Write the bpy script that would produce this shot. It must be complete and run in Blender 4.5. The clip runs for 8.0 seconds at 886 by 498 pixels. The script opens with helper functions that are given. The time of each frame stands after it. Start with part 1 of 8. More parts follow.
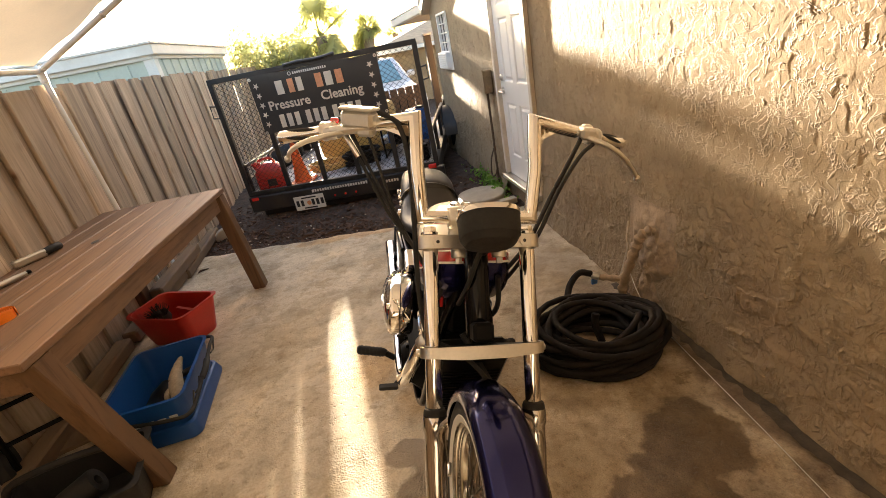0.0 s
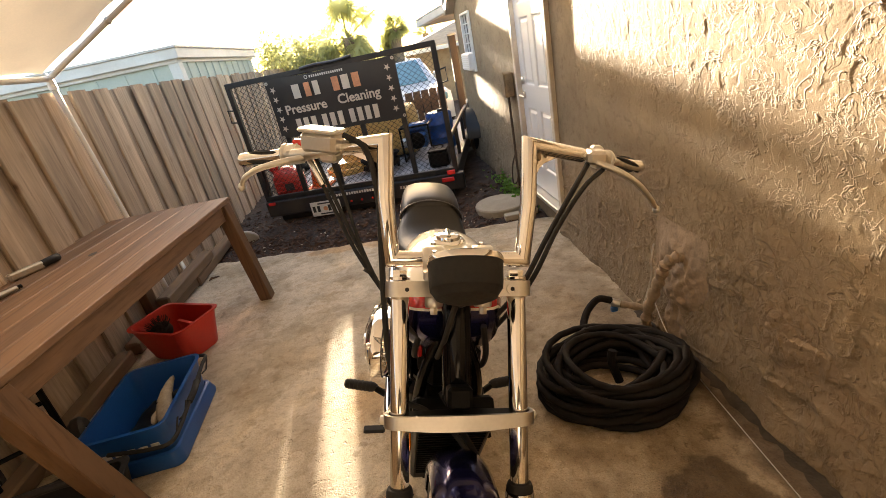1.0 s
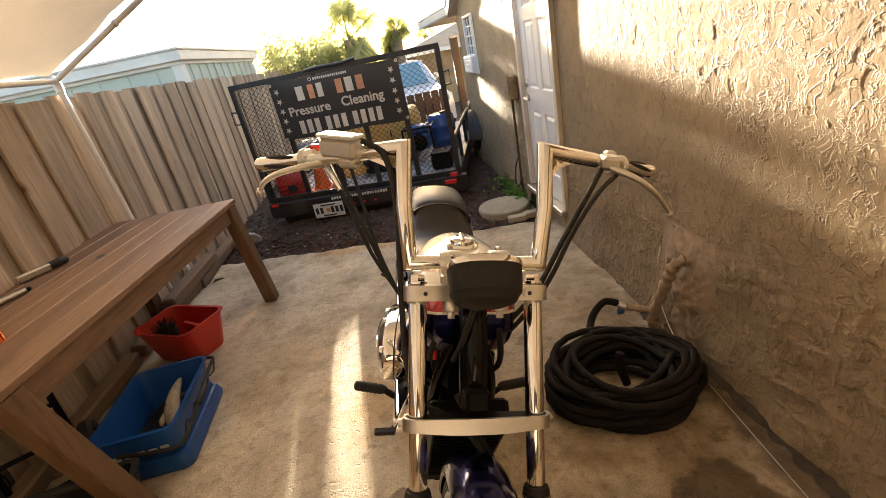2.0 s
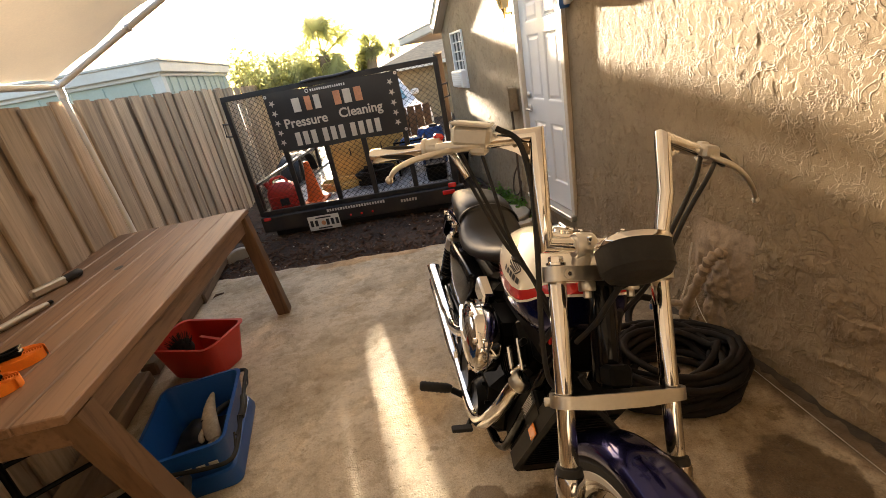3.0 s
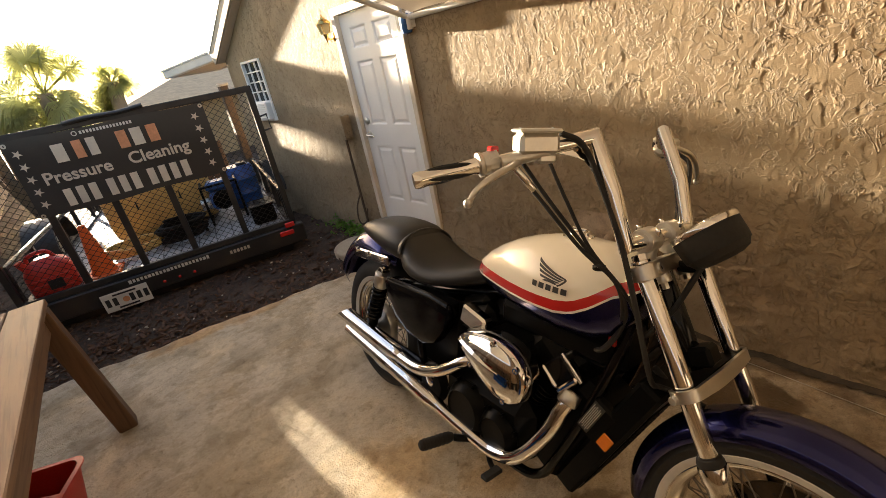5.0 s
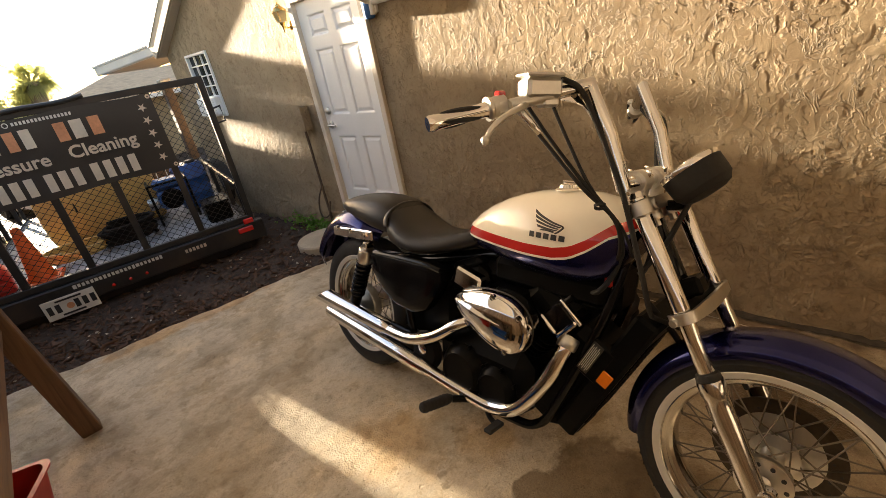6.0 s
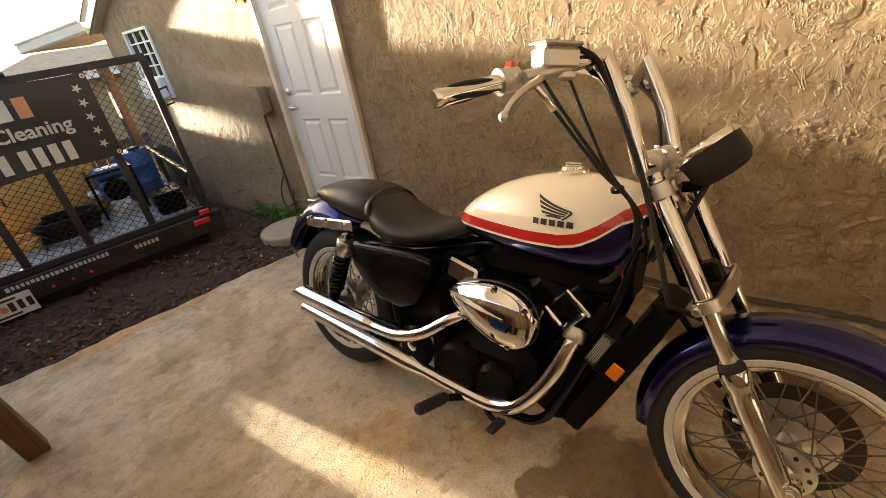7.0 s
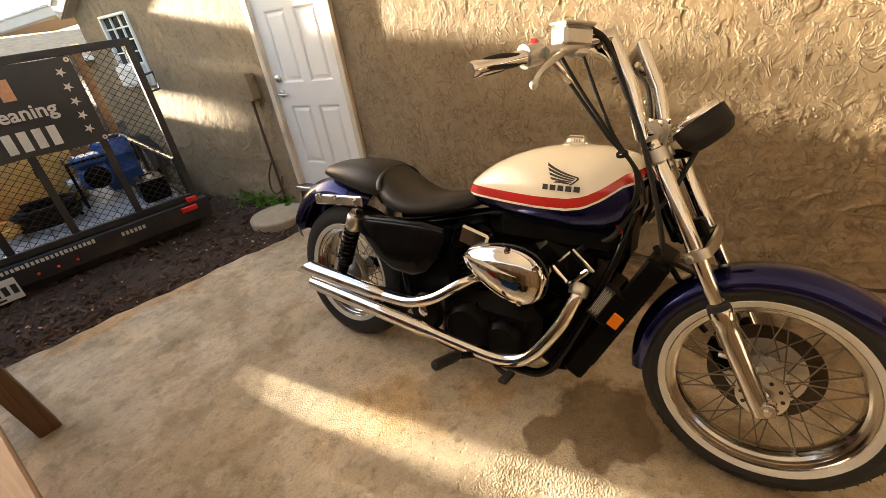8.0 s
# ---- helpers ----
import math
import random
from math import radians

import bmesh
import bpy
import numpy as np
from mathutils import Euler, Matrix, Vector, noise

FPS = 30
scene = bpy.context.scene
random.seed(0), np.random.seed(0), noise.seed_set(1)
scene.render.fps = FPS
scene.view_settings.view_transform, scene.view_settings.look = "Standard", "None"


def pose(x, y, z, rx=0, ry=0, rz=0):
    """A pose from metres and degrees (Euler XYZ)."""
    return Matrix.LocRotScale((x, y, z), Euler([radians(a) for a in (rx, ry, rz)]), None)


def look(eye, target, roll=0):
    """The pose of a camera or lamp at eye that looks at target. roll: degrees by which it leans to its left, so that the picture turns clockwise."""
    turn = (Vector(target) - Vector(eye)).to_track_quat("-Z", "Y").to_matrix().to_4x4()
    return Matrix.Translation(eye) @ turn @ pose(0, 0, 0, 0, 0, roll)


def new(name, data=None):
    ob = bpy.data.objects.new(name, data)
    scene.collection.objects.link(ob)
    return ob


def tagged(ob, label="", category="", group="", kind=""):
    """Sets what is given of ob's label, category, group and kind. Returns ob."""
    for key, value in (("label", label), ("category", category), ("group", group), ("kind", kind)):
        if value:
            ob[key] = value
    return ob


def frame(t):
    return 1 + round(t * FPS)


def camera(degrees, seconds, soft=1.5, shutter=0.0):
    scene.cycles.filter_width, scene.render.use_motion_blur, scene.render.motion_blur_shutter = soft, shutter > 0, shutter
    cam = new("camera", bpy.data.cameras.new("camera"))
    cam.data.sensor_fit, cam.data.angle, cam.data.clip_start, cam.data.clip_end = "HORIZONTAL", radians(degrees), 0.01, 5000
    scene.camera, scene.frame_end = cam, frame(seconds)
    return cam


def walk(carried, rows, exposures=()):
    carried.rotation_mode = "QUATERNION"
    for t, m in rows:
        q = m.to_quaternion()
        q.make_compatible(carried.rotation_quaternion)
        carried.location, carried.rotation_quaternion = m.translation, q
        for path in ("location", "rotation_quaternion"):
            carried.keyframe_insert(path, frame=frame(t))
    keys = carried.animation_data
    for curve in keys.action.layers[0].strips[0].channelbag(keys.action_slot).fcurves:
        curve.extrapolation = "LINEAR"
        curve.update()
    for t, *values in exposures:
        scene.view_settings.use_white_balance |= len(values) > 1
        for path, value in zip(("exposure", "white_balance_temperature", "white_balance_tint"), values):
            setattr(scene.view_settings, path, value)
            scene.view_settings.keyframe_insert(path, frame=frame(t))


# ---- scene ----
cam = camera(88.5, 8.0, soft=0.4)
PATH = [
    (0, (-0.12, -1.055, 1.43), (0.094, 0.754, 0.603), -11.4),
    (0.5, (0.017, -0.928, 1.436), (0.132, 0.896, 0.623), -12.0),
    (1, (0.048, -0.866, 1.426), (0.133, 0.962, 0.62), -12.0),
    (2.3, (-0.038, -0.868, 1.452), (0.06, 0.963, 0.653), -11.7),
    (2.5, (-0.135, -0.864, 1.455), (0.006, 0.967, 0.662), -11.6),
    (3, (-0.401, -0.847, 1.459), (-0.124, 0.98, 0.693), -11.0),
    (3.5, (-0.535, -0.697, 1.46), (-0.081, 1.105, 0.719), -11.2),
    (4, (-0.597, -0.461, 1.467), (0.065, 1.284, 0.746), -11.1),
    (4.5, (-0.666, -0.396, 1.489), (0.226, 1.231, 0.743), -11.4),
    (4.6, (-0.69, -0.384, 1.513), (0.229, 1.206, 0.721), -12.7),
    (5, (-0.907, -0.409, 1.51), (0.207, 1.039, 0.696), -11.3),
    (5.2, (-1.02, -0.423, 1.487), (0.185, 0.941, 0.656), -11.0),
    (6.3, (-1.085, -0.298, 1.419), (0.197, 0.979, 0.567), -11.2),
    (6.5, (-1.057, -0.258, 1.423), (0.235, 0.986, 0.539), -11.3),
    (7, (-1.065, -0.197, 1.404), (0.285, 0.955, 0.483), -10.5),
    (7.5, (-1.154, -0.234, 1.407), (0.236, 0.843, 0.454), -9.7),
    (8, (-1.273, -0.164, 1.402), (0.137, 0.882, 0.444), -9.4),
]
walk(cam, [(t, look(eye, target, roll)) for t, eye, target, roll in PATH],
     exposures=[(0, 4.02, 6650, 18), (2.5, 3.77, 6650, 18), (4.0, 3.55, 6650, 17), (5.0, 3.38, 6650, 17), (7.0, 3.76, 6650, 16), (8.0, 3.92, 6650, 15)])

# ---- world, sun, exposure ----
SUN = Vector((-0.079, 1.0, 0.118)).normalized()
world = bpy.data.worlds.new("sky")
scene.world = world
world.use_nodes = True
_n, _l = world.node_tree.nodes, world.node_tree.links
_n.clear()
_out = _n.new("ShaderNodeOutputWorld")
_bg = _n.new("ShaderNodeBackground")
_sky = _n.new("ShaderNodeTexSky")
_sky.sky_type = "NISHITA"
_sky.sun_disc = False
_sky.sun_elevation = math.asin(SUN.z)
_sky.sun_rotation = math.atan2(SUN.x, SUN.y)
_sky.air_density, _sky.dust_density, _sky.ozone_density = 1.0, 2.5, 1.0
_bg.inputs["Strength"].default_value = 0.065
_l.new(_sky.outputs[0], _bg.inputs[0])
_l.new(_bg.outputs[0], _out.inputs[0])
_sd = bpy.data.lights.new("sun", "SUN")
_sd.energy, _sd.angle, _sd.color = 5.0, radians(0.8), (1.0, 0.87, 0.62)
sun = new("sun", _sd)
sun.matrix_world = look((0, 0, 10), Vector((0, 0, 10)) - SUN)

# ---- materials ----


def mat(name, base, rough=0.6, metal=0.0, var=0.25, scale=8.0, fine=60.0, bump=0.15, bump_d=0.004, tint=None, tint_amt=0.0,
        stretch=(1, 1, 1), coat=0.0, spec=0.5, trans=0.0, per_object=0.0):
    """A surface with variation at two scales, fine relief and uneven gloss. tint: a second colour for stains."""
    m = bpy.data.materials.new(name)
    m.use_nodes = True
    n, l = m.node_tree.nodes, m.node_tree.links
    b = n["Principled BSDF"]
    co = n.new("ShaderNodeTexCoord")
    mp = n.new("ShaderNodeMapping")
    mp.inputs["Scale"].default_value = stretch
    l.new(co.outputs["Object"], mp.inputs[0])
    big = n.new("ShaderNodeTexNoise")
    big.inputs["Scale"].default_value, big.inputs["Detail"].default_value = scale, 6
    sm = n.new("ShaderNodeTexNoise")
    sm.inputs["Scale"].default_value, sm.inputs["Detail"].default_value = fine, 8
    l.new(mp.outputs[0], big.inputs[0])
    l.new(mp.outputs[0], sm.inputs[0])
    if per_object:
        oi = n.new("ShaderNodeObjectInfo")
        ad = n.new("ShaderNodeVectorMath")
        ad.operation = "SCALE"
        ad.inputs[0].default_value = (37.0, 19.0, 53.0)
        l.new(oi.outputs["Random"], ad.inputs["Scale"])
        l.new(ad.outputs[0], mp.inputs["Location"])
    mixv = n.new("ShaderNodeMath")
    mixv.operation = "MULTIPLY_ADD"
    mixv.inputs[1].default_value = 0.6
    l.new(big.outputs["Fac"], mixv.inputs[0])
    half = n.new("ShaderNodeMath")
    half.operation = "MULTIPLY"
    half.inputs[1].default_value = 0.4
    l.new(sm.outputs["Fac"], half.inputs[0])
    l.new(half.outputs[0], mixv.inputs[2])
    ramp = n.new("ShaderNodeValToRGB")
    e = ramp.color_ramp.elements
    e[0].position, e[1].position = 0.3, 0.7
    e[0].color = (*[c * (1 - var) for c in base], 1)
    e[1].color = (*[min(1, c * (1 + var)) for c in base], 1)
    l.new(mixv.outputs[0], ramp.inputs[0])
    col = ramp.outputs[0]
    if per_object:
        hv = n.new("ShaderNodeHueSaturation")
        mr = n.new("ShaderNodeMapRange")
        mr.inputs["To Min"].default_value, mr.inputs["To Max"].default_value = 1 - per_object, 1 + per_object
        l.new(oi.outputs["Random"], mr.inputs[0])
        l.new(mr.outputs[0], hv.inputs["Value"])
        l.new(col, hv.inputs["Color"])
        col = hv.outputs[0]
    if tint:
        tn = n.new("ShaderNodeTexNoise")
        tn.inputs["Scale"].default_value, tn.inputs["Detail"].default_value = scale * 0.45, 7
        l.new(mp.outputs[0], tn.inputs[0])
        tr = n.new("ShaderNodeMapRange")
        tr.inputs["From Min"].default_value, tr.inputs["From Max"].default_value = 0.5, 0.72
        tr.inputs["To Max"].default_value = tint_amt
        l.new(tn.outputs["Fac"], tr.inputs[0])
        mx = n.new("ShaderNodeMixRGB")
        l.new(tr.outputs[0], mx.inputs[0])
        l.new(col, mx.inputs[1])
        mx.inputs[2].default_value = (*tint, 1)
        col = mx.outputs[0]
    l.new(col, b.inputs["Base Color"])
    rr = n.new("ShaderNodeMapRange")
    rr.inputs["To Min"].default_value, rr.inputs["To Max"].default_value = max(0.02, rough * 0.8), min(1, rough * 1.2)
    l.new(sm.outputs["Fac"], rr.inputs[0])
    l.new(rr.outputs[0], b.inputs["Roughness"])
    b.inputs["Metallic"].default_value = metal
    b.inputs["Specular IOR Level"].default_value = spec
    b.inputs["Coat Weight"].default_value = coat
    b.inputs["Coat Roughness"].default_value = 0.04
    if trans:
        b.inputs["Transmission Weight"].default_value = trans
    if bump:
        bp = n.new("ShaderNodeBump")
        bp.inputs["Strength"].default_value, bp.inputs["Distance"].default_value = bump, bump_d
        l.new(mixv.outputs[0], bp.inputs["Height"])
        l.new(bp.outputs[0], b.inputs["Normal"])
    return m


def spots(m, places, colour, amount=0.8, rough=None, soft=0.35):
    """Stains and darker patches of given place and radius on a ground material, with ragged edges."""
    n, l = m.node_tree.nodes, m.node_tree.links
    b = n["Principled BSDF"]
    col = b.inputs["Base Color"].links[0].from_socket
    co = n.new("ShaderNodeTexCoord")
    wob = n.new("ShaderNodeTexNoise")
    wob.inputs["Scale"].default_value, wob.inputs["Detail"].default_value = 9.0, 6
    l.new(co.outputs["Object"], wob.inputs[0])
    top = None
    for x, y, r, k in places:
        mp = n.new("ShaderNodeMapping")
        mp.inputs["Location"].default_value = (-x / r, -y / (r * k), 0)
        mp.inputs["Scale"].default_value = (1 / r, 1 / (r * k), 0)
        l.new(co.outputs["Object"], mp.inputs[0])
        ln = n.new("ShaderNodeVectorMath")
        ln.operation = "LENGTH"
        l.new(mp.outputs[0], ln.inputs[0])
        ad = n.new("ShaderNodeMath")
        ad.operation = "MULTIPLY_ADD"
        ad.inputs[1].default_value = 1.3
        l.new(wob.outputs["Fac"], ad.inputs[0])
        l.new(ln.outputs["Value"], ad.inputs[2])
        mr = n.new("ShaderNodeMapRange")
        mr.inputs["From Min"].default_value, mr.inputs["From Max"].default_value = 1.65, 1.65 - soft
        mr.inputs["To Max"].default_value = amount
        l.new(ad.outputs[0], mr.inputs[0])
        if top is None:
            top = mr.outputs[0]
        else:
            mxm = n.new("ShaderNodeMath")
            mxm.operation = "MAXIMUM"
            l.new(top, mxm.inputs[0])
            l.new(mr.outputs[0], mxm.inputs[1])
            top = mxm.outputs[0]
    mx = n.new("ShaderNodeMixRGB")
    mx.blend_type = "MULTIPLY"
    l.new(top, mx.inputs[0])
    l.new(col, mx.inputs[1])
    mx.inputs[2].default_value = (*colour, 1)
    l.new(mx.outputs[0], b.inputs["Base Color"])
    if rough is not None:
        old = b.inputs["Roughness"].links[0].from_socket
        mr2 = n.new("ShaderNodeMix")
        l.new(top, mr2.inputs[0])
        l.new(old, mr2.inputs[2])
        mr2.inputs[3].default_value = rough
        l.new(mr2.outputs[0], b.inputs["Roughness"])
    return m


def mottle(m, scale, lo, hi, colour, amount, stretch=(1, 1, 1), seed=0.0, each=False, knots=False):
    """A layer of cloudy stains over a material's colour."""
    n, l = m.node_tree.nodes, m.node_tree.links
    b = n["Principled BSDF"]
    col = b.inputs["Base Color"].links[0].from_socket
    co = n.new("ShaderNodeTexCoord")
    mp = n.new("ShaderNodeMapping")
    mp.inputs["Scale"].default_value = stretch
    mp.inputs["Location"].default_value = (seed, seed, seed)
    l.new(co.outputs["Object"], mp.inputs[0])
    if each:
        oi = n.new("ShaderNodeObjectInfo")
        ad = n.new("ShaderNodeVectorMath")
        ad.operation = "SCALE"
        ad.inputs[0].default_value = (23.0, 41.0, 31.0)
        l.new(oi.outputs["Random"], ad.inputs["Scale"])
        l.new(ad.outputs[0], mp.inputs["Location"])
    if knots:
        t = n.new("ShaderNodeTexVoronoi")
        t.inputs["Scale"].default_value = scale
    else:
        t = n.new("ShaderNodeTexNoise")
        t.inputs["Scale"].default_value, t.inputs["Detail"].default_value, t.inputs["Roughness"].default_value = scale, 9, 0.62
    l.new(mp.outputs[0], t.inputs[0])
    r = n.new("ShaderNodeMapRange")
    r.inputs["From Min"].default_value, r.inputs["From Max"].default_value, r.inputs["To Max"].default_value = lo, hi, amount
    l.new(t.outputs[0], r.inputs[0])
    mx = n.new("ShaderNodeMixRGB")
    mx.blend_type = "MULTIPLY"
    l.new(r.outputs[0], mx.inputs[0])
    l.new(col, mx.inputs[1])
    mx.inputs[2].default_value = (*colour, 1)
    l.new(mx.outputs[0], b.inputs["Base Color"])


def tarp_mat(name, base):
    m = mat(name, base, 0.55, var=0.12, scale=3, fine=90, bump=0.3)
    n, l = m.node_tree.nodes, m.node_tree.links
    tr = n.new("ShaderNodeBsdfTranslucent")
    tr.inputs[0].default_value = (*[min(1, c * 1.05) for c in base], 1)
    mx = n.new("ShaderNodeMixShader")
    mx.inputs[0].default_value = 0.18
    l.new(n["Principled BSDF"].outputs[0], mx.inputs[1])
    l.new(tr.outputs[0], mx.inputs[2])
    l.new(mx.outputs[0], n["Material Output"].inputs[0])
    return m


def leaf_mat(name, base):
    m = mat(name, base, 0.5, var=0.4, scale=3, fine=20, bump=0.1, per_object=0.0)
    n, l = m.node_tree.nodes, m.node_tree.links
    tr = n.new("ShaderNodeBsdfTranslucent")
    tr.inputs[0].default_value = (min(1, base[0] * 3.9), min(1, base[1] * 3.7), base[2] * 3.2, 1)
    mx = n.new("ShaderNodeMixShader")
    mx.inputs[0].default_value = 0.72
    l.new(n["Principled BSDF"].outputs[0], mx.inputs[1])
    l.new(tr.outputs[0], mx.inputs[2])
    l.new(mx.outputs[0], n["Material Output"].inputs[0])
    return m


def aggregate(m):
    """Worn concrete: patches of bare rounded grit between patches of smooth skin, with small pits."""
    n, l = m.node_tree.nodes, m.node_tree.links
    b = n["Principled BSDF"]
    co = n.new("ShaderNodeTexCoord")
    grit = n.new("ShaderNodeTexVoronoi")
    grit.inputs["Scale"].default_value = 135.0
    zone = n.new("ShaderNodeTexNoise")
    zone.inputs["Scale"].default_value, zone.inputs["Detail"].default_value, zone.inputs["Roughness"].default_value = 2.6, 8, 0.65
    pits = n.new("ShaderNodeTexNoise")
    pits.inputs["Scale"].default_value, pits.inputs["Detail"].default_value = 38.0, 5
    for t in (grit, zone, pits):
        l.new(co.outputs["Object"], t.inputs[0])
    worn = n.new("ShaderNodeMapRange")
    worn.inputs["From Min"].default_value, worn.inputs["From Max"].default_value, worn.inputs["To Min"].default_value = 0.47, 0.54, 0.15
    l.new(zone.outputs["Fac"], worn.inputs[0])
    dome = n.new("ShaderNodeMapRange")
    dome.inputs["From Min"].default_value, dome.inputs["From Max"].default_value = 0.75, 0.1
    l.new(grit.outputs["Distance"], dome.inputs[0])
    hole = n.new("ShaderNodeMapRange")
    hole.inputs["From Min"].default_value, hole.inputs["From Max"].default_value, hole.inputs["To Max"].default_value = 0.60, 0.68, 1.4
    l.new(pits.outputs["Fac"], hole.inputs[0])
    up = n.new("ShaderNodeMath")
    up.operation = "MULTIPLY"
    l.new(dome.outputs[0], up.inputs[0])
    l.new(worn.outputs[0], up.inputs[1])
    down = n.new("ShaderNodeMath")
    down.operation = "SUBTRACT"
    l.new(up.outputs[0], down.inputs[0])
    l.new(hole.outputs[0], down.inputs[1])
    bp = n.new("ShaderNodeBump")
    bp.inputs["Strength"].default_value, bp.inputs["Distance"].default_value = 0.85, 0.0024
    l.new(down.outputs[0], bp.inputs["Height"])
    l.new(bp.outputs[0], b.inputs["Normal"].links[0].from_node.inputs["Normal"])


def trowel(m):
    """Crisp trowel marks over a plaster: broken thin ridges at two sizes and flat smears with ragged edges."""
    n, l = m.node_tree.nodes, m.node_tree.links
    b = n["Principled BSDF"]
    co = n.new("ShaderNodeTexCoord")

    def noise(scale, seed, detail=3.0, warp=0.0, stretch=(1, 1, 1)):
        mp = n.new("ShaderNodeMapping")
        mp.inputs["Location"].default_value = (seed, seed * 1.7, seed * 0.6)
        mp.inputs["Scale"].default_value = stretch
        t = n.new("ShaderNodeTexNoise")
        t.inputs["Scale"].default_value, t.inputs["Detail"].default_value, t.inputs["Distortion"].default_value = scale, detail, warp
        l.new(co.outputs["Object"], mp.inputs[0])
        l.new(mp.outputs[0], t.inputs[0])
        return t.outputs["Fac"]

    def calc(op, a, c):
        k = n.new("ShaderNodeMath")
        k.operation = op
        for i, v in enumerate((a, c)):
            if isinstance(v, (int, float)):
                k.inputs[i].default_value = v
            else:
                l.new(v, k.inputs[i])
        return k.outputs[0]

    def ramp(v, lo, hi, top=1.0):
        r = n.new("ShaderNodeMapRange")
        r.inputs["From Min"].default_value, r.inputs["From Max"].default_value, r.inputs["To Max"].default_value = lo, hi, top
        l.new(v, r.inputs[0])
        return r.outputs[0]

    total = None
    for scale, seed, wide, mask, lo, high, stretch in ((9.0, 3.0, 0.017, 7.0, 0.49, 1.0, (1, 1, 1)), (15.0, 8.0, 0.024, 9.0, 0.53, 0.9, (1, 1.3, 0.8)), (27.0, 5.0, 0.040, 11.0, 0.55, 0.6, (1, 0.9, 1.2))):
        line = ramp(calc("ABSOLUTE", calc("SUBTRACT", noise(scale, seed, 3.5, 0.9, stretch), 0.5), 0), wide, wide * 0.25)
        piece = calc("MULTIPLY", calc("MULTIPLY", line, ramp(noise(mask, seed + 20, 4.0), lo, lo + 0.04)), high)
        total = piece if total is None else calc("MAXIMUM", total, piece)
    for lo, high in ((0.47, 0.22), (0.56, 0.30)):
        total = calc("ADD", total, ramp(noise(12.0, 31.0, 7.0, 0.4), lo, lo + 0.018, high))
    total = calc("SUBTRACT", total, ramp(noise(30.0, 44.0, 5.0), 0.62, 0.66, 0.7))
    bp = n.new("ShaderNodeBump")
    bp.inputs["Strength"].default_value, bp.inputs["Distance"].default_value = 0.95, 0.0065
    l.new(total, bp.inputs["Height"])
    old = b.inputs["Normal"].links[0].from_node
    l.new(bp.outputs[0], old.inputs["Normal"])


M_CONC = mat("concrete", (0.66, 0.575, 0.44), 0.75, var=0.24, scale=2.6, fine=150, bump=0.5, bump_d=0.005, tint=(0.30, 0.26, 0.20), tint_amt=0.5)
spots(M_CONC, [(-0.12, 0.12, 0.20, 1.0), (-0.25, 0.28, 0.10, 0.8), (0.75, -0.02, 0.20, 0.9), (0.55, -0.25, 0.2, 1.2)], (0.38, 0.33, 0.27), 0.92, 0.3, 0.14)
spots(M_CONC, [(-0.02, -0.05, 0.2, 0.9), (-0.12, -0.3, 0.22, 0.9)], (0.60, 0.54, 0.46), 0.8, None, 0.3)
spots(M_CONC, [(1.06, 0.1, 0.13, 7.0)], (0.36, 0.31, 0.27), 0.9, None, 0.5)
spots(M_CONC, [(-0.60, 2.90, 0.42, 0.30), (-0.15, 2.80, 0.32, 0.32)], (0.92, 0.62, 0.30), 0.6)
spots(M_CONC, [(0.75, 1.3, 0.42, 1.6)], (0.62, 0.58, 0.53), 0.7)
# Broad darker floor by the wall: damp stain and wall shade in one tone.
spots(M_CONC, [(0.78, -0.25, 0.45, 2.2), (0.95, 0.6, 0.25, 3.0)], (0.44, 0.40, 0.36), 0.85, None, 0.8)
spots(M_CONC, [(0.50, -0.55, 0.42, 1.1), (0.35, 0.0, 0.2, 1.3)], (0.62, 0.57, 0.50), 0.75, None, 0.4)
spots(M_CONC, [(-0.38, 0.85, 0.22, 1.2), (-0.15, 0.55, 0.16, 1.0)], (0.98, 0.82, 0.60), 0.8, None, 0.6)
M_STUCCO = mat("stucco", (0.300, 0.224, 0.135), 0.85, var=0.16, scale=4, fine=210, bump=0.9, bump_d=0.0028, tint=(0.215, 0.148, 0.092), tint_amt=0.45)
M_JOINT = mat("joint_dirt", (0.060, 0.047, 0.034), 0.95, var=0.5, scale=20, fine=120, bump=0.8, bump_d=0.01)
M_MULCH = mat("mulch", (0.055, 0.033, 0.022), 0.9, var=0.6, scale=22, fine=90, bump=1.0, bump_d=0.02, tint=(0.02, 0.013, 0.01), tint_amt=0.8)
M_CHIP = mat("bark_chip", (0.10, 0.055, 0.035), 0.85, var=0.5, scale=14, fine=90, bump=0.5)
M_FENCE = mat("fence_wood", (0.46, 0.355, 0.255), 0.85, var=0.42, scale=5, fine=55, bump=0.7, bump_d=0.004, stretch=(1, 1, 0.09), tint=(0.12, 0.09, 0.06), tint_amt=0.6, per_object=0.25)
M_TABLE = mat("table_wood", (0.215, 0.125, 0.070), 0.55, var=0.3, scale=6, fine=45, bump=0.35, bump_d=0.002, stretch=(1, 0.1, 1), tint=(0.13, 0.07, 0.035), tint_amt=0.5, per_object=0.14)
M_POST = mat("post_wood", (0.085, 0.055, 0.035), 0.8, var=0.3, scale=6, fine=45, bump=0.4, stretch=(1, 1, 0.1))
M_LEGWOOD = mat("leg_wood", (0.155, 0.086, 0.045), 0.6, var=0.3, scale=6, fine=45, bump=0.35, bump_d=0.002, stretch=(1, 1, 0.1), tint=(0.11, 0.06, 0.03), tint_amt=0.5)
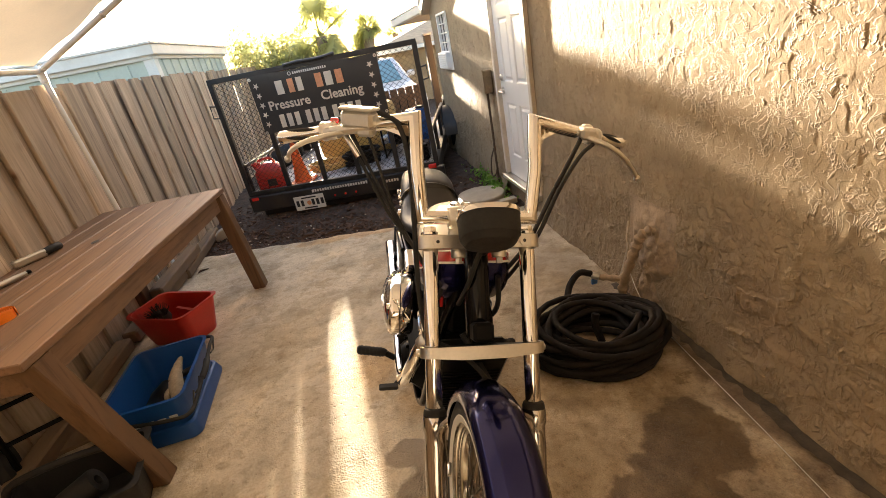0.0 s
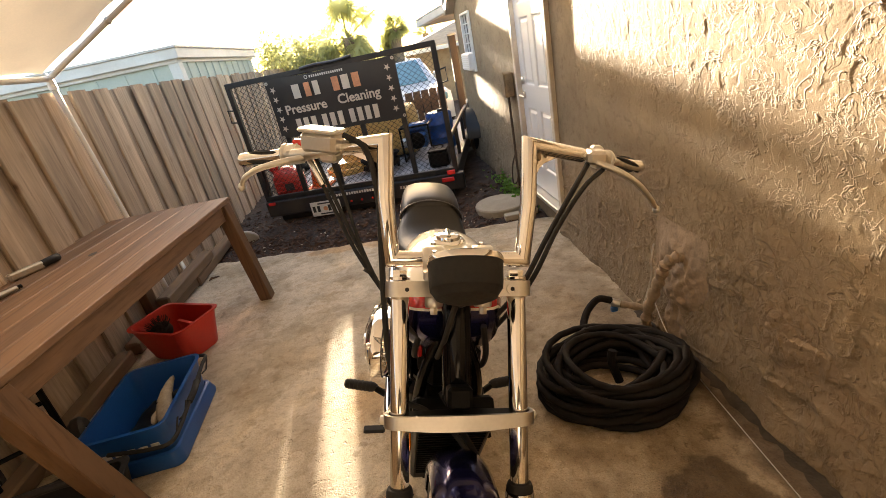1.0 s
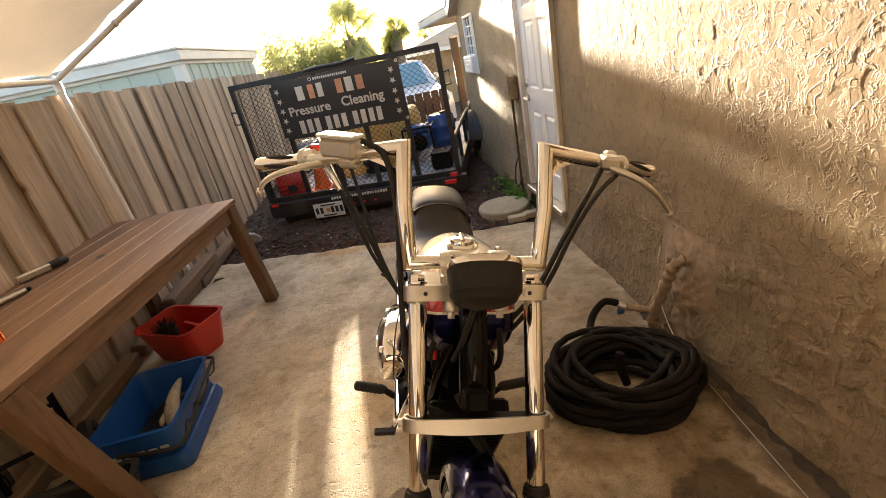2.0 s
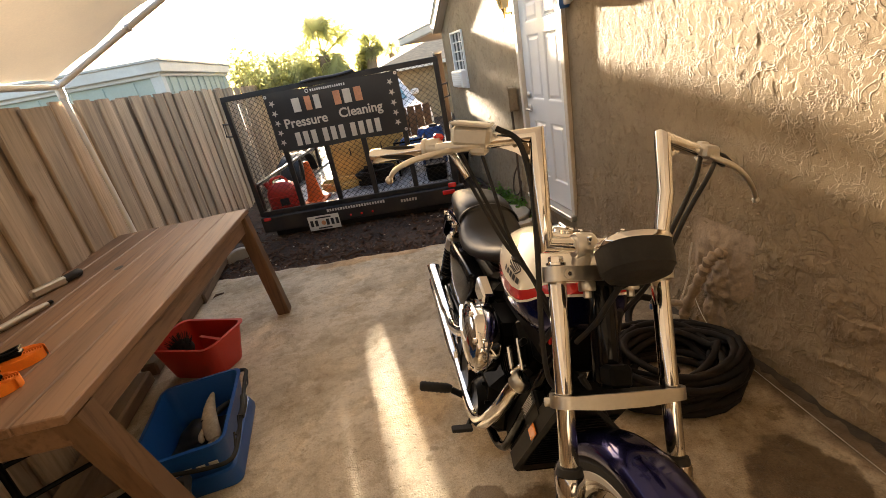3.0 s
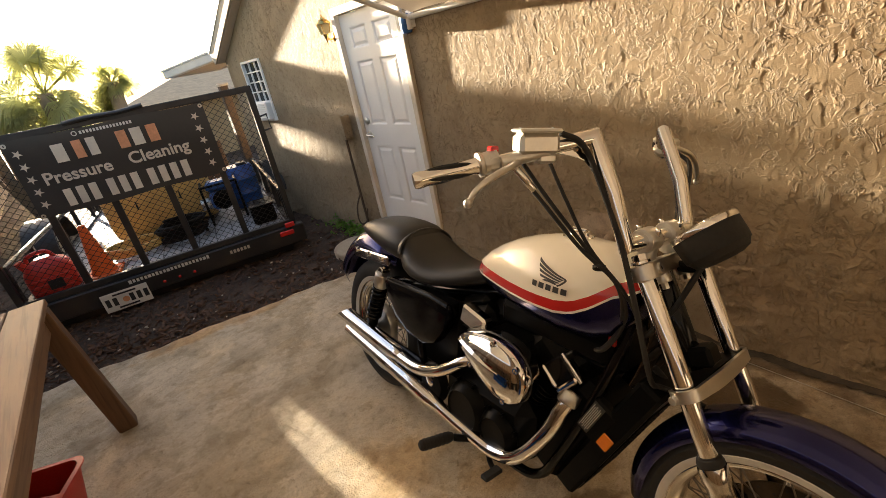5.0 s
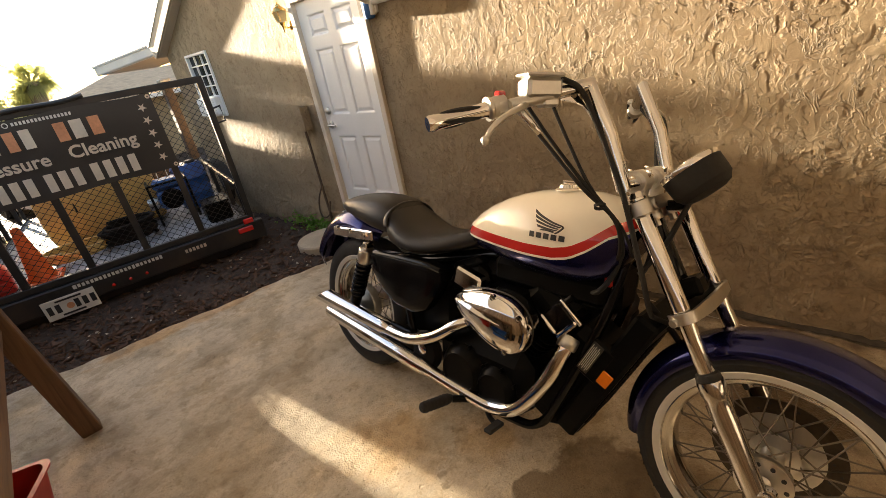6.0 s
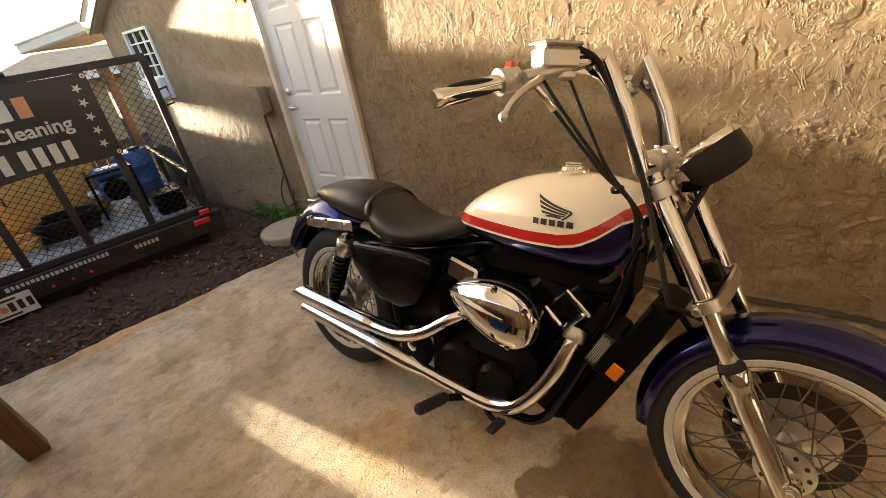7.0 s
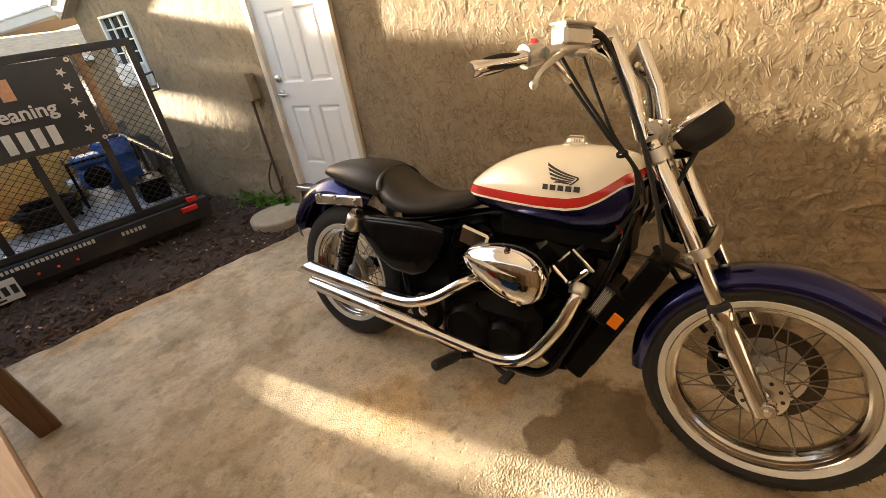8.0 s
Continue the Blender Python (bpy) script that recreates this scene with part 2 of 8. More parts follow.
M_TIMBER = mat("timber", (0.15, 0.10, 0.062), 0.85, var=0.35, scale=5, fine=45, bump=0.5, stretch=(1, 0.1, 1), per_object=0.2)
M_PVC = mat("white_pipe", (0.76, 0.75, 0.73), 0.35, var=0.08, scale=9, fine=70, bump=0.05, tint=(0.52, 0.44, 0.34), tint_amt=0.3)
M_TARP = tarp_mat("tarp", (0.78, 0.66, 0.50))
M_CHROME = mat("chrome", (0.82, 0.80, 0.77), 0.07, 1.0, var=0.04, scale=8, fine=40, bump=0.02, bump_d=0.001)
M_ALU = mat("cast_aluminium", (0.62, 0.60, 0.56), 0.36, 1.0, var=0.08, scale=15, fine=120, bump=0.08, bump_d=0.001)
M_POLISH = mat("polished_leg", (0.60, 0.58, 0.56), 0.10, 1.0, var=0.06, scale=10, fine=90, bump=0.03, bump_d=0.001)
M_RIM = mat("rim_chrome", (0.52, 0.50, 0.47), 0.12, 1.0, var=0.06, scale=8, fine=40, bump=0.02, bump_d=0.001)
M_SPOKE = mat("spoke_steel", (0.17, 0.145, 0.115), 0.36, 1.0, var=0.2, scale=30, fine=120, bump=0.05, bump_d=0.001)
M_DISC = mat("disc_steel", (0.075, 0.062, 0.050), 0.42, 0.9, var=0.3, scale=14, fine=90, bump=0.05, bump_d=0.001)
M_BLACK = mat("black_paint", (0.004, 0.004, 0.005), 0.12, var=0.3, scale=12, fine=80, bump=0.03, tint=(0.008, 0.008, 0.008), tint_amt=0.3, spec=0.22)
M_BLACKMETAL = mat("black_metal", (0.004, 0.004, 0.004), 0.34, var=0.4, scale=14, fine=90, bump=0.15, bump_d=0.001, tint=(0.008, 0.007, 0.006), tint_amt=0.4, spec=0.07)
M_RUBBER = mat("rubber", (0.011, 0.0105, 0.0105), 0.75, var=0.3, scale=16, fine=120, bump=0.2, bump_d=0.001)
M_LEATHER = mat("seat_leather", (0.012, 0.0115, 0.0115), 0.42, var=0.25, scale=10, fine=260, bump=0.3, bump_d=0.001)
M_BLUEPAINT = mat("blue_paint", (0.010, 0.011, 0.085), 0.22, 0.8, var=0.2, scale=5, fine=300, bump=0.0, coat=0.55, spec=0.3)
M_WHITEPAINT = mat("cream_paint", (0.80, 0.76, 0.66), 0.45, var=0.03, scale=3, fine=40, bump=0.0, coat=1.0)
M_REDPAINT = mat("red_paint", (0.50, 0.022, 0.02), 0.22, var=0.06, scale=3, fine=40, bump=0.0, coat=1.0)
M_WHITEWALL = mat("whitewall", (0.62, 0.60, 0.56), 0.55, var=0.06, scale=14, fine=90, bump=0.05, tint=(0.5, 0.44, 0.35), tint_amt=0.2)
M_DOOR = mat("door_paint", (0.80, 0.79, 0.77), 0.4, var=0.03, scale=4, fine=60, bump=0.05, tint=(0.6, 0.55, 0.48), tint_amt=0.25)
M_TRIM = mat("trim_paint", (0.62, 0.55, 0.45), 0.6, var=0.12, scale=8, fine=60, bump=0.2, tint=(0.3, 0.23, 0.16), tint_amt=0.4)
M_BRASS = mat("brass", (0.75, 0.50, 0.16), 0.18, 1.0, var=0.1, scale=12, fine=70, bump=0.03)
M_SIGN = mat("banner_vinyl", (0.030, 0.028, 0.027), 0.38, var=0.15, scale=4, fine=60, bump=0.15)
M_CREAM = mat("sign_cream", (0.62, 0.56, 0.46), 0.5, var=0.1, scale=10, fine=60, bump=0.0)
M_ORANGEINK = mat("sign_orange", (0.62, 0.28, 0.14), 0.5, var=0.25, scale=10, fine=60, bump=0.0)
M_TRAILER = mat("trailer_steel", (0.016, 0.015, 0.015), 0.45, var=0.4, scale=8, fine=70, bump=0.12, tint=(0.08, 0.055, 0.035), tint_amt=0.4)
M_DECK = mat("trailer_deck", (0.30, 0.30, 0.31), 0.55, var=0.3, scale=7, fine=60, bump=0.2, tint=(0.12, 0.11, 0.10), tint_amt=0.5)
M_REDPLASTIC = mat("red_plastic", (0.56, 0.030, 0.018), 0.38, var=0.12, scale=6, fine=90, bump=0.06, tint=(0.35, 0.05, 0.03), tint_amt=0.25)
M_ORANGE = mat("orange_plastic", (0.80, 0.13, 0.015), 0.45, var=0.12, scale=7, fine=60, bump=0.06)
M_STRAP = mat("orange_webbing", (0.85, 0.22, 0.01), 0.7, var=0.12, scale=20, fine=200, bump=0.3)
M_BLUEPLASTIC = mat("blue_plastic", (0.008, 0.075, 0.30), 0.35, var=0.12, scale=6, fine=90, bump=0.06, tint=(0.02, 0.07, 0.22), tint_amt=0.35)
M_GLOVE = mat("glove", (0.42, 0.35, 0.25), 0.9, var=0.3, scale=22, fine=120, bump=0.5, tint=(0.16, 0.12, 0.08), tint_amt=0.6)
M_HOSE = mat("hose_rubber", (0.011, 0.009, 0.008), 0.8, var=0.35, scale=20, fine=120, bump=0.25, tint=(0.030, 0.019, 0.015), tint_amt=0.4, spec=0.2)
M_YELLOW = mat("yellow_plastic", (0.62, 0.40, 0.12), 0.5, var=0.2, scale=6, fine=60, bump=0.1)
M_SHED = mat("shed_siding", (0.50, 0.56, 0.50), 0.7, var=0.1, scale=3, fine=40, bump=0.1, tint=(0.38, 0.42, 0.37), tint_amt=0.4)
M_SHEDTRIM = mat("shed_trim", (0.74, 0.73, 0.69), 0.6, var=0.08, scale=4, fine=40, bump=0.1, tint=(0.5, 0.46, 0.4), tint_amt=0.4)
M_ROOF = mat("shingle", (0.46, 0.33, 0.21), 0.9, var=0.25, scale=9, fine=60, bump=0.6, tint=(0.2, 0.16, 0.12), tint_amt=0.4)
M_SOFFIT = mat("soffit_paint", (0.50, 0.43, 0.34), 0.8, var=0.1, scale=5, fine=60, bump=0.1)
M_GUTTER = mat("gutter_paint", (0.66, 0.65, 0.63), 0.5, var=0.1, scale=5, fine=60, bump=0.1)
M_GLASSDARK = mat("window_glass", (0.02, 0.022, 0.025), 0.10, var=0.2, scale=3, fine=30, bump=0.0, spec=0.2)
M_CARPAINT = mat("car_paint", (0.62, 0.64, 0.66), 0.3, 0.2, var=0.05, scale=3, fine=60, bump=0.0, coat=1.0)
M_CARGLASS = mat("car_glass", (0.16, 0.30, 0.36), 0.08, var=0.2, scale=3, fine=30, bump=0.0, coat=0.6)
M_REDLENS = mat("red_lens", (0.75, 0.03, 0.02), 0.2, var=0.1, scale=10, fine=60, bump=0.05, coat=0.6)
M_AMBER = mat("amber_lens", (0.85, 0.22, 0.01), 0.25, var=0.1, scale=10, fine=60, bump=0.05, coat=0.6)
M_PLATE = mat("plate_white", (0.70, 0.69, 0.64), 0.45, var=0.06, scale=10, fine=60, bump=0.05)
M_INK = mat("ink_dark", (0.02, 0.02, 0.022), 0.5, var=0.1, scale=10, fine=60, bump=0.0)
M_PALE = mat("ink_pale", (0.62, 0.61, 0.58), 0.5, var=0.1, scale=10, fine=60, bump=0.0)
M_STONE = mat("paver_stone", (0.42, 0.36, 0.27), 0.85, var=0.2, scale=10, fine=80, bump=0.5, tint=(0.25, 0.2, 0.14), tint_amt=0.4)
M_MORTAR = mat("mortar_pipe", (0.33, 0.245, 0.165), 0.9, var=0.3, scale=18, fine=90, bump=0.9, bump_d=0.006)
M_LEAF = leaf_mat("palm_leaf", (0.135, 0.145, 0.085))
M_LAMPGLASS = mat("lantern_glass", (0.45, 0.34, 0.16), 0.1, var=0.1, scale=10, fine=60, bump=0.02, coat=0.6)
M_WEED = leaf_mat("weed_leaf", (0.06, 0.12, 0.025))
M_TRUNK = mat("palm_trunk", (0.20, 0.15, 0.10), 0.9, var=0.3, scale=10, fine=50, bump=0.8)
M_BLUEMETAL = mat("blue_machine", (0.02, 0.10, 0.30), 0.45, var=0.3, scale=8, fine=60, bump=0.1)
M_INTERIOR = mat("interior_wall", (0.25, 0.22, 0.18), 0.9, var=0.1, scale=3, fine=40, bump=0.05)
# Kept dark so the added back wall reflects little.
M_BACK = mat("back_wall", (0.11, 0.09, 0.07), 0.9, var=0.15, scale=3, fine=60, bump=0.3)

mottle(M_CONC, 5.0, 0.46, 0.66, (0.66, 0.64, 0.61), 0.7)
mottle(M_CONC, 19.0, 0.50, 0.68, (0.60, 0.56, 0.50), 0.6)
mottle(M_CONC, 70.0, 0.50, 0.62, (0.78, 0.74, 0.69), 0.5)
mottle(M_CONC, 160.0, 0.60, 0.68, (0.42, 0.38, 0.34), 0.7)
mottle(M_CONC, 260.0, 0.52, 0.60, (0.72, 0.68, 0.63), 0.5)
mottle(M_CONC, 2.1, 0.50, 0.53, (0.80, 0.77, 0.71), 0.75, seed=11.0)
mottle(M_CONC, 4.3, 0.56, 0.58, (0.80, 0.76, 0.70), 0.7, seed=4.0)
mottle(M_CONC, 6.0, 0.66, 0.68, (0.50, 0.45, 0.38), 0.6, seed=9.0)
mottle(M_CONC, 210.0, 0.60, 0.66, (1.4, 1.34, 1.22), 0.8, seed=5.0)
mottle(M_CONC, 1.3, 0.48, 0.62, (0.80, 0.75, 0.68), 0.7, seed=2.0)
mottle(M_CONC, 3.1, 0.52, 0.70, (1.22, 1.16, 1.04), 0.8, seed=7.0)
aggregate(M_CONC)
mottle(M_FENCE, 2.3, 0.50, 0.68, (0.55, 0.50, 0.45), 0.7, stretch=(1, 1, 0.25), each=True)
mottle(M_FENCE, 40, 0.52, 0.68, (0.60, 0.54, 0.48), 0.6, stretch=(1, 1, 0.035), each=True)
mottle(M_FENCE, 90, 0.58, 0.66, (0.42, 0.36, 0.30), 0.6, stretch=(1, 1, 0.02), each=True)
mottle(M_FENCE, 3.4, 0.14, 0.07, (0.62, 0.50, 0.40), 0.85, stretch=(0.02, 1, 0.75), each=True, knots=True)
mottle(M_FENCE, 3.4, 0.065, 0.03, (0.25, 0.18, 0.13), 0.9, stretch=(0.02, 1, 0.75), each=True, knots=True)
mottle(M_TABLE, 3.0, 0.50, 0.70, (0.62, 0.58, 0.52), 0.6, stretch=(1, 0.3, 1), each=True)
mottle(M_TABLE, 55, 0.50, 0.64, (0.60, 0.54, 0.48), 0.75, stretch=(1, 0.035, 1), each=True)
mottle(M_TABLE, 9, 0.60, 0.72, (1.35, 1.30, 1.22), 0.7, stretch=(1, 0.4, 1), seed=3.0)
mottle(M_LEGWOOD, 50, 0.50, 0.64, (0.60, 0.54, 0.48), 0.7, stretch=(1, 1, 0.04), each=True)
mottle(M_STUCCO, 2.2, 0.48, 0.70, (0.80, 0.74, 0.68), 0.6)
mottle(M_STUCCO, 21.0, 0.53, 0.66, (0.74, 0.68, 0.62), 0.6)
trowel(M_STUCCO)

# ---- mesh building ----


class Geo:
    """Collects vertices and faces of one part."""

    def __init__(self):
        self.v, self.f = [], []

    def add(self, verts, faces, m=None):
        o = len(self.v)
        self.v += [tuple(m @ Vector(p)) if m else tuple(p) for p in verts]
        self.f += [tuple(i + o for i in face) for face in faces]
        return self

    def box(self, c, s, bevel=0.0, m=None):
        """A box with chamfered edges, centre c and size s, under the pose m."""
        hx, hy, hz = (a / 2 for a in s)
        b = min(bevel, hx * 0.95, hy * 0.95, hz * 0.95)
        if b <= 0:
            vs = [(c[0] + i * hx, c[1] + j * hy, c[2] + k * hz) for i in (-1, 1) for j in (-1, 1) for k in (-1, 1)]
            return self.add(vs, [(0, 1, 3, 2), (4, 6, 7, 5), (0, 4, 5, 1), (2, 3, 7, 6), (0, 2, 6, 4), (1, 5, 7, 3)], m)
        vs, idx = [], {}
        for i in (-1, 1):
            for j in (-1, 1):
                for k in (-1, 1):
                    for a in range(3):
                        p = [i * (hx - b), j * (hy - b), k * (hz - b)]
                        p[a] = (i * hx, j * hy, k * hz)[a]
                        idx[i, j, k, a] = len(vs)
                        vs.append((c[0] + p[0], c[1] + p[1], c[2] + p[2]))
        fs = []
        for a in range(3):
            o1, o2 = [q for q in range(3) if q != a]
            for s_ in (-1, 1):
                ring = []
                for p1, p2 in ((-1, -1), (1, -1), (1, 1), (-1, 1)):
                    key = [0, 0, 0]
                    key[a], key[o1], key[o2] = s_, p1, p2
                    ring.append(idx[key[0], key[1], key[2], a])
                fs.append(tuple(ring))
        for a in range(3):
            o1, o2 = [q for q in range(3) if q != a]
            for p1 in (-1, 1):
                for p2 in (-1, 1):
                    q = []
                    for s_, ax in ((-1, o1), (1, o1), (1, o2), (-1, o2)):
                        key = [0, 0, 0]
                        key[a], key[o1], key[o2] = s_, p1, p2
                        q.append(idx[key[0], key[1], key[2], ax])
                    fs.append(tuple(q))
        for i in (-1, 1):
            for j in (-1, 1):
                for k in (-1, 1):
                    fs.append(tuple(idx[i, j, k, a] for a in range(3)))
        return self.add(vs, fs, m)

    def tube(self, pts, r, n=10, closed=False, caps=True, m=None, flat=1.0):
        """A tube along a line of points, mitred at corners. r: one radius or one for each point."""
        P = [Vector(p) for p in pts]
        k = len(P)
        R = [r] * k if isinstance(r, (int, float)) else list(r)
        T = []
        for i in range(k):
            a = P[i] - P[i - 1] if (i or closed) else P[1] - P[0]
            b = P[(i + 1) % k] - P[i] if (i < k - 1 or closed) else P[-1] - P[-2]
            T.append((a.normalized() + b.normalized()).normalized())
        up = Vector((0, 0, 1)) if abs(T[0].z) < 0.9 else Vector((1, 0, 0))
        N = (up - T[0] * up.dot(T[0])).normalized()
        vs, fs = [], []
        for i in range(k):
            if i:
                N = (N - T[i] * N.dot(T[i])).normalized()
            B = T[i].cross(N)
            d = (P[i] - P[i - 1]).normalized() if (i or closed) else T[i]
            c = max(0.45, abs(d.dot(T[i])))
            side = d - T[i] * d.dot(T[i])
            side = side.normalized() if side.length > 1e-4 else None
            for j in range(n):
                w = 2 * math.pi * j / n
                o = (N * math.cos(w) + B * math.sin(w) * flat) * R[i]
                if side:
                    o += side * o.dot(side) * (1 / c - 1)
                vs.append(P[i] + o)
        rows = k if closed else k - 1
        for i in range(rows):
            for j in range(n):
                a, b = i * n + j, i * n + (j + 1) % n
                c2, d2 = ((i + 1) % k) * n + (j + 1) % n, ((i + 1) % k) * n + j
                fs.append((a, b, c2, d2))
        if caps and not closed:
            fs += [tuple(range(n - 1, -1, -1)), tuple((k - 1) * n + j for j in range(n))]
        return self.add(vs, fs, m)

    def cyl(self, a, b, r, n=16, r2=None):
        a, b = Vector(a), Vector(b)
        r2 = r if r2 is None else r2
        d = (b - a).normalized()
        e = min(0.15 * r, 0.15 * (b - a).length)
        return self.tube([a, a + d * e, b - d * e, b], [r * 0.9, r, r2, r2 * 0.9], n)

    def lathe(self, prof, n=32, m=None, closed=False):
        """Turns a profile of (radius, height) about the z axis, then lays it by m."""
        vs, fs, k = [], [], len(prof)
        for r, z in prof:
            for j in range(n):
                w = 2 * math.pi * j / n
                vs.append((r * math.cos(w), r * math.sin(w), z))
        for i in range(k if closed else k - 1):
            for j in range(n):
                a, b = i * n + j, i * n + (j + 1) % n
                fs.append((a, b, ((i + 1) % k) * n + (j + 1) % n, ((i + 1) % k) * n + j))
        if not closed:
            fs += [tuple(range(n - 1, -1, -1)), tuple((k - 1) * n + j for j in range(n))]
        return self.add(vs, fs, m)

    def loft(self, rings, caps=True, wrap=True, m=None):
        n, k = len(rings[0]), len(rings)
        vs = [p for ring in rings for p in ring]
        fs = []
        for i in range(k - 1):
            for j in range(n if wrap else n - 1):
                a, b = i * n + j, i * n + (j + 1) % n
                fs.append((a, b, (i + 1) * n + (j + 1) % n, (i + 1) * n + j))
        if caps and wrap:
            fs += [tuple(range(n - 1, -1, -1)), tuple((k - 1) * n + j for j in range(n))]
        return self.add(vs, fs, m)

    def prism(self, poly, a, b, m=None):
        """A flat outline (x, y) with thickness from z = a to b, laid by m."""
        n = len(poly)
        vs = [(x, y, a) for x, y in poly] + [(x, y, b) for x, y in poly]
        fs = [tuple(range(n - 1, -1, -1)), tuple(range(n, 2 * n))]
        fs += [(i, (i + 1) % n, n + (i + 1) % n, n + i) for i in range(n)]
        return self.add(vs, fs, m)

    def mesh(self, name, material, smooth=True, angle=35):
        me = bpy.data.meshes.new(name)
        me.from_pydata(self.v, [], self.f)
        bm = bmesh.new()
        bm.from_mesh(me)
        bmesh.ops.recalc_face_normals(bm, faces=bm.faces)
        if smooth:
            lim = radians(angle)
            for fc in bm.faces:
                fc.smooth = True
            for ed in bm.edges:
                if len(ed.link_faces) == 2 and ed.calc_face_angle(0) > lim:
                    ed.smooth = False
        bm.to_mesh(me)
        bm.free()
        me.materials.append(material)
        return me


def part(name, g, material, parent=None, label="", smooth=True, angle=35):
    """Links what g holds as one mesh object under a thing or part."""
    ob = new(name, g.mesh(name, material, smooth, angle) if isinstance(g, Geo) else g)
    if parent:
        ob.parent = parent
    if label:
        ob["label"] = label
    return ob


def thing(name, m, label, category, group="", kind=""):
    ob = new(name)
    ob.matrix_world = m
    return tagged(ob, label, category, group, kind)


def structure(name, g, material, label="", smooth=True, angle=35):
    ob = part(name, g, material, None, "", smooth, angle)
    return tagged(ob, label, "", "", "structure")


def frame_z(o, d):
    """A pose at o whose z axis points along d."""
    return Matrix.Translation(Vector(o)) @ Vector(d).to_track_quat("Z", "Y").to_matrix().to_4x4()


def curve(points, n=8):
    """A smooth line through the points."""
    P = [Vector(p) for p in points]
    P = [P[0] * 2 - P[1]] + P + [P[-1] * 2 - P[-2]]
    out = []
    for i in range(1, len(P) - 2):
        for s in range(n):
            t = s / n
            a, b, c, d = P[i - 1], P[i], P[i + 1], P[i + 2]
            out.append(0.5 * ((2 * b) + (c - a) * t + (2 * a - 5 * b + 4 * c - d) * t * t + (3 * b - a - 3 * c + d) * t ** 3))
    return out + [P[-2]]


def value_noise(x, y, seed):
    """Smooth noise in 0..1 on arrays."""
    rng = np.random.RandomState(seed)
    tab = rng.rand(256, 256)
    xi, yi = np.floor(x).astype(int), np.floor(y).astype(int)
    fx, fy = x - xi, y - yi
    fx, fy = fx * fx * (3 - 2 * fx), fy * fy * (3 - 2 * fy)
    g = lambda i, j: tab[i % 256, j % 256]
    return (g(xi, yi) * (1 - fx) + g(xi + 1, yi) * fx) * (1 - fy) + (g(xi, yi + 1) * (1 - fx) + g(xi + 1, yi + 1) * fx) * fy


def sheet(xs, ys, height, skip=None):
    """A grid over xs and ys with a height for each point; returns a Geo."""
    X, Y = np.meshgrid(xs, ys, indexing="ij")
    Z = height(X, Y)
    g = Geo()
    ny = len(ys)
    g.v = list(map(tuple, np.stack([X, Y, Z], -1).reshape(-1, 3).tolist()))
    for i in range(len(xs) - 1):
        for j in range(ny - 1):
            if skip and skip((xs[i] + xs[i + 1]) / 2, (ys[j] + ys[j + 1]) / 2):
                continue
            g.f.append((i * ny + j, (i + 1) * ny + j, (i + 1) * ny + j + 1, i * ny + j + 1))
    return g


# ---- structure ----
WX = 1.13  # the house wall
DOOR_Y, DOOR_Z = (2.22, 2.96), (0.19, 1.83)
WIN_Y, WIN_Z = (4.70, 5.20), (1.08, 1.70)
WALL_END, WALL_TOP = 5.72, 3.0
RAKE = lambda y: min(3.0, 1.84 + 0.45 * (5.55 - y))  # the sloping eave line
SLAB = lambda x: 2.78 - 0.235 * x
FX = -2.05  # the fence


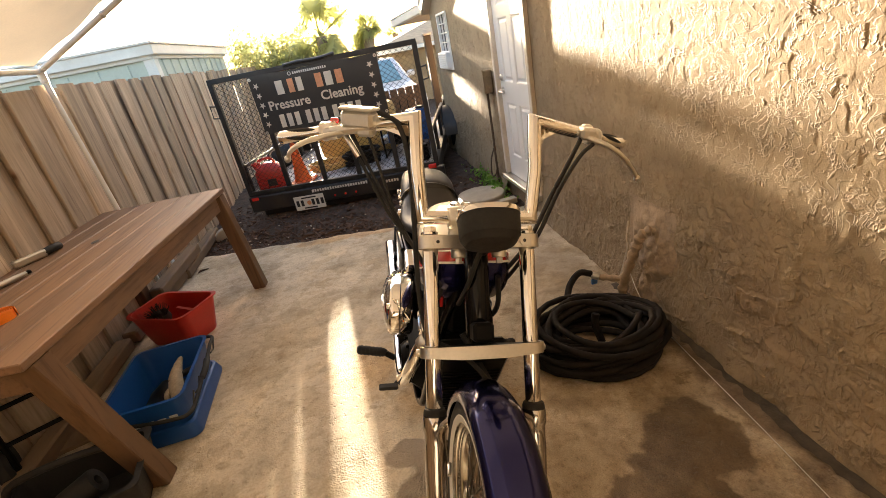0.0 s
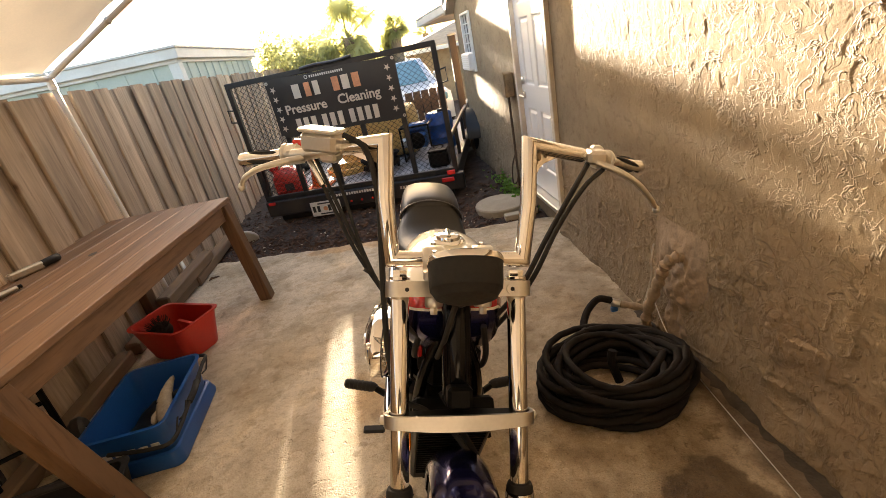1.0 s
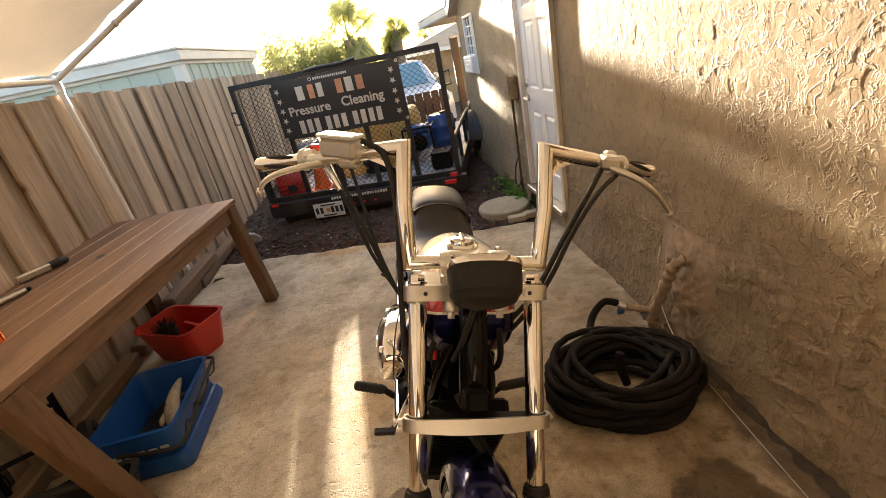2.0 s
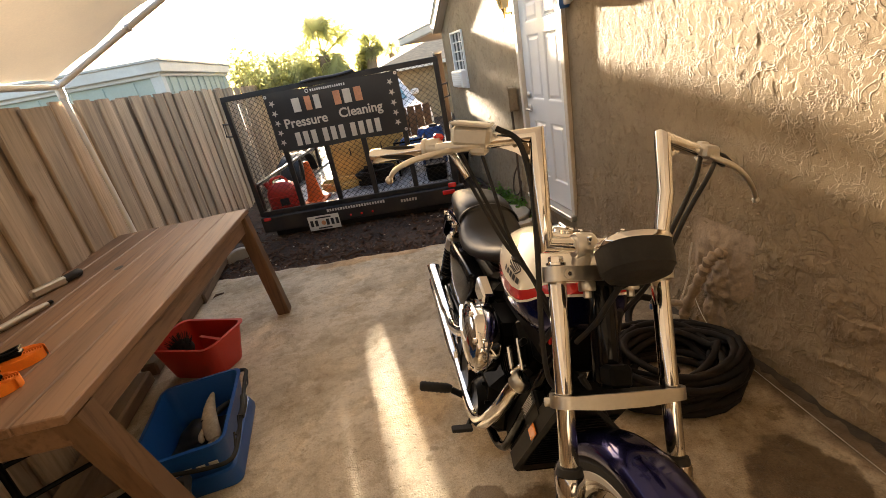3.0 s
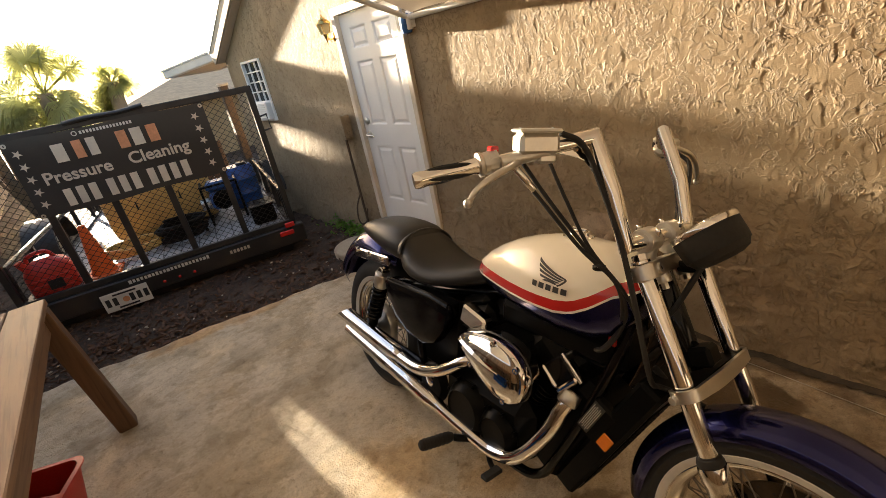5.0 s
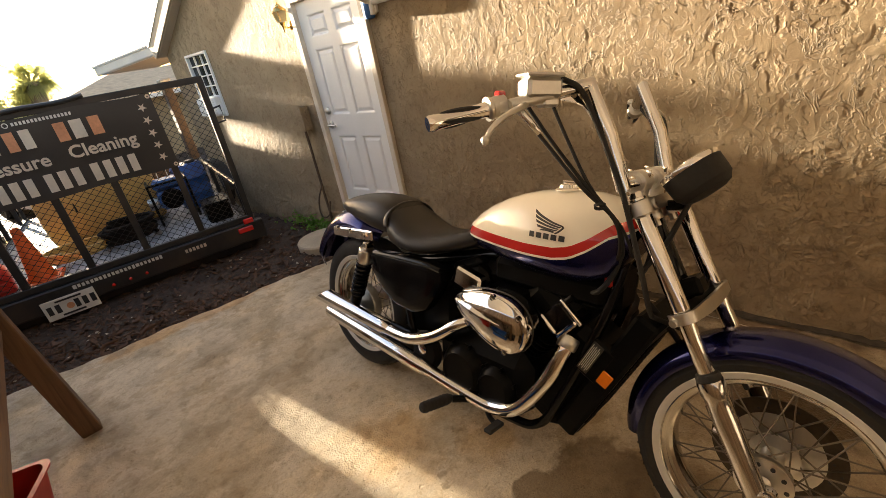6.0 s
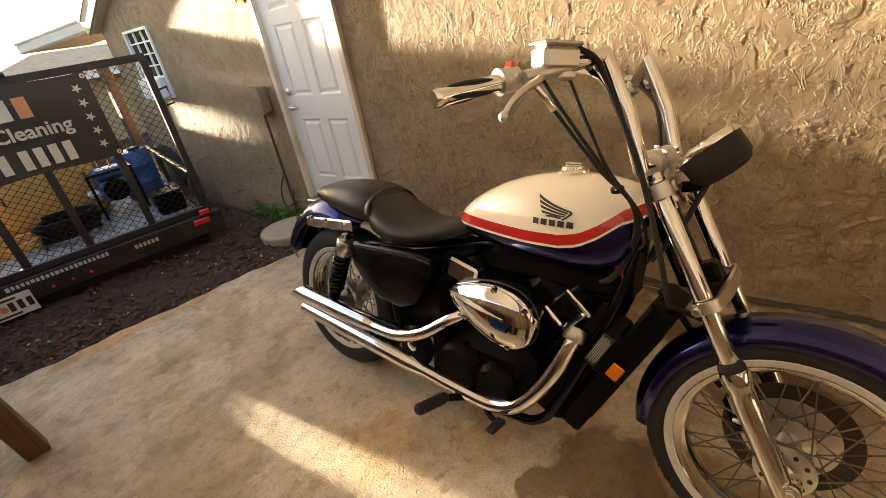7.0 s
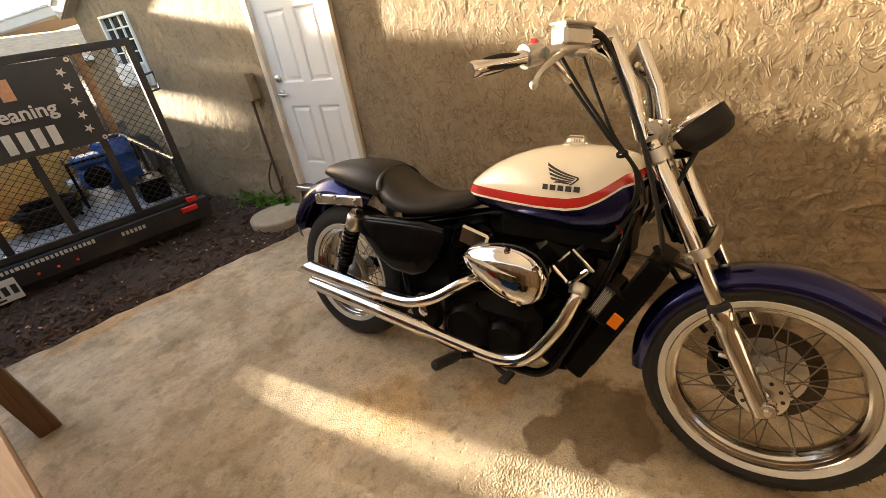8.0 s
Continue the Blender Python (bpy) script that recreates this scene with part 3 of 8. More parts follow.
def stucco(Y, Z):
    """Skip-trowel relief: flat smears with crisp ragged edges and short worm-like ridges."""
    vn = value_noise
    step = lambda v, e, w: np.clip((v - e) / w, 0, 1)
    high = step(Z, 0.45, 0.40)
    wy = Y + 0.024 * vn(Y * 9, Z * 9, 5) + 0.013 * vn(Y * 31, Z * 29, 15) + 0.008 * vn(Y * 83, Z * 79, 17)
    wz = Z + 0.024 * vn(Y * 9, Z * 9, 6) + 0.013 * vn(Y * 29, Z * 31, 16) + 0.008 * vn(Y * 79, Z * 83, 18)
    a = 0.50 * vn(wy * 13, wz * 11, 1) + 0.30 * vn(wy * 33, wz * 30, 11) + 0.20 * vn(wy * 80, wz * 76, 12)
    plate = step(a, 0.42, 0.025) * 0.0007 + step(a, 0.56, 0.025) * 0.0010 + step(a, 0.66, 0.025) * 0.0010
    worm = lambda n, k: np.clip(1.3 - np.abs(n - 0.5) * k, 0, 1)
    w1 = worm(vn(wy * 17 + 11, wz * 13, 41), 15) * step(vn(wy * 17, wz * 15, 43), 0.57, 0.04)
    w2 = worm(vn(wy * 12, wz * 19 + 5, 42), 15) * step(vn(wy * 15, wz * 17, 44), 0.58, 0.04)
    w3 = worm(vn(wy * 34 + 3, wz * 31, 45), 7) * step(vn(wy * 10, wz * 9, 46), 0.60, 0.05)
    drip = worm(vn(wy * 23 + 7, wz * 6, 51), 12) * step(vn(wy * 18, wz * 8, 52), 0.56, 0.05) * step(Y, 0.75, 0.5)
    sweep = worm(vn(wy * 6 + 2, wz * 15 + 2.2 * wy, 47), 9) * step(vn(Y * 5, Z * 7, 48), 0.50, 0.1)
    pit = step(vn(wy * 26, wz * 24, 53), 0.72, 0.05) * step(vn(Y * 5, Z * 5, 54), 0.48, 0.1)
    big = vn(Y * 1.6, Z * 1.6, 4)
    base = np.clip(1 - Z / 0.32, 0, 1) ** 1.5 * (0.03 + 0.035 * vn(Y * 6, Z * 8, 9))
    ridge = 0.0012 * np.maximum(np.maximum(w1, w2), np.maximum(0.7 * w3, 0.9 * drip))
    return plate * (2.2 - 2.0 * high) + ridge * (2.8 - 2.5 * high) + 0.0062 * sweep * (1 - 0.93 * high) - (0.0016 - 0.0008 * high) * pit + 0.00012 * vn(Y * 110, Z * 110, 3) + 0.003 * big + base


def wall_hole(y, z):
    return z > RAKE(y) + 0.03 or (DOOR_Y[0] - 0.05 < y < DOOR_Y[1] + 0.05 and z < DOOR_Z[1] + 0.04) or (WIN_Y[0] < y < WIN_Y[1] and WIN_Z[0] < z < WIN_Z[1])


_ys = np.unique(np.round(np.concatenate([np.arange(-3.0, -0.8, 0.03), np.arange(-0.8, -0.5, 0.006), np.arange(-0.5, 1.6, 0.0028), np.arange(1.6, 2.2, 0.0034), np.arange(2.2, 3.2, 0.007), np.arange(3.2, WALL_END + 0.001, 0.010),
                                         [DOOR_Y[0] - 0.05, DOOR_Y[1] + 0.05, *WIN_Y, WALL_END]]), 4))
_zs = np.unique(np.round(np.concatenate([np.arange(-0.3, 0.0, 0.02), np.arange(0.0, 0.3, 0.006), np.arange(0.3, 0.6, 0.0036), np.arange(0.6, 1.5, 0.0028), np.arange(1.5, 1.7, 0.0036), np.arange(1.7, 1.9, 0.01), np.arange(1.9, WALL_TOP + 0.001, 0.02), [DOOR_Z[1] + 0.04, *WIN_Z, WALL_TOP]]), 4))
_g = sheet(_ys, _zs, stucco, wall_hole)
_g.v = [(WX - h, y, z) for y, z, h in _g.v]
wall = structure("wall_east", _g, M_STUCCO, "tan skip-trowel stucco house wall, rough and stained", angle=24)
_g = Geo()
for y0, y1, z0, z1 in ((-3.0, DOOR_Y[0] - 0.05, -0.3, WALL_TOP), (DOOR_Y[0] - 0.05, DOOR_Y[1] + 0.05, DOOR_Z[1] + 0.04, WALL_TOP),
                       (DOOR_Y[1] + 0.05, WIN_Y[0], -0.3, WALL_TOP), (WIN_Y[0], WIN_Y[1], -0.3, WIN_Z[0]), (WIN_Y[0], WIN_Y[1], WIN_Z[1], WALL_TOP),
                       (WIN_Y[1], WALL_END, -0.3, WALL_TOP), (DOOR_Y[0] - 0.05, DOOR_Y[1] + 0.05, -0.3, 0.14)):
    ztop = [z1 if z1 < WALL_TOP else RAKE(y) for y in (y0, y1)]
    a, b = WX + 0.006, WX + 0.155
    _g.add([(a, y0, z0), (b, y0, z0), (b, y1, z0), (a, y1, z0), (a, y0, ztop[0]), (b, y0, ztop[0]), (b, y1, ztop[1]), (a, y1, ztop[1])],
           [(3, 2, 1, 0), (4, 5, 6, 7), (0, 1, 5, 4), (1, 2, 6, 5), (2, 3, 7, 6), (3, 0, 4, 7)])
structure("wall_east_core", _g, M_STUCCO, "thickness of the stucco house wall", smooth=False)
structure("wall_north_return", Geo().box((WX + 1.31, WALL_END - 0.075, 0.75), (2.3, 0.14, 2.1)), M_STUCCO, "end wall of the house")
structure("interior_wall", Geo().box((WX + 2.0, 3.0, 1.0), (0.1, 5.4, 2.7)), M_INTERIOR, "dim room wall inside the house")

_g = sheet(np.concatenate([np.arange(-60, -3, 3.0), np.arange(-3, 3.0, 0.035), np.arange(3, 60, 3.0)]),
           np.concatenate([np.arange(-40, 2.2, 2.0), np.arange(2.2, 7.5, 0.035), np.arange(7.5, 140, 4.0)]),
           lambda X, Y: -0.075 + 0.03 * value_noise(X * 5, Y * 5, 21) + 0.025 * value_noise(X * 17, Y * 17, 22) + 0.015 * value_noise(X * 40, Y * 40, 23))
ground = structure("ground", _g, M_MULCH, "dark brown bark mulch ground", angle=80)

_g = sheet(np.arange(-2.2, WX + 0.12, 0.03), np.linspace(0, 1, 180),
           lambda X, T: 0.0018 * value_noise(X * 14, T * 70, 31) + 0.004 * value_noise(X * 2, T * 9, 32) - 0.004)
_top = [(x, -4.0 + t * (SLAB(x) + 4.0 + 0.012 * math.sin(x * 9) + 0.008 * math.sin(x * 31)), z) for x, t, z in _g.v]
_nx, _ny = len(np.arange(-2.2, WX + 0.12, 0.03)), 180
_g.v = _top
_edge = [i * _ny + _ny - 1 for i in range(_nx)]
_o = len(_g.v)
_g.v += [(_g.v[i][0], _g.v[i][1] + 0.012, -0.02) for i in _edge] + [(_g.v[i][0], _g.v[i][1] + 0.015, -0.16) for i in _edge]
for i in range(_nx - 1):
    _g.f += [(_edge[i], _edge[i + 1], _o + i + 1, _o + i), (_o + i, _o + i + 1, _o + _nx + i + 1, _o + _nx + i)]
structure("pavement", _g, M_CONC, "worn tan concrete patio slab with damp and rust stains, darker beside the wall", angle=60)
# Added wall behind the viewpoint, never seen; its dark face cuts fill light.
structure("wall_south_added", Geo().box((-0.4, -3.95, 1.2), (5.2, 0.14, 2.6)), M_BACK, "unseen plain wall added to close the yard behind the viewpoint")

_rng = random.Random(33)
_l, _r = [], []
for k in range(95):
    y = -1.6 + 0.028 * k
    c = 1.058 + 0.010 * math.sin(y * 5.0) + 0.008 * math.sin(y * 13.0) + _rng.uniform(-0.008, 0.008)
    w = 0.004 + 0.014 * _rng.random() ** 2 + 0.010 * math.sin(y * 3.1 + 1) ** 4
    _l.append((c - w, y, 0.0045))
    _r.append((c + w + 0.03, y, 0.0045))
structure("trim_joint", Geo().loft([[p for p in _l], [(x, y, z + 0.002) for x, y, z in _r]], wrap=False), M_JOINT, "dark open joint with dirt along the foot of the house wall", smooth=False)

# ---- house details ----
_e = thing("door_1", pose(0, 0, 0), "white six-panel steel door in the stucco wall, closed", "door", kind="structure")
_yc, _zc = sum(DOOR_Y) / 2, sum(DOOR_Z) / 2
_w, _h = DOOR_Y[1] - DOOR_Y[0], DOOR_Z[1] - DOOR_Z[0]


def door_leaf():
    """A leaf with six recessed panels, each with a raised field."""
    g = Geo()
    ys = [0, 0.14, 0.45, 0.55, 0.86, 1]
    zs = [0, 0.115, 0.40, 0.50, 0.80, 0.85, 0.945, 1]
    Y = [DOOR_Y[0] + a * _w for a in ys]
    Z = [DOOR_Z[0] + a * _h for a in zs]
    x0 = WX + 0.005
    for i in range(5):
        for j in range(7):
            panel = i in (1, 3) and j in (1, 3, 5)
            a, b, c, d = Y[i], Y[i + 1], Z[j], Z[j + 1]
            if not panel:
                g.add([(x0, a, c), (x0, b, c), (x0, b, d), (x0, a, d)], [(0, 1, 2, 3)])
                continue
            ring = lambda s, x: [(x, a + s, c + s), (x, b - s, c + s), (x, b - s, d - s), (x, a + s, d - s)]
            rs = [ring(0, x0), ring(0.008, x0 + 0.002), ring(0.016, x0 + 0.012), ring(0.026, x0 + 0.012), ring(0.045, x0 + 0.003)]
            g.loft(rs, caps=False)
            g.add(rs[-1], [(0, 1, 2, 3)])
    g.box((x0 + 0.03, _yc, _zc), (0.03, _w, _h))
    return g


part("leaf", door_leaf(), M_DOOR, _e, smooth=False)
_g = Geo()
_g.box((WX - 0.008, DOOR_Y[0] - 0.028, _zc + 0.01), (0.05, 0.05, _h + 0.02), 0.004)
_g.box((WX - 0.008, DOOR_Y[1] + 0.028, _zc + 0.01), (0.05, 0.05, _h + 0.02), 0.004)
_g.box((WX - 0.008, _yc, DOOR_Z[1] + 0.03), (0.052, _w + 0.106, 0.055), 0.004)
part("door_frame", _g, M_TRIM, _e, "tan weathered door frame")
part("threshold", Geo().box((WX - 0.01, _yc, DOOR_Z[0] - 0.025), (0.11, _w + 0.1, 0.04), 0.006), M_ALU, _e)
_k = part("door_handle", Geo().lathe([(0.001, 0), (0.03, 0), (0.032, 0.008), (0.014, 0.012), (0.011, 0.04), (0.001, 0.042)], 20, frame_z((WX + 0.004, 2.90, 0.935), (-1, 0, 0))), M_ALU, _e, "silver lever handle with round rose")
part("lever", Geo().tube(curve([(WX - 0.032, 2.905, 0.936), (WX - 0.040, 2.88, 0.937), (WX - 0.038, 2.84, 0.934), (WX - 0.034, 2.80, 0.930)], 5), 0.008, 10), M_ALU, _k)
part("deadbolt", Geo().lathe([(0.001, 0), (0.028, 0), (0.029, 0.012), (0.02, 0.018), (0.001, 0.019)], 20, frame_z((WX + 0.004, 2.895, 1.045), (-1, 0, 0))), M_ALU, _e)
for _z in (0.38, 1.0, 1.62):
    part("hinge", Geo().cyl((WX - 0.02, DOOR_Y[0], _z - 0.04), (WX - 0.02, DOOR_Y[0], _z + 0.04), 0.007, 10), M_ALU, _e)

_e = thing("window_1", pose(0, 0, 0), "white gridded single-hung window in the stucco wall", "window", kind="structure")
_fx = WX - 0.004
_g = Geo()
for y in WIN_Y:
    _g.box((_fx, y, (WIN_Z[0] + WIN_Z[1]) / 2), (0.04, 0.024, WIN_Z[1] - WIN_Z[0] + 0.024), 0.004)
for z in (*WIN_Z, 1.27):
    _g.box((_fx - 0.002, (WIN_Y[0] + WIN_Y[1]) / 2, z), (0.04, WIN_Y[1] - WIN_Y[0] - 0.02, 0.024), 0.004)
part("window_frame", _g, M_DOOR, _e)
for k in (1, 2):
    part("muntin", Geo().box((_fx + 0.006, WIN_Y[0] + k * (WIN_Y[1] - WIN_Y[0]) / 3, 1.485), (0.018, 0.013, 0.41)), M_DOOR, _e)
for z in (1.38, 1.485, 1.59):
    part("muntin", Geo().box((_fx + 0.008, (WIN_Y[0] + WIN_Y[1]) / 2, z), (0.018, 0.47, 0.012)), M_DOOR, _e)
part("pane", Geo().box((_fx + 0.02, (WIN_Y[0] + WIN_Y[1]) / 2, (WIN_Z[0] + WIN_Z[1]) / 2), (0.006, 0.49, 0.61)), M_GLASSDARK, _e)
_e = thing("air_conditioner", pose(WX + 0.005, 4.96, 1.180), "white window air conditioner below the sash", "air conditioner")
part("case", Geo().box((0, 0, 0), (0.17, 0.47, 0.19), 0.012), M_DOOR, _e)
for k in range(7):
    part("louvre", Geo().box((-0.088, 0, -0.066 + k * 0.022), (0.01, 0.40, 0.009), 0.002), M_SHEDTRIM, _e)

# sloping eave of the gable
_sl = math.hypot(2.78, 2.78 * 0.45)
_rk = Matrix.Translation((0, 4.37, RAKE(4.37) + 0.02)) @ Matrix.Rotation(-math.atan(0.45), 4, "X")
structure("ceiling_soffit", Geo().box((1.086, 0, 0), (0.09, _sl, 0.02), 0.002, _rk), M_SOFFIT, "tan painted soffit under the sloping eave")
structure("trim_fascia", Geo().box((1.030, 0, 0.085), (0.022, _sl + 0.04, 0.18), 0.004, _rk), M_SOFFIT, "tan painted fascia board of the gable")
# White strip paints in the sunlit edge of the tan fascia.
structure("trim_lit_edge", Geo().box((1.014, 0, 0.165), (0.012, _sl + 0.05, 0.05), 0.003, _rk), M_GUTTER, "white strip along the gable roof for the sunlit fascia edge")
structure("roof_house", Geo().box((1.875, 0, 0.195), (1.73, _sl + 0.06, 0.035), 0.006, _rk), M_ROOF, "shingle roof of the house")

_a, _b = Vector((1.16, 5.80, 1.880)), Vector((0.80, 7.30, 1.800))
_d = (_b - _a).normalized()
_m = Matrix.Translation((_a + _b) / 2) @ _d.to_track_quat("Y", "Z").to_matrix().to_4x4()
_len = (_b - _a).length
_e = thing("porch_roof", _m, "low porch roof end with pale gutter beyond the house wall", "roof")
part("gutter", Geo().box((0, 0, -0.012), (0.09, _len, 0.10), 0.012), M_GUTTER, _e)
part("gutter_lip", Geo().box((-0.046, 0, 0.046), (0.024, _len + 0.01, 0.026), 0.006), M_GUTTER, _e)
part("roof_deck", Geo().box((0.44, 0.0, 0.030), (0.80, _len, 0.05), 0.01), M_ROOF, _e)
part("soffit", Geo().box((0.42, 0, -0.05), (0.74, _len - 0.02, 0.02), 0.004), M_SOFFIT, _e)
_e = thing("gate_post", pose(1.09, 6.02, 0), "short brown wooden gate post behind the trailer", "post")
part("shaft", Geo().box((0, 0, 0.72), (0.10, 0.10, 1.60), 0.008), M_POST, _e)
part("post_cap", Geo().box((0, 0, 1.53), (0.125, 0.125, 0.035), 0.01), M_TRIM, _e, "pale weathered cap")

# meter box and conduit
_e = thing("meter_box", pose(0, 0, 0), "tan painted electrical box with conduit on the stucco wall", "electrical box")
part("box_body", Geo().box((WX - 0.045, 3.24, 1.005), (0.08, 0.165, 0.20), 0.008), M_STUCCO, _e)
part("box_cover", Geo().box((WX - 0.089, 3.24, 1.012), (0.008, 0.175, 0.215), 0.003), M_STUCCO, _e)
part("conduit", Geo().tube(curve([(WX - 0.045, 3.24, 0.91), (WX - 0.045, 3.24, 0.6), (WX - 0.05, 3.23, 0.25), (WX - 0.05, 3.22, -0.06)]), 0.011, 10), M_POST, _e)
part("cable_loop", Geo().tube(curve([(WX - 0.045, 3.24, 0.40), (WX - 0.07, 3.31, 0.28), (WX - 0.08, 3.34, 0.15), (WX - 0.09, 3.28, 0.10), (WX - 0.075, 3.2, 0.14), (WX - 0.06, 3.16, 0.26)]), 0.007, 8), M_POST, _e)

# lantern
_e = thing("wall_lantern", pose(WX, 3.06, 1.70) @ Matrix.Scale(0.66, 4), "polished brass wall lantern beside the door", "lantern")
part("backplate", Geo().lathe([(0.001, 0), (0.05, 0), (0.05, 0.008), (0.035, 0.016), (0.015, 0.022), (0.001, 0.023)], 24, frame_z((-0.012, 0, 0), (-1, 0, 0))), M_BRASS, _e)
part("arm", Geo().tube(curve([(-0.02, 0, 0), (-0.07, 0, -0.02), (-0.11, 0.0, 0.0), (-0.12, 0, 0.04)]), 0.009, 10), M_BRASS, _e)
_m = pose(-0.12, 0, 0.03)
part("finial", Geo().lathe([(0.001, -0.10), (0.006, -0.095), (0.009, -0.06), (0.02, -0.02), (0.03, 0.0), (0.036, 0.012), (0.001, 0.014)], 16, _m), M_BRASS, _e)
part("cage", Geo().loft([[(-0.12 + 0.035 * a, 0.035 * b, 0.045) for a, b in ((-1, -1), (1, -1), (1, 1), (-1, 1))], [(-0.12 + 0.055 * a, 0.055 * b, 0.15) for a, b in ((-1, -1), (1, -1), (1, 1), (-1, 1))]]), M_LAMPGLASS, _e)
for a, b in ((-1, -1), (1, -1), (1, 1), (-1, 1)):
    part("cage_bar", Geo().tube([(-0.12 + 0.036 * a, 0.036 * b, 0.044), (-0.12 + 0.057 * a, 0.057 * b, 0.152)], 0.005, 8), M_BRASS, _e)
part("cap", Geo().lathe([(0.001, 0.12), (0.085, 0.122), (0.08, 0.135), (0.05, 0.165), (0.028, 0.175), (0.024, 0.19), (0.008, 0.2), (0.01, 0.215), (0.001, 0.225)], 8, _m), M_BRASS, _e)

# sensor by the door top
_e = thing("speaker", pose(WX - 0.03, 2.12, 1.66), "dark blue plastic box hung beside the door top", "box")
part("shell", Geo().lathe([(0.001, -0.06), (0.03, -0.055), (0.038, -0.03), (0.038, 0.03), (0.03, 0.055), (0.001, 0.06)], 16), M_BLUEMETAL, _e)

# ---- fence ----
_fence = thing("fence", pose(0, 0, 0), "weathered grey-brown wooden board fence", "fence", kind="structure")


def board_mesh(w, h, t, seed):
    rng = random.Random(seed)
    g = Geo()
    rows = []
    for k in range(9):
        z = h * k / 8
        o, bow = rng.uniform(-0.003, 0.003), rng.uniform(-0.002, 0.002)
        zz = z if k < 8 else h - rng.uniform(0, 0.012)
        c = 0.006
        rows.append([(-t / 2, -w / 2 + c + o, zz), (-t / 2, w / 2 - c + o, zz + bow), (-t / 2 + c, w / 2 + o, zz + bow), (t / 2, w / 2 + o, zz + bow), (t / 2, -w / 2 + o, zz), (-t / 2 + c, -w / 2 + o, zz)])
    g.loft(rows)
    return g.mesh("board", M_FENCE, True, 30)


_bm = [board_mesh(w, 1.70, 0.019, 40 + i) for i, w in enumerate((0.186, 0.190, 0.184, 0.188, 0.192, 0.185))]
_rng = random.Random(11)
_y, _k = -3.8, 0
while _y < 21.8:
    _o = part("board", _bm[_k % 6], None, _fence)
    _o.matrix_basis = pose(FX + (0.0205 if _k % 2 else 0.0) + _rng.uniform(-0.002, 0.002), _y, -0.08 + _rng.uniform(-0.015, 0.012), _rng.uniform(-0.3, 0.3), _rng.uniform(-0.4, 0.4), 180 + _rng.uniform(-0.6, 0.6))
    _y += 0.136 if _k % 2 else 0.142
    _k += 1
for z in (0.25, 0.85, 1.4):
    part("rail", Geo().box((FX - 0.045, 9.0, z), (0.04, 25.6, 0.09), 0.004), M_TIMBER, _fence)

# timber edging at the fence foot
for i, (y, z, r) in enumerate(((1.2, 0.045, 0.5), (2.35, 0.05, -1), (3.3, 0.04, 1.5), (2.7, 0.13, -0.6))):
    _e = thing("landscape_timber", pose(FX + 0.14 + 0.015 * i, y, z, 0, 0, r), "rough brown timber lying along the fence foot", "timber", "timbers along the fence")
    part("timber", Geo().box((0, 0, 0), (0.10, 1.1 if i < 3 else 0.9, 0.085), 0.012), M_TIMBER, _e)
_e = thing("white_stake", pose(-1.93, 2.86, 0.0, 0, 0, 0), "short white plastic stake leaning at the fence foot", "stake")
part("stick", Geo().cyl((0, 0, 0.0), (-0.08, 0.10, 0.20), 0.017, 12), M_PVC, _e)

# ---- canopy ----
CL, CR = Vector((-1.99, 2.46, 1.70)), Vector((1.104, 2.09, 1.69))
RID = Vector((-0.50, 2.24, 2.36))
_can = thing("canopy", pose(0, 0, 0), "pale tarp canopy on a white pipe frame over the patio", "canopy")
BACK = Vector((0.0, -6.2, 0.0))


def tarp():
    rows = []
    for j in range(41):
        s = j / 40
        row = []
        for side, (a, b) in enumerate(((CL, RID), (RID, CR))):
            for i in range(14 if side == 0 else 15):
                t = i / 14
                p = a.lerp(b, t) + BACK * s
                sag = 0.05 * math.sin(math.pi * t) * abs(math.sin(math.pi * s * 3))
                wr = 0.012 * math.sin(t * 21 + s * 30) * math.sin(s * 55 + t * 4)
                row.append((p.x, p.y - (0.04 if j == 0 else 0), p.z + 0.03 - sag + wr))
        rows.append(row)
    return Geo().loft(rows, wrap=False)


part("tarp", tarp(), M_TARP, _can, "translucent beige tarp", angle=80)
for a, b in ((CL, RID), (RID, CR)):
    part("rafter", Geo().tube([a, a.lerp(b, 0.5), b], 0.017, 12), M_PVC, _can)
for a in (CL, CR, RID):
    part("eave_pipe", Geo().tube([a, a + BACK], 0.017, 12), M_PVC, _can)
part("pole", Geo().tube(curve([Vector((-1.95, 2.52, 0.0)), Vector((-1.95, 2.52, 0.0)).lerp(CL, 0.6), CL - Vector((0, 0, 0.06)), CL], 6), 0.017, 12), M_PVC, _can)
part("wall_bracket", Geo().box((WX - 0.008, CR.y, CR.z - 0.01), (0.03, 0.06, 0.10), 0.004), M_PVC, _can)
for a in (CL, CR):
    part("corner_joint", Geo().lathe([(0.018, -0.07), (0.024, -0.065), (0.024, -0.01), (0.02, 0.016), (0.001, 0.02)], 14, Matrix.Translation(a)), M_PVC, _can)
for s in (0.35, 0.7):
    part("clip", Geo().lathe([(0.018, -0.012), (0.022, -0.008), (0.022, 0.008), (0.018, 0.012)], 12, frame_z(CL.lerp(RID, s), RID - CL)), M_ALU, _can)

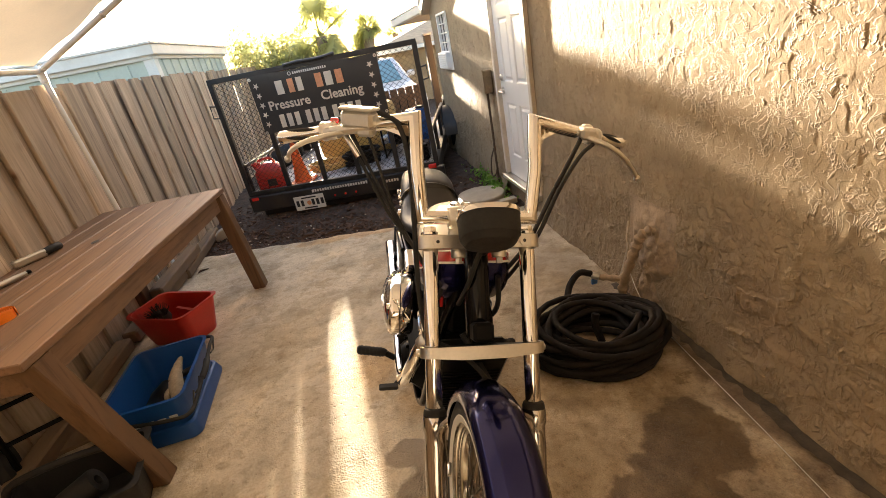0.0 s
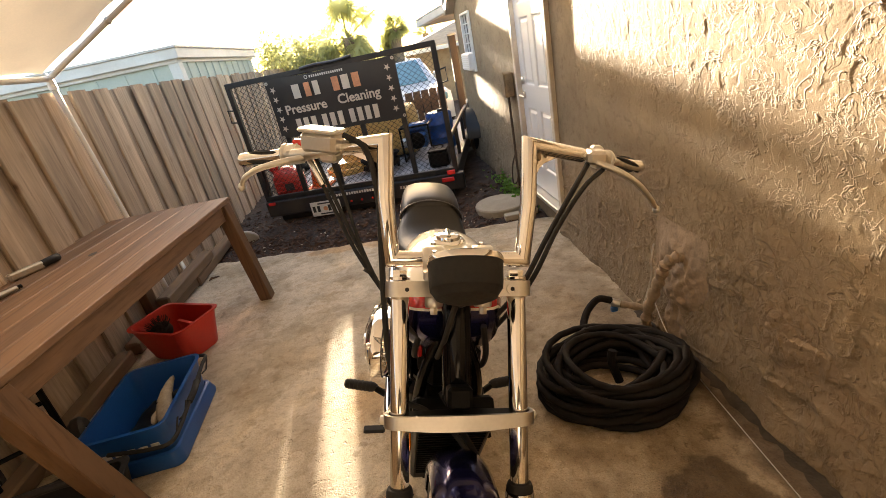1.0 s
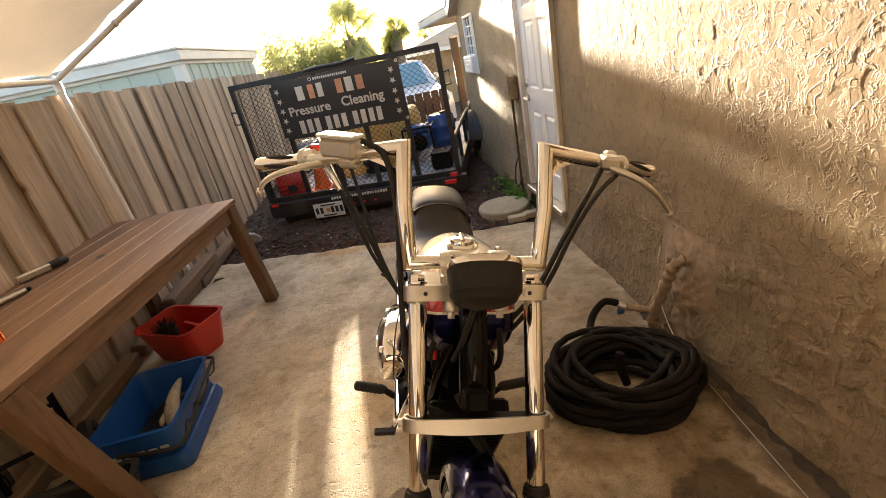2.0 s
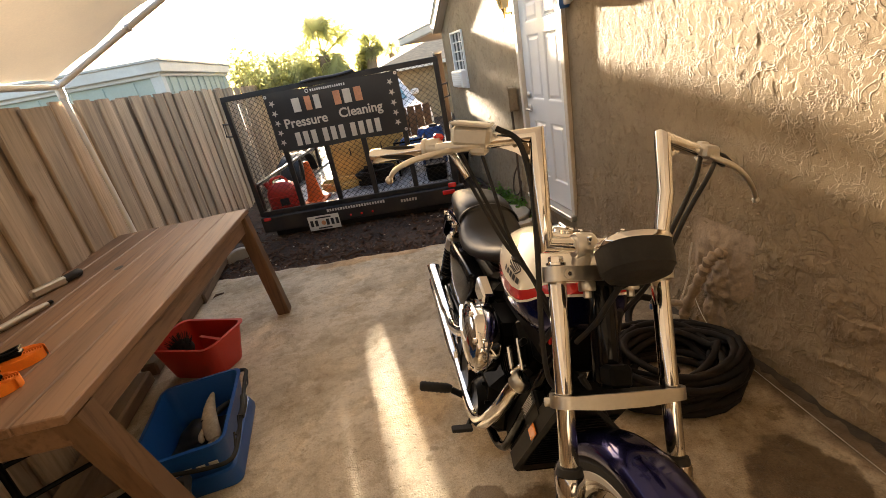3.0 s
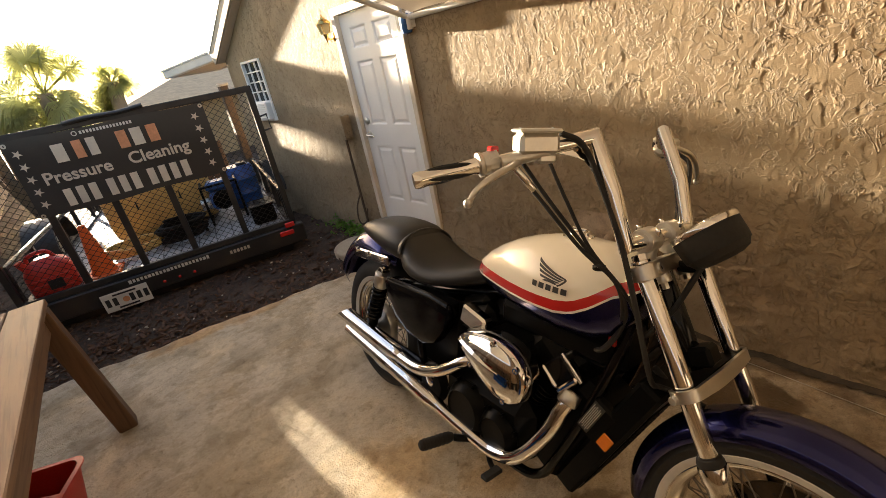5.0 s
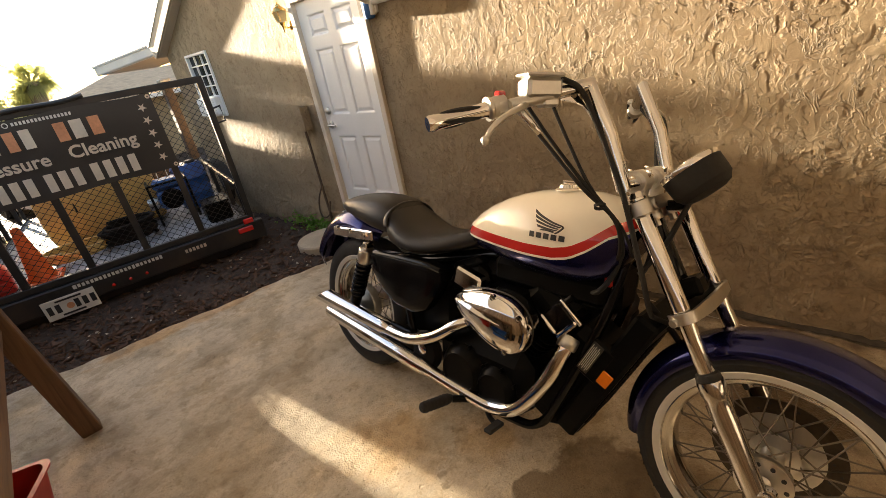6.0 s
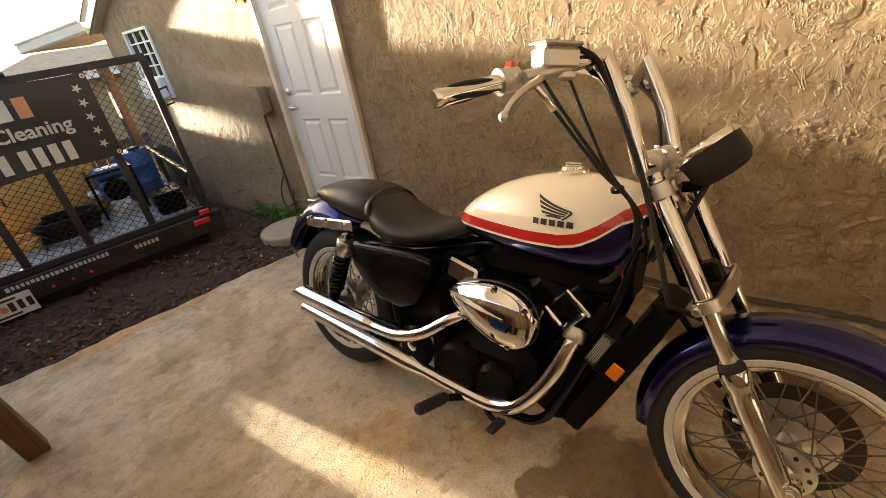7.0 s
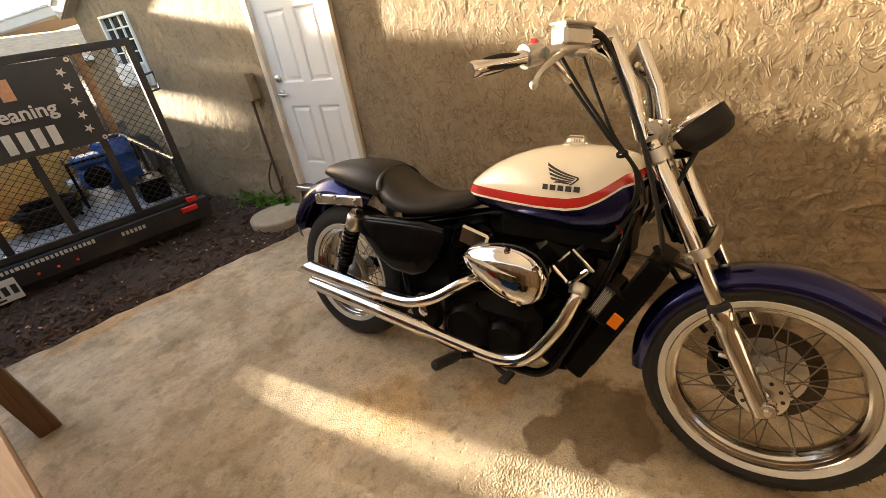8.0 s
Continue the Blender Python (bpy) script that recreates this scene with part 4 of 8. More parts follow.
# ---- patio table ----
TZ, T0, T1 = 0.768, 0.33, 2.33
_tab = thing("patio_table", pose(0, 0, 0), "brown plank patio table beside the fence", "table")
_edges = [-1.17, -1.315, -1.46, -1.605, -1.75, -1.895, -2.02]
for i in range(6):
    a, b = _edges[i], _edges[i + 1]
    g = Geo()
    x0, x1 = a + 0.0 - 0.003, b + 0.003
    # the table runs slightly askew
    g.box(((x0 + x1) / 2, (T0 + T1) / 2, TZ - 0.016), (abs(x1 - x0), T1 - T0, 0.032), 0.004, Matrix.Translation((-1.17, T1, 0)) @ Matrix.Rotation(radians(-4.2), 4, "Z") @ Matrix.Translation((1.17, -T1, 0)))
    part("plank", g, M_TABLE, _tab)
TM = Matrix.Translation((-1.17, T1, 0)) @ Matrix.Rotation(radians(-4.2), 4, "Z") @ Matrix.Translation((1.17, -T1, 0))
for x in (-1.215, -1.975):
    part("apron", Geo().box((x, (T0 + T1) / 2, TZ - 0.085), (0.03, T1 - T0 - 0.12, 0.10), 0.003, TM), M_TABLE, _tab)
for y in (T0 + 0.06, T1 - 0.06):
    part("apron", Geo().box((-1.595, y, TZ - 0.085), (0.73, 0.03, 0.10), 0.003, TM), M_TABLE, _tab)
for x in (-1.215, -1.975):
    for y in (T0 + 0.075, T1 - 0.075):
        g = Geo()
        # the legs splay a little
        fx, fy = (0.075 if x > -1.5 else -0.02), (0.12 if y < 1 else -0.02)
        g.loft([[(x + fx * (1 - z / 0.734) + 0.043 * a * s, y + fy * (1 - z / 0.734) + 0.043 * b * s, z) for a, b in ((-1, -0.9), (-0.9, -1), (0.9, -1), (1, -0.9), (1, 0.9), (0.9, 1), (-0.9, 1), (-1, 0.9))] for z, s in ((0.0, 0.92), (0.01, 1.0), (TZ - 0.034, 1.0))], m=TM)
        part("leg", g, M_LEGWOOD, _tab)
part("knot_hole", Geo().lathe([(0.001, 0.0), (0.018, 0.001), (0.02, 0.0025), (0.001, 0.002)], 14, pose(-1.70, 1.62, TZ) @ Matrix.Diagonal((1, 1.5, 1, 1))), M_INK, _tab)

# ---- trailer ----
GO = Vector((-0.47, 3.85 + 0.25 * 0.47, 0))
TR = Matrix.Translation(GO) @ Matrix.Rotation(math.atan2(-0.25, 1), 4, "Z")
_tr = thing("utility_trailer", TR, "black utility trailer with mesh ramp gate, loaded with cleaning gear", "trailer")
GW = 1.085  # half the gate's width
Z0, Z1 = 0.252, 1.455


def bar(g, x0, z0, x1, z1, w=0.045, y=0.0, d=0.04):
    a, b = Vector((x0, y, z0)), Vector((x1, y, z1))
    c, L = (a + b) / 2, (b - a).length
    ang = math.atan2(z1 - z0, x1 - x0)
    return g.box((0, 0, 0), (L, d, w), 0.004, Matrix.Translation(c) @ Matrix.Rotation(-ang, 4, "Y"))


_gate = part("ramp_gate", bar(Geo(), -GW, Z1, GW, Z1, 0.05), M_TRAILER, _tr)
part("bottom_rail", bar(Geo(), -GW, Z0, GW, Z0, 0.05), M_TRAILER, _gate)
for u in (-GW + 0.022, GW - 0.022):
    part("side_rail", bar(Geo(), u, Z0, u, Z1, 0.05, 0.002), M_TRAILER, _gate)
for u in (-0.60, -0.175, 0.215, 0.645):
    part("upright", bar(Geo(), u, Z0, u, Z1, 0.05, 0.003, 0.034), M_TRAILER, _gate)


def diamond(x0, x1, z0, z1, dx=0.062, dz=0.026, r=0.0027):
    """Expanded steel mesh: staggered zigzag strands."""
    g = Geo()
    n = max(1, round((z1 - z0) / dz))
    for k in range(n + 1):
        z = z0 + k * (z1 - z0) / n
        pts, x, i = [], x0, k % 2
        while x <= x1 + 1e-6:
            pts.append((x, 0.014, z + (dz / 2 if i % 2 else -dz / 2)))
            x += dx / 2
            i += 1
        vs, fs = [], []
        for p in pts:
            vs += [(p[0], p[1] - r, p[2] - r), (p[0], p[1] - r, p[2] + r), (p[0], p[1] + r, p[2])]
        for q in range(len(pts) - 1):
            for e in range(3):
                a, b = q * 3 + e, q * 3 + (e + 1) % 3
                fs.append((a, b, b + 3, a + 3))
        g.add(vs, fs)
    return g


part("mesh_panel", diamond(-GW + 0.04, GW - 0.04, Z0 + 0.03, Z1 - 0.03), M_TRAILER, _gate, smooth=False)
for s in (-1, 1):
    part("latch_loop", Geo().tube([(s * GW, -0.01, 1.22), (s * (GW + 0.055), -0.02, 1.23), (s * (GW + 0.06), -0.02, 1.11), (s * GW, -0.01, 1.10)], 0.007, 8), M_TRAILER, _gate)
part("bumper", Geo().box((0.03, -0.02, 0.14), (2.22, 0.09, 0.17), 0.008), M_TRAILER, _tr)
part("rear_crossbar", Geo().box((0, 0.06, 0.02), (2.0, 0.05, 0.10), 0.006), M_TRAILER, _tr)
part("deck", Geo().box((0, 1.75, 0.215), (2.05, 3.35, 0.03), 0.004), M_DECK, _tr)
for k in range(14):
    part("deck_seam", Geo().box((-1.0 + k * 0.154, 1.75, 0.2315), (0.006, 3.3, 0.003)), M_TRAILER, _tr)
for s in (-1, 1):
    part("side_beam", Geo().box((s * 1.05, 1.75, 0.17), (0.06, 3.4, 0.16), 0.006), M_TRAILER, _tr)
    part("side_rail", Geo().tube([(s * 1.05, 0.05, 0.25), (s * 1.05, 0.06, 0.56), (s * 1.05, 3.4, 0.56), (s * 1.05, 3.42, 0.25)], 0.022, 10), M_TRAILER, _tr)
    for k in range(4):
        part("side_post", Geo().box((s * 1.05, 0.7 + 0.8 * k, 0.40), (0.04, 0.04, 0.32), 0.004), M_TRAILER, _tr)
    _w = part("trailer_wheel", Geo().lathe([(0.17, -0.09), (0.26, -0.09), (0.285, -0.07), (0.295, -0.03), (0.295, 0.03), (0.285, 0.07), (0.26, 0.09), (0.17, 0.09)], 32, frame_z((s * 1.25, 1.9, 0.245), (1, 0, 0)), closed=True), M_RUBBER, _tr)
    part("wheel_disc", Geo().lathe([(0.001, -0.05), (0.06, -0.055), (0.12, -0.03), (0.17, -0.06), (0.175, 0.05), (0.001, 0.05)], 28, frame_z((s * 1.25, 1.9, 0.245), (s * -1.0, 0, 0))), M_ALU, _w)
    g = Geo()
    rows = []
    for k in range(13):
        a = math.pi * k / 12
        rows.append([(s * 1.10, 1.9 + 0.43 * math.cos(a), 0.24 + 0.34 * math.sin(a)), (s * 1.39, 1.9 + 0.43 * math.cos(a), 0.24 + 0.34 * math.sin(a)), (s * 1.39, 1.9 + 0.42 * math.cos(a), 0.23 + 0.33 * math.sin(a)), (s * 1.10, 1.9 + 0.42 * math.cos(a), 0.23 + 0.33 * math.sin(a))])
    part("wheel_fender", g.loft(rows), M_TRAILER, _tr)
_lt = [(1.02, 0.245, 0.085, 0.045), (0.975, 0.175, 0.13, 0.045), (-1.0, 0.205, 0.08, 0.035)]
for u, z, w, h in _lt:
    part("tail_light", Geo().box((u, -0.072, z), (w, 0.02, h), 0.006), M_REDLENS, _tr)
for u in (-0.1, 0.02, 0.14):
    part("marker_light", Geo().lathe([(0.001, 0), (0.012, 0), (0.012, 0.006), (0.006, 0.011), (0.001, 0.012)], 12, frame_z((u, -0.065, 0.105), (0, -1, 0))), M_REDLENS, _tr)
# makers' names stand as plain bars
_n = 22
for k in range(_n):
    part("name_bar", Geo().box((-0.33 + k * 0.029, -0.0672, 0.192 + 0.0015 * (k % 2)), (0.018 if k % 5 else 0.023, 0.003, 0.026 if k % 7 else 0.032)), M_PALE, _tr)
for k in range(6):
    part("name_bar", Geo().box((0.47 + k * 0.03, -0.0672, 0.165), (0.02, 0.003, 0.03)), M_TRIM, _tr)
_pl = part("number_plate", Geo().box((-0.40, -0.075, 0.075), (0.345, 0.006, 0.16), 0.003), M_PLATE, _tr, "white number plate with dark bars")
for k in range(6):
    if k != 2:
        part("plate_bar", Geo().box((-0.535 + k * 0.052 + (0.02 if k > 2 else 0), -0.0795, 0.075), (0.032, 0.002, 0.068)), M_INK, _pl)
part("plate_emblem", Geo().lathe([(0.001, 0), (0.025, 0), (0.025, 0.002), (0.001, 0.0025)], 16, frame_z((-0.405, -0.0785, 0.072), (0, -1, 0))), M_ORANGEINK, _pl)
part("plate_bar", Geo().box((-0.40, -0.0795, 0.132), (0.17, 0.002, 0.014)), M_INK, _pl)
part("plate_bar", Geo().box((-0.40, -0.0795, 0.017), (0.15, 0.002, 0.014)), M_INK, _pl)

# ---- banner on the gate ----
_bn = thing("banner", TR @ pose(0, -0.03, 0), "black vinyl advertising banner with cream lettering tied to the gate", "banner")
BU0, BU1, BZ0, BZ1 = -0.655, 0.685, 0.855, 1.43
BWAVE = lambda u, z: -0.006 * math.sin(u * 7.0 + z * 3) - 0.004 * math.sin(z * 11 + u * 2)


def vinyl():
    r1, r2 = [], []
    for i in range(41):
        u = BU0 + (BU1 - BU0) * i / 40
        r1.append([(u, BWAVE(u, z), z) for z in [BZ0 + (BZ1 - BZ0) * j / 16 + (0.006 * math.sin(u * 9) if j in (0, 16) else 0) for j in range(17)]])
    g = Geo().loft(r1, wrap=False)
    g.loft([[(x, y + 0.004, z) for x, y, z in r] for r in r1], wrap=False)
    return g


part("vinyl", vinyl(), M_SIGN, _bn)


def lettering(name, text, u, z, size, material, parent, y=-0.013, width=None):
    """Raised flat lettering facing the yard."""
    cu = bpy.data.curves.new(name, "FONT")
    cu.body, cu.size, cu.extrude, cu.offset, cu.resolution_u = text, size, 0.0012, size * 0.022, 3
    ob = new(name, cu)
    dg = bpy.context.evaluated_depsgraph_get()
    me = bpy.data.meshes.new_from_object(ob.evaluated_get(dg))
    bpy.data.objects.remove(ob)
    xs = [v.co.x for v in me.vertices]
    k = width / (max(xs) - min(xs)) if width else 1.0
    for v in me.vertices:
        lx, lz = (v.co.x - min(xs)) * k, v.co.y
        v.co = (u + lx, y + BWAVE(u + lx, z + lz) - v.co.z - 0.001, z + lz)
    me.materials.clear()
    me.materials.append(material)
    o = new(name, me)
    o.parent = parent
    return o


lettering("word", "Pressure", -0.515, 1.085, 0.125, M_CREAM, _bn, width=0.44)
lettering("word", "Cleaning", 0.045, 1.095, 0.125, M_CREAM, _bn, width=0.44)
# the firm's name and the number stand as plain blocks
for k, (u, w) in enumerate(((-0.375, 0.095), (-0.255, 0.075), (-0.165, 0.075), (0.035, 0.085), (0.135, 0.095), (0.245, 0.09))):
    part("name_block", Geo().box((u + 0.03, -0.012 + BWAVE(u, 1.27), 1.285), (w * 0.8, 0.003, 0.13)), M_CREAM if k % 2 == 0 else M_ORANGEINK, _bn)
for k in range(10):
    u = -0.42 + k * 0.083 + (0.035 if k > 2 else 0) + (0.035 if k > 5 else 0)
    part("number_block", Geo().box((u, -0.012 + BWAVE(u, 0.96), 0.965), (0.052, 0.003, 0.13)), M_CREAM, _bn)
for k in range(16):
    u = -0.17 + k * 0.022
    part("handle_bar", Geo().box((u, -0.012 + BWAVE(u, 1.4), 1.395), (0.014, 0.002, 0.022)), M_PALE, _bn)
part("handle_mark", Geo().lathe([(0.012, 0), (0.018, 0), (0.018, 0.002), (0.012, 0.002)], 16, frame_z((-0.21, -0.012 + BWAVE(-0.2, 1.4), 1.395), (0, -1, 0)), closed=True), M_PALE, _bn)
_star = [((0.033 if i % 2 == 0 else 0.013) * math.sin(i * math.pi / 5), (0.033 if i % 2 == 0 else 0.013) * math.cos(i * math.pi / 5)) for i in range(10)]
for u in (-0.585, 0.60):
    for k in range(5):
        z = 1.335 - k * 0.095
        part("star", Geo().prism(_star, 0, 0.003, frame_z((u, -0.008 + BWAVE(u, z), z), (0, -1, 0)) @ Matrix.Rotation(radians(180), 4, "Z")), M_CREAM, _bn)
for u in (BU0 + 0.02, BU1 - 0.02):
    for z in (BZ0 + 0.02, BZ1 - 0.025):
        part("grommet", Geo().lathe([(0.006, 0), (0.016, 0), (0.016, 0.004), (0.006, 0.004)], 14, frame_z((u, BWAVE(u, z), z), (0, -1, 0)), closed=True), M_ALU, _bn)
part("top_roll", Geo().tube(curve([(-0.25, 0.0, 1.475), (-0.1, -0.01, 1.485), (0.1, 0.0, 1.48), (0.28, 0.0, 1.495)]), 0.016, 8), M_SIGN, _bn)

# ---- load on the trailer ----
DZ = 0.232


def on_deck(u, v, z=DZ, r=0):
    return TR @ pose(u, v, z, 0, 0, r)


_e = thing("fuel_can", on_deck(-0.86, 0.22, r=8), "red plastic fuel can with black spout on the trailer deck", "fuel can")
g = Geo()
rows = []
for z, w, d in ((0, 0.15, 0.10), (0.015, 0.165, 0.115), (0.12, 0.17, 0.12), (0.2, 0.165, 0.115), (0.26, 0.13, 0.09), (0.29, 0.07, 0.06), (0.3, 0.05, 0.045)):
    rows.append([(w * math.copysign(abs(math.cos(t)) ** 0.5, math.cos(t)), d * math.copysign(abs(math.sin(t)) ** 0.5, math.sin(t)), z) for t in [2 * math.pi * k / 24 for k in range(24)]])
part("can_body", g.loft(rows), M_REDPLASTIC, _e)
for k in (-1, 0, 1):
    part("rib", Geo().tube([(-0.13, -0.115 , 0.10 + 0.05 * k), (0.13, -0.115, 0.10 + 0.05 * k)], 0.009, 8), M_REDPLASTIC, _e)
part("handle", Geo().tube(curve([(-0.10, 0, 0.25), (-0.09, 0, 0.33), (0.03, 0, 0.345), (0.08, 0, 0.28)]), 0.016, 10), M_REDPLASTIC, _e)
part("cap", Geo().cyl((-0.12, -0.02, 0.24), (-0.15, -0.03, 0.32), 0.03, 14), M_REDPLASTIC, _e)
part("sticker", Geo().box((0.02, -0.123, 0.09), (0.10, 0.003, 0.08), 0.002), M_INK, _e)

_e = thing("traffic_cone", on_deck(-0.53, 0.26), "orange traffic cone on the trailer deck", "cone")
part("cone_body", Geo().lathe([(0.095, 0.02), (0.10, 0.03), (0.085, 0.06), (0.03, 0.44), (0.022, 0.455), (0.014, 0.455), (0.014, 0.43)], 28), M_ORANGE, _e)
part("cone_base", Geo().box((0, 0, 0.012), (0.27, 0.27, 0.024), 0.008), M_ORANGE, _e)

_e = thing("water_tank", on_deck(-0.02, 1.35), "tan yellow plastic water tank strapped on the trailer", "tank")
g = Geo()
rows = []
for x, s in ((-0.50, 0.8), (-0.48, 0.95), (-0.44, 1), (0.44, 1), (0.48, 0.95), (0.50, 0.8)):
    rows.append([(x, 0.30 * s * math.copysign(abs(math.cos(t)) ** 0.45, math.cos(t)), 0.31 + 0.30 * s * math.copysign(abs(math.sin(t)) ** 0.45, math.sin(t))) for t in [2 * math.pi * k / 28 for k in range(28)]])
part("tank_body", g.loft(rows), M_YELLOW, _e)
for x in (-0.2, 0.2):
    part("tank_strap", Geo().tube([(x, 0.305 * math.cos(t), 0.31 + 0.305 * math.sin(t)) for t in [math.pi * k / 10 for k in range(11)]], 0.008, 6), M_RUBBER, _e)
part("lid", Geo().cyl((0, 0, 0.60), (0, 0, 0.64), 0.08, 20), M_YELLOW, _e)
_e = thing("yellow_hose", on_deck(-0.30, 0.65), "yellow pressure hose coiled loosely on the deck", "hose")
_rng = random.Random(4)
pts = [Vector((0.24 * math.cos(t) + 0.02 * _rng.uniform(-1, 1), 0.18 * math.sin(t), 0.022 + 0.008 * t / 3)) for t in [k * 0.5 for k in range(60)]]
part("coil", Geo().tube(curve(pts, 2), 0.014, 7), M_YELLOW, _e)
_e = thing("black_hose", on_deck(0.12, 0.62), "black rubber hose coiled in a low pile on the deck", "hose")
pts = [Vector(((0.20 + 0.03 * math.sin(t * 0.7)) * math.cos(t), (0.16 + 0.02 * math.cos(t * 0.9)) * math.sin(t), 0.02 + 0.0042 * t)) for t in [k * 0.45 for k in range(90)]]
part("coil", Geo().tube(pts, 0.017, 7), M_HOSE, _e)
_e = thing("pressure_washer", on_deck(0.56, 0.95), "blue pressure washer engine with black frame on the trailer", "pressure washer")
part("engine_block", Geo().box((0, 0, 0.22), (0.24, 0.26, 0.18), 0.03), M_BLUEMETAL, _e)
part("fuel_tank", Geo().box((0, 0.02, 0.36), (0.26, 0.24, 0.10), 0.035), M_BLUEMETAL, _e)
part("pump", Geo().cyl((-0.22, -0.02, 0.2), (-0.11, -0.02, 0.2), 0.06, 16), M_ALU, _e)
part("starter_cover", Geo().lathe([(0.001, 0), (0.09, 0), (0.10, 0.03), (0.06, 0.05), (0.001, 0.05)], 20, frame_z((0, -0.13, 0.23), (0, -1, 0))), M_BLACKMETAL, _e)
for s in (-1, 1):
    part("frame_hoop", Geo().tube([(s * 0.17, -0.2, 0.012), (s * 0.17, -0.2, 0.40), (s * 0.17, 0.2, 0.40), (s * 0.17, 0.2, 0.012), (s * 0.17, -0.2, 0.012)], 0.012, 8), M_BLACKMETAL, _e)
part("frame_bar", Geo().tube([(-0.17, -0.2, 0.4), (0.17, -0.2, 0.4)], 0.012, 8), M_BLACKMETAL, _e)
_e = thing("hose_reel", on_deck(-0.45, 2.10), "black steel hose reel with dark hose on the trailer", "hose reel")
for s in (-1, 1):
    part("flange", Geo().lathe([(0.02, -0.004), (0.22, -0.006), (0.23, 0), (0.22, 0.006), (0.02, 0.004)], 28, frame_z((s * 0.075, 0, 0.30), (1, 0, 0)), closed=True), M_BLACKMETAL, _e)
    part("stand", Geo().tube([(s * 0.09, -0.2, 0.0), (s * 0.09, 0, 0.3), (s * 0.09, 0.2, 0.0)], 0.015, 8), M_BLACKMETAL, _e)
pts = [Vector((-0.06 + 0.12 * abs(((t / 6.283 / 8) % 2) - 1), (0.12 + 0.00035 * k) * math.cos(t), 0.30 + (0.12 + 0.00035 * k) * math.sin(t))) for k, t in enumerate([k * 0.4 for k in range(240)])]
part("hose_wrap", Geo().tube(pts, 0.014, 6), M_HOSE, _e)
for k, (u, v, hgt, mt) in enumerate(((0.86, 0.42, 0.16, M_BLACKMETAL), (0.30, 1.95, 0.40, M_ALU))):
    _e = thing("tool_case", on_deck(u, v, r=6 * k), "dark equipment case standing on the trailer deck" if k == 0 else "grey equipment case standing on the trailer deck", "case")
    part("case_body", Geo().box((0, 0, hgt / 2), (0.22, 0.3, hgt), 0.02), mt, _e)
    part("case_lid", Geo().box((0, 0, hgt + 0.012), (0.225, 0.305, 0.022), 0.008), mt, _e)
    part("handle", Geo().tube([(-0.05, 0, hgt + 0.02), (-0.05, 0, hgt + 0.05), (0.05, 0, hgt + 0.05), (0.05, 0, hgt + 0.02)], 0.007, 8), M_RUBBER, _e)
_e = thing("plastic_drum", on_deck(0.80, 1.25), "dark blue plastic drum with ribs standing on the trailer deck", "drum")
part("drum_body", Geo().lathe([(0.001, 0), (0.15, 0.0), (0.165, 0.012), (0.165, 0.14), (0.172, 0.15), (0.172, 0.165), (0.165, 0.175), (0.165, 0.30), (0.172, 0.31), (0.172, 0.325), (0.165, 0.335), (0.162, 0.43), (0.14, 0.46), (0.001, 0.462)], 32), M_BLUEPLASTIC, _e)
part("drum_lid", Geo().lathe([(0.001, 0.463), (0.05, 0.463), (0.055, 0.468), (0.055, 0.485), (0.05, 0.49), (0.001, 0.491)], 20, pose(0.05, -0.04, 0)), M_INK, _e)

# ---- beyond: car, shed, neighbour, trees ----
_e = thing("parked_car", pose(0.28, 8.6, -0.05, 0, 0, 8), "pale car with blue-tinted windscreen parked beyond the trailer", "car")
prof = [(-1.0, 0.25), (-1.02, 0.55), (-0.95, 0.74), (-0.25, 0.86), (0.35, 1.32), (1.6, 1.34), (2.1, 0.95), (2.3, 0.85), (2.3, 0.25)]
rows = []
for x, s in ((-0.78, 0.92), (-0.72, 1.0), (0.72, 1.0), (0.78, 0.92)):
    rows.append([(x * (0.86 if z > 1 else 1), y, 0.28 + (z - 0.28) * s) for y, z in prof])
part("car_body", Geo().loft(rows), M_CARPAINT, _e, angle=25)
part("windscreen", Geo().add([(-0.58, -0.21, 0.915), (0.58, -0.21, 0.915), (0.53, 0.30, 1.30), (-0.53, 0.30, 1.30), (-0.58, -0.19, 0.90), (0.58, -0.19, 0.90), (0.53, 0.32, 1.285), (-0.53, 0.32, 1.285)],
     [(0, 1, 2, 3), (7, 6, 5, 4), (0, 4, 5, 1), (1, 5, 6, 2), (2, 6, 7, 3), (3, 7, 4, 0)]), M_CARGLASS, _e, smooth=False)
part("grille", Geo().box((0, -1.03, 0.52), (0.9, 0.05, 0.16), 0.02), M_BLACKMETAL, _e)
for s in (-1, 1):
    part("headlight", Geo().box((s * 0.58, -0.99, 0.64), (0.25, 0.08, 0.13), 0.03), M_CARGLASS, _e)
    part("wing_mirror", Geo().box((s * 0.86, 0.12, 0.98), (0.16, 0.08, 0.11), 0.025), M_CARPAINT, _e)
    for y in (-0.55, 1.55):
        _w = part("car_wheel", Geo().lathe([(0.18, -0.09), (0.27, -0.09), (0.30, -0.06), (0.30, 0.06), (0.27, 0.09), (0.18, 0.09)], 28, frame_z((s * 0.72, y, 0.30), (1, 0, 0)), closed=True), M_RUBBER, _e)
        part("car_rim", Geo().lathe([(0.001, -0.08), (0.18, -0.07), (0.185, 0.07), (0.001, 0.08)], 20, frame_z((s * 0.72, y, 0.30), (1, 0, 0))), M_ALU, _w)

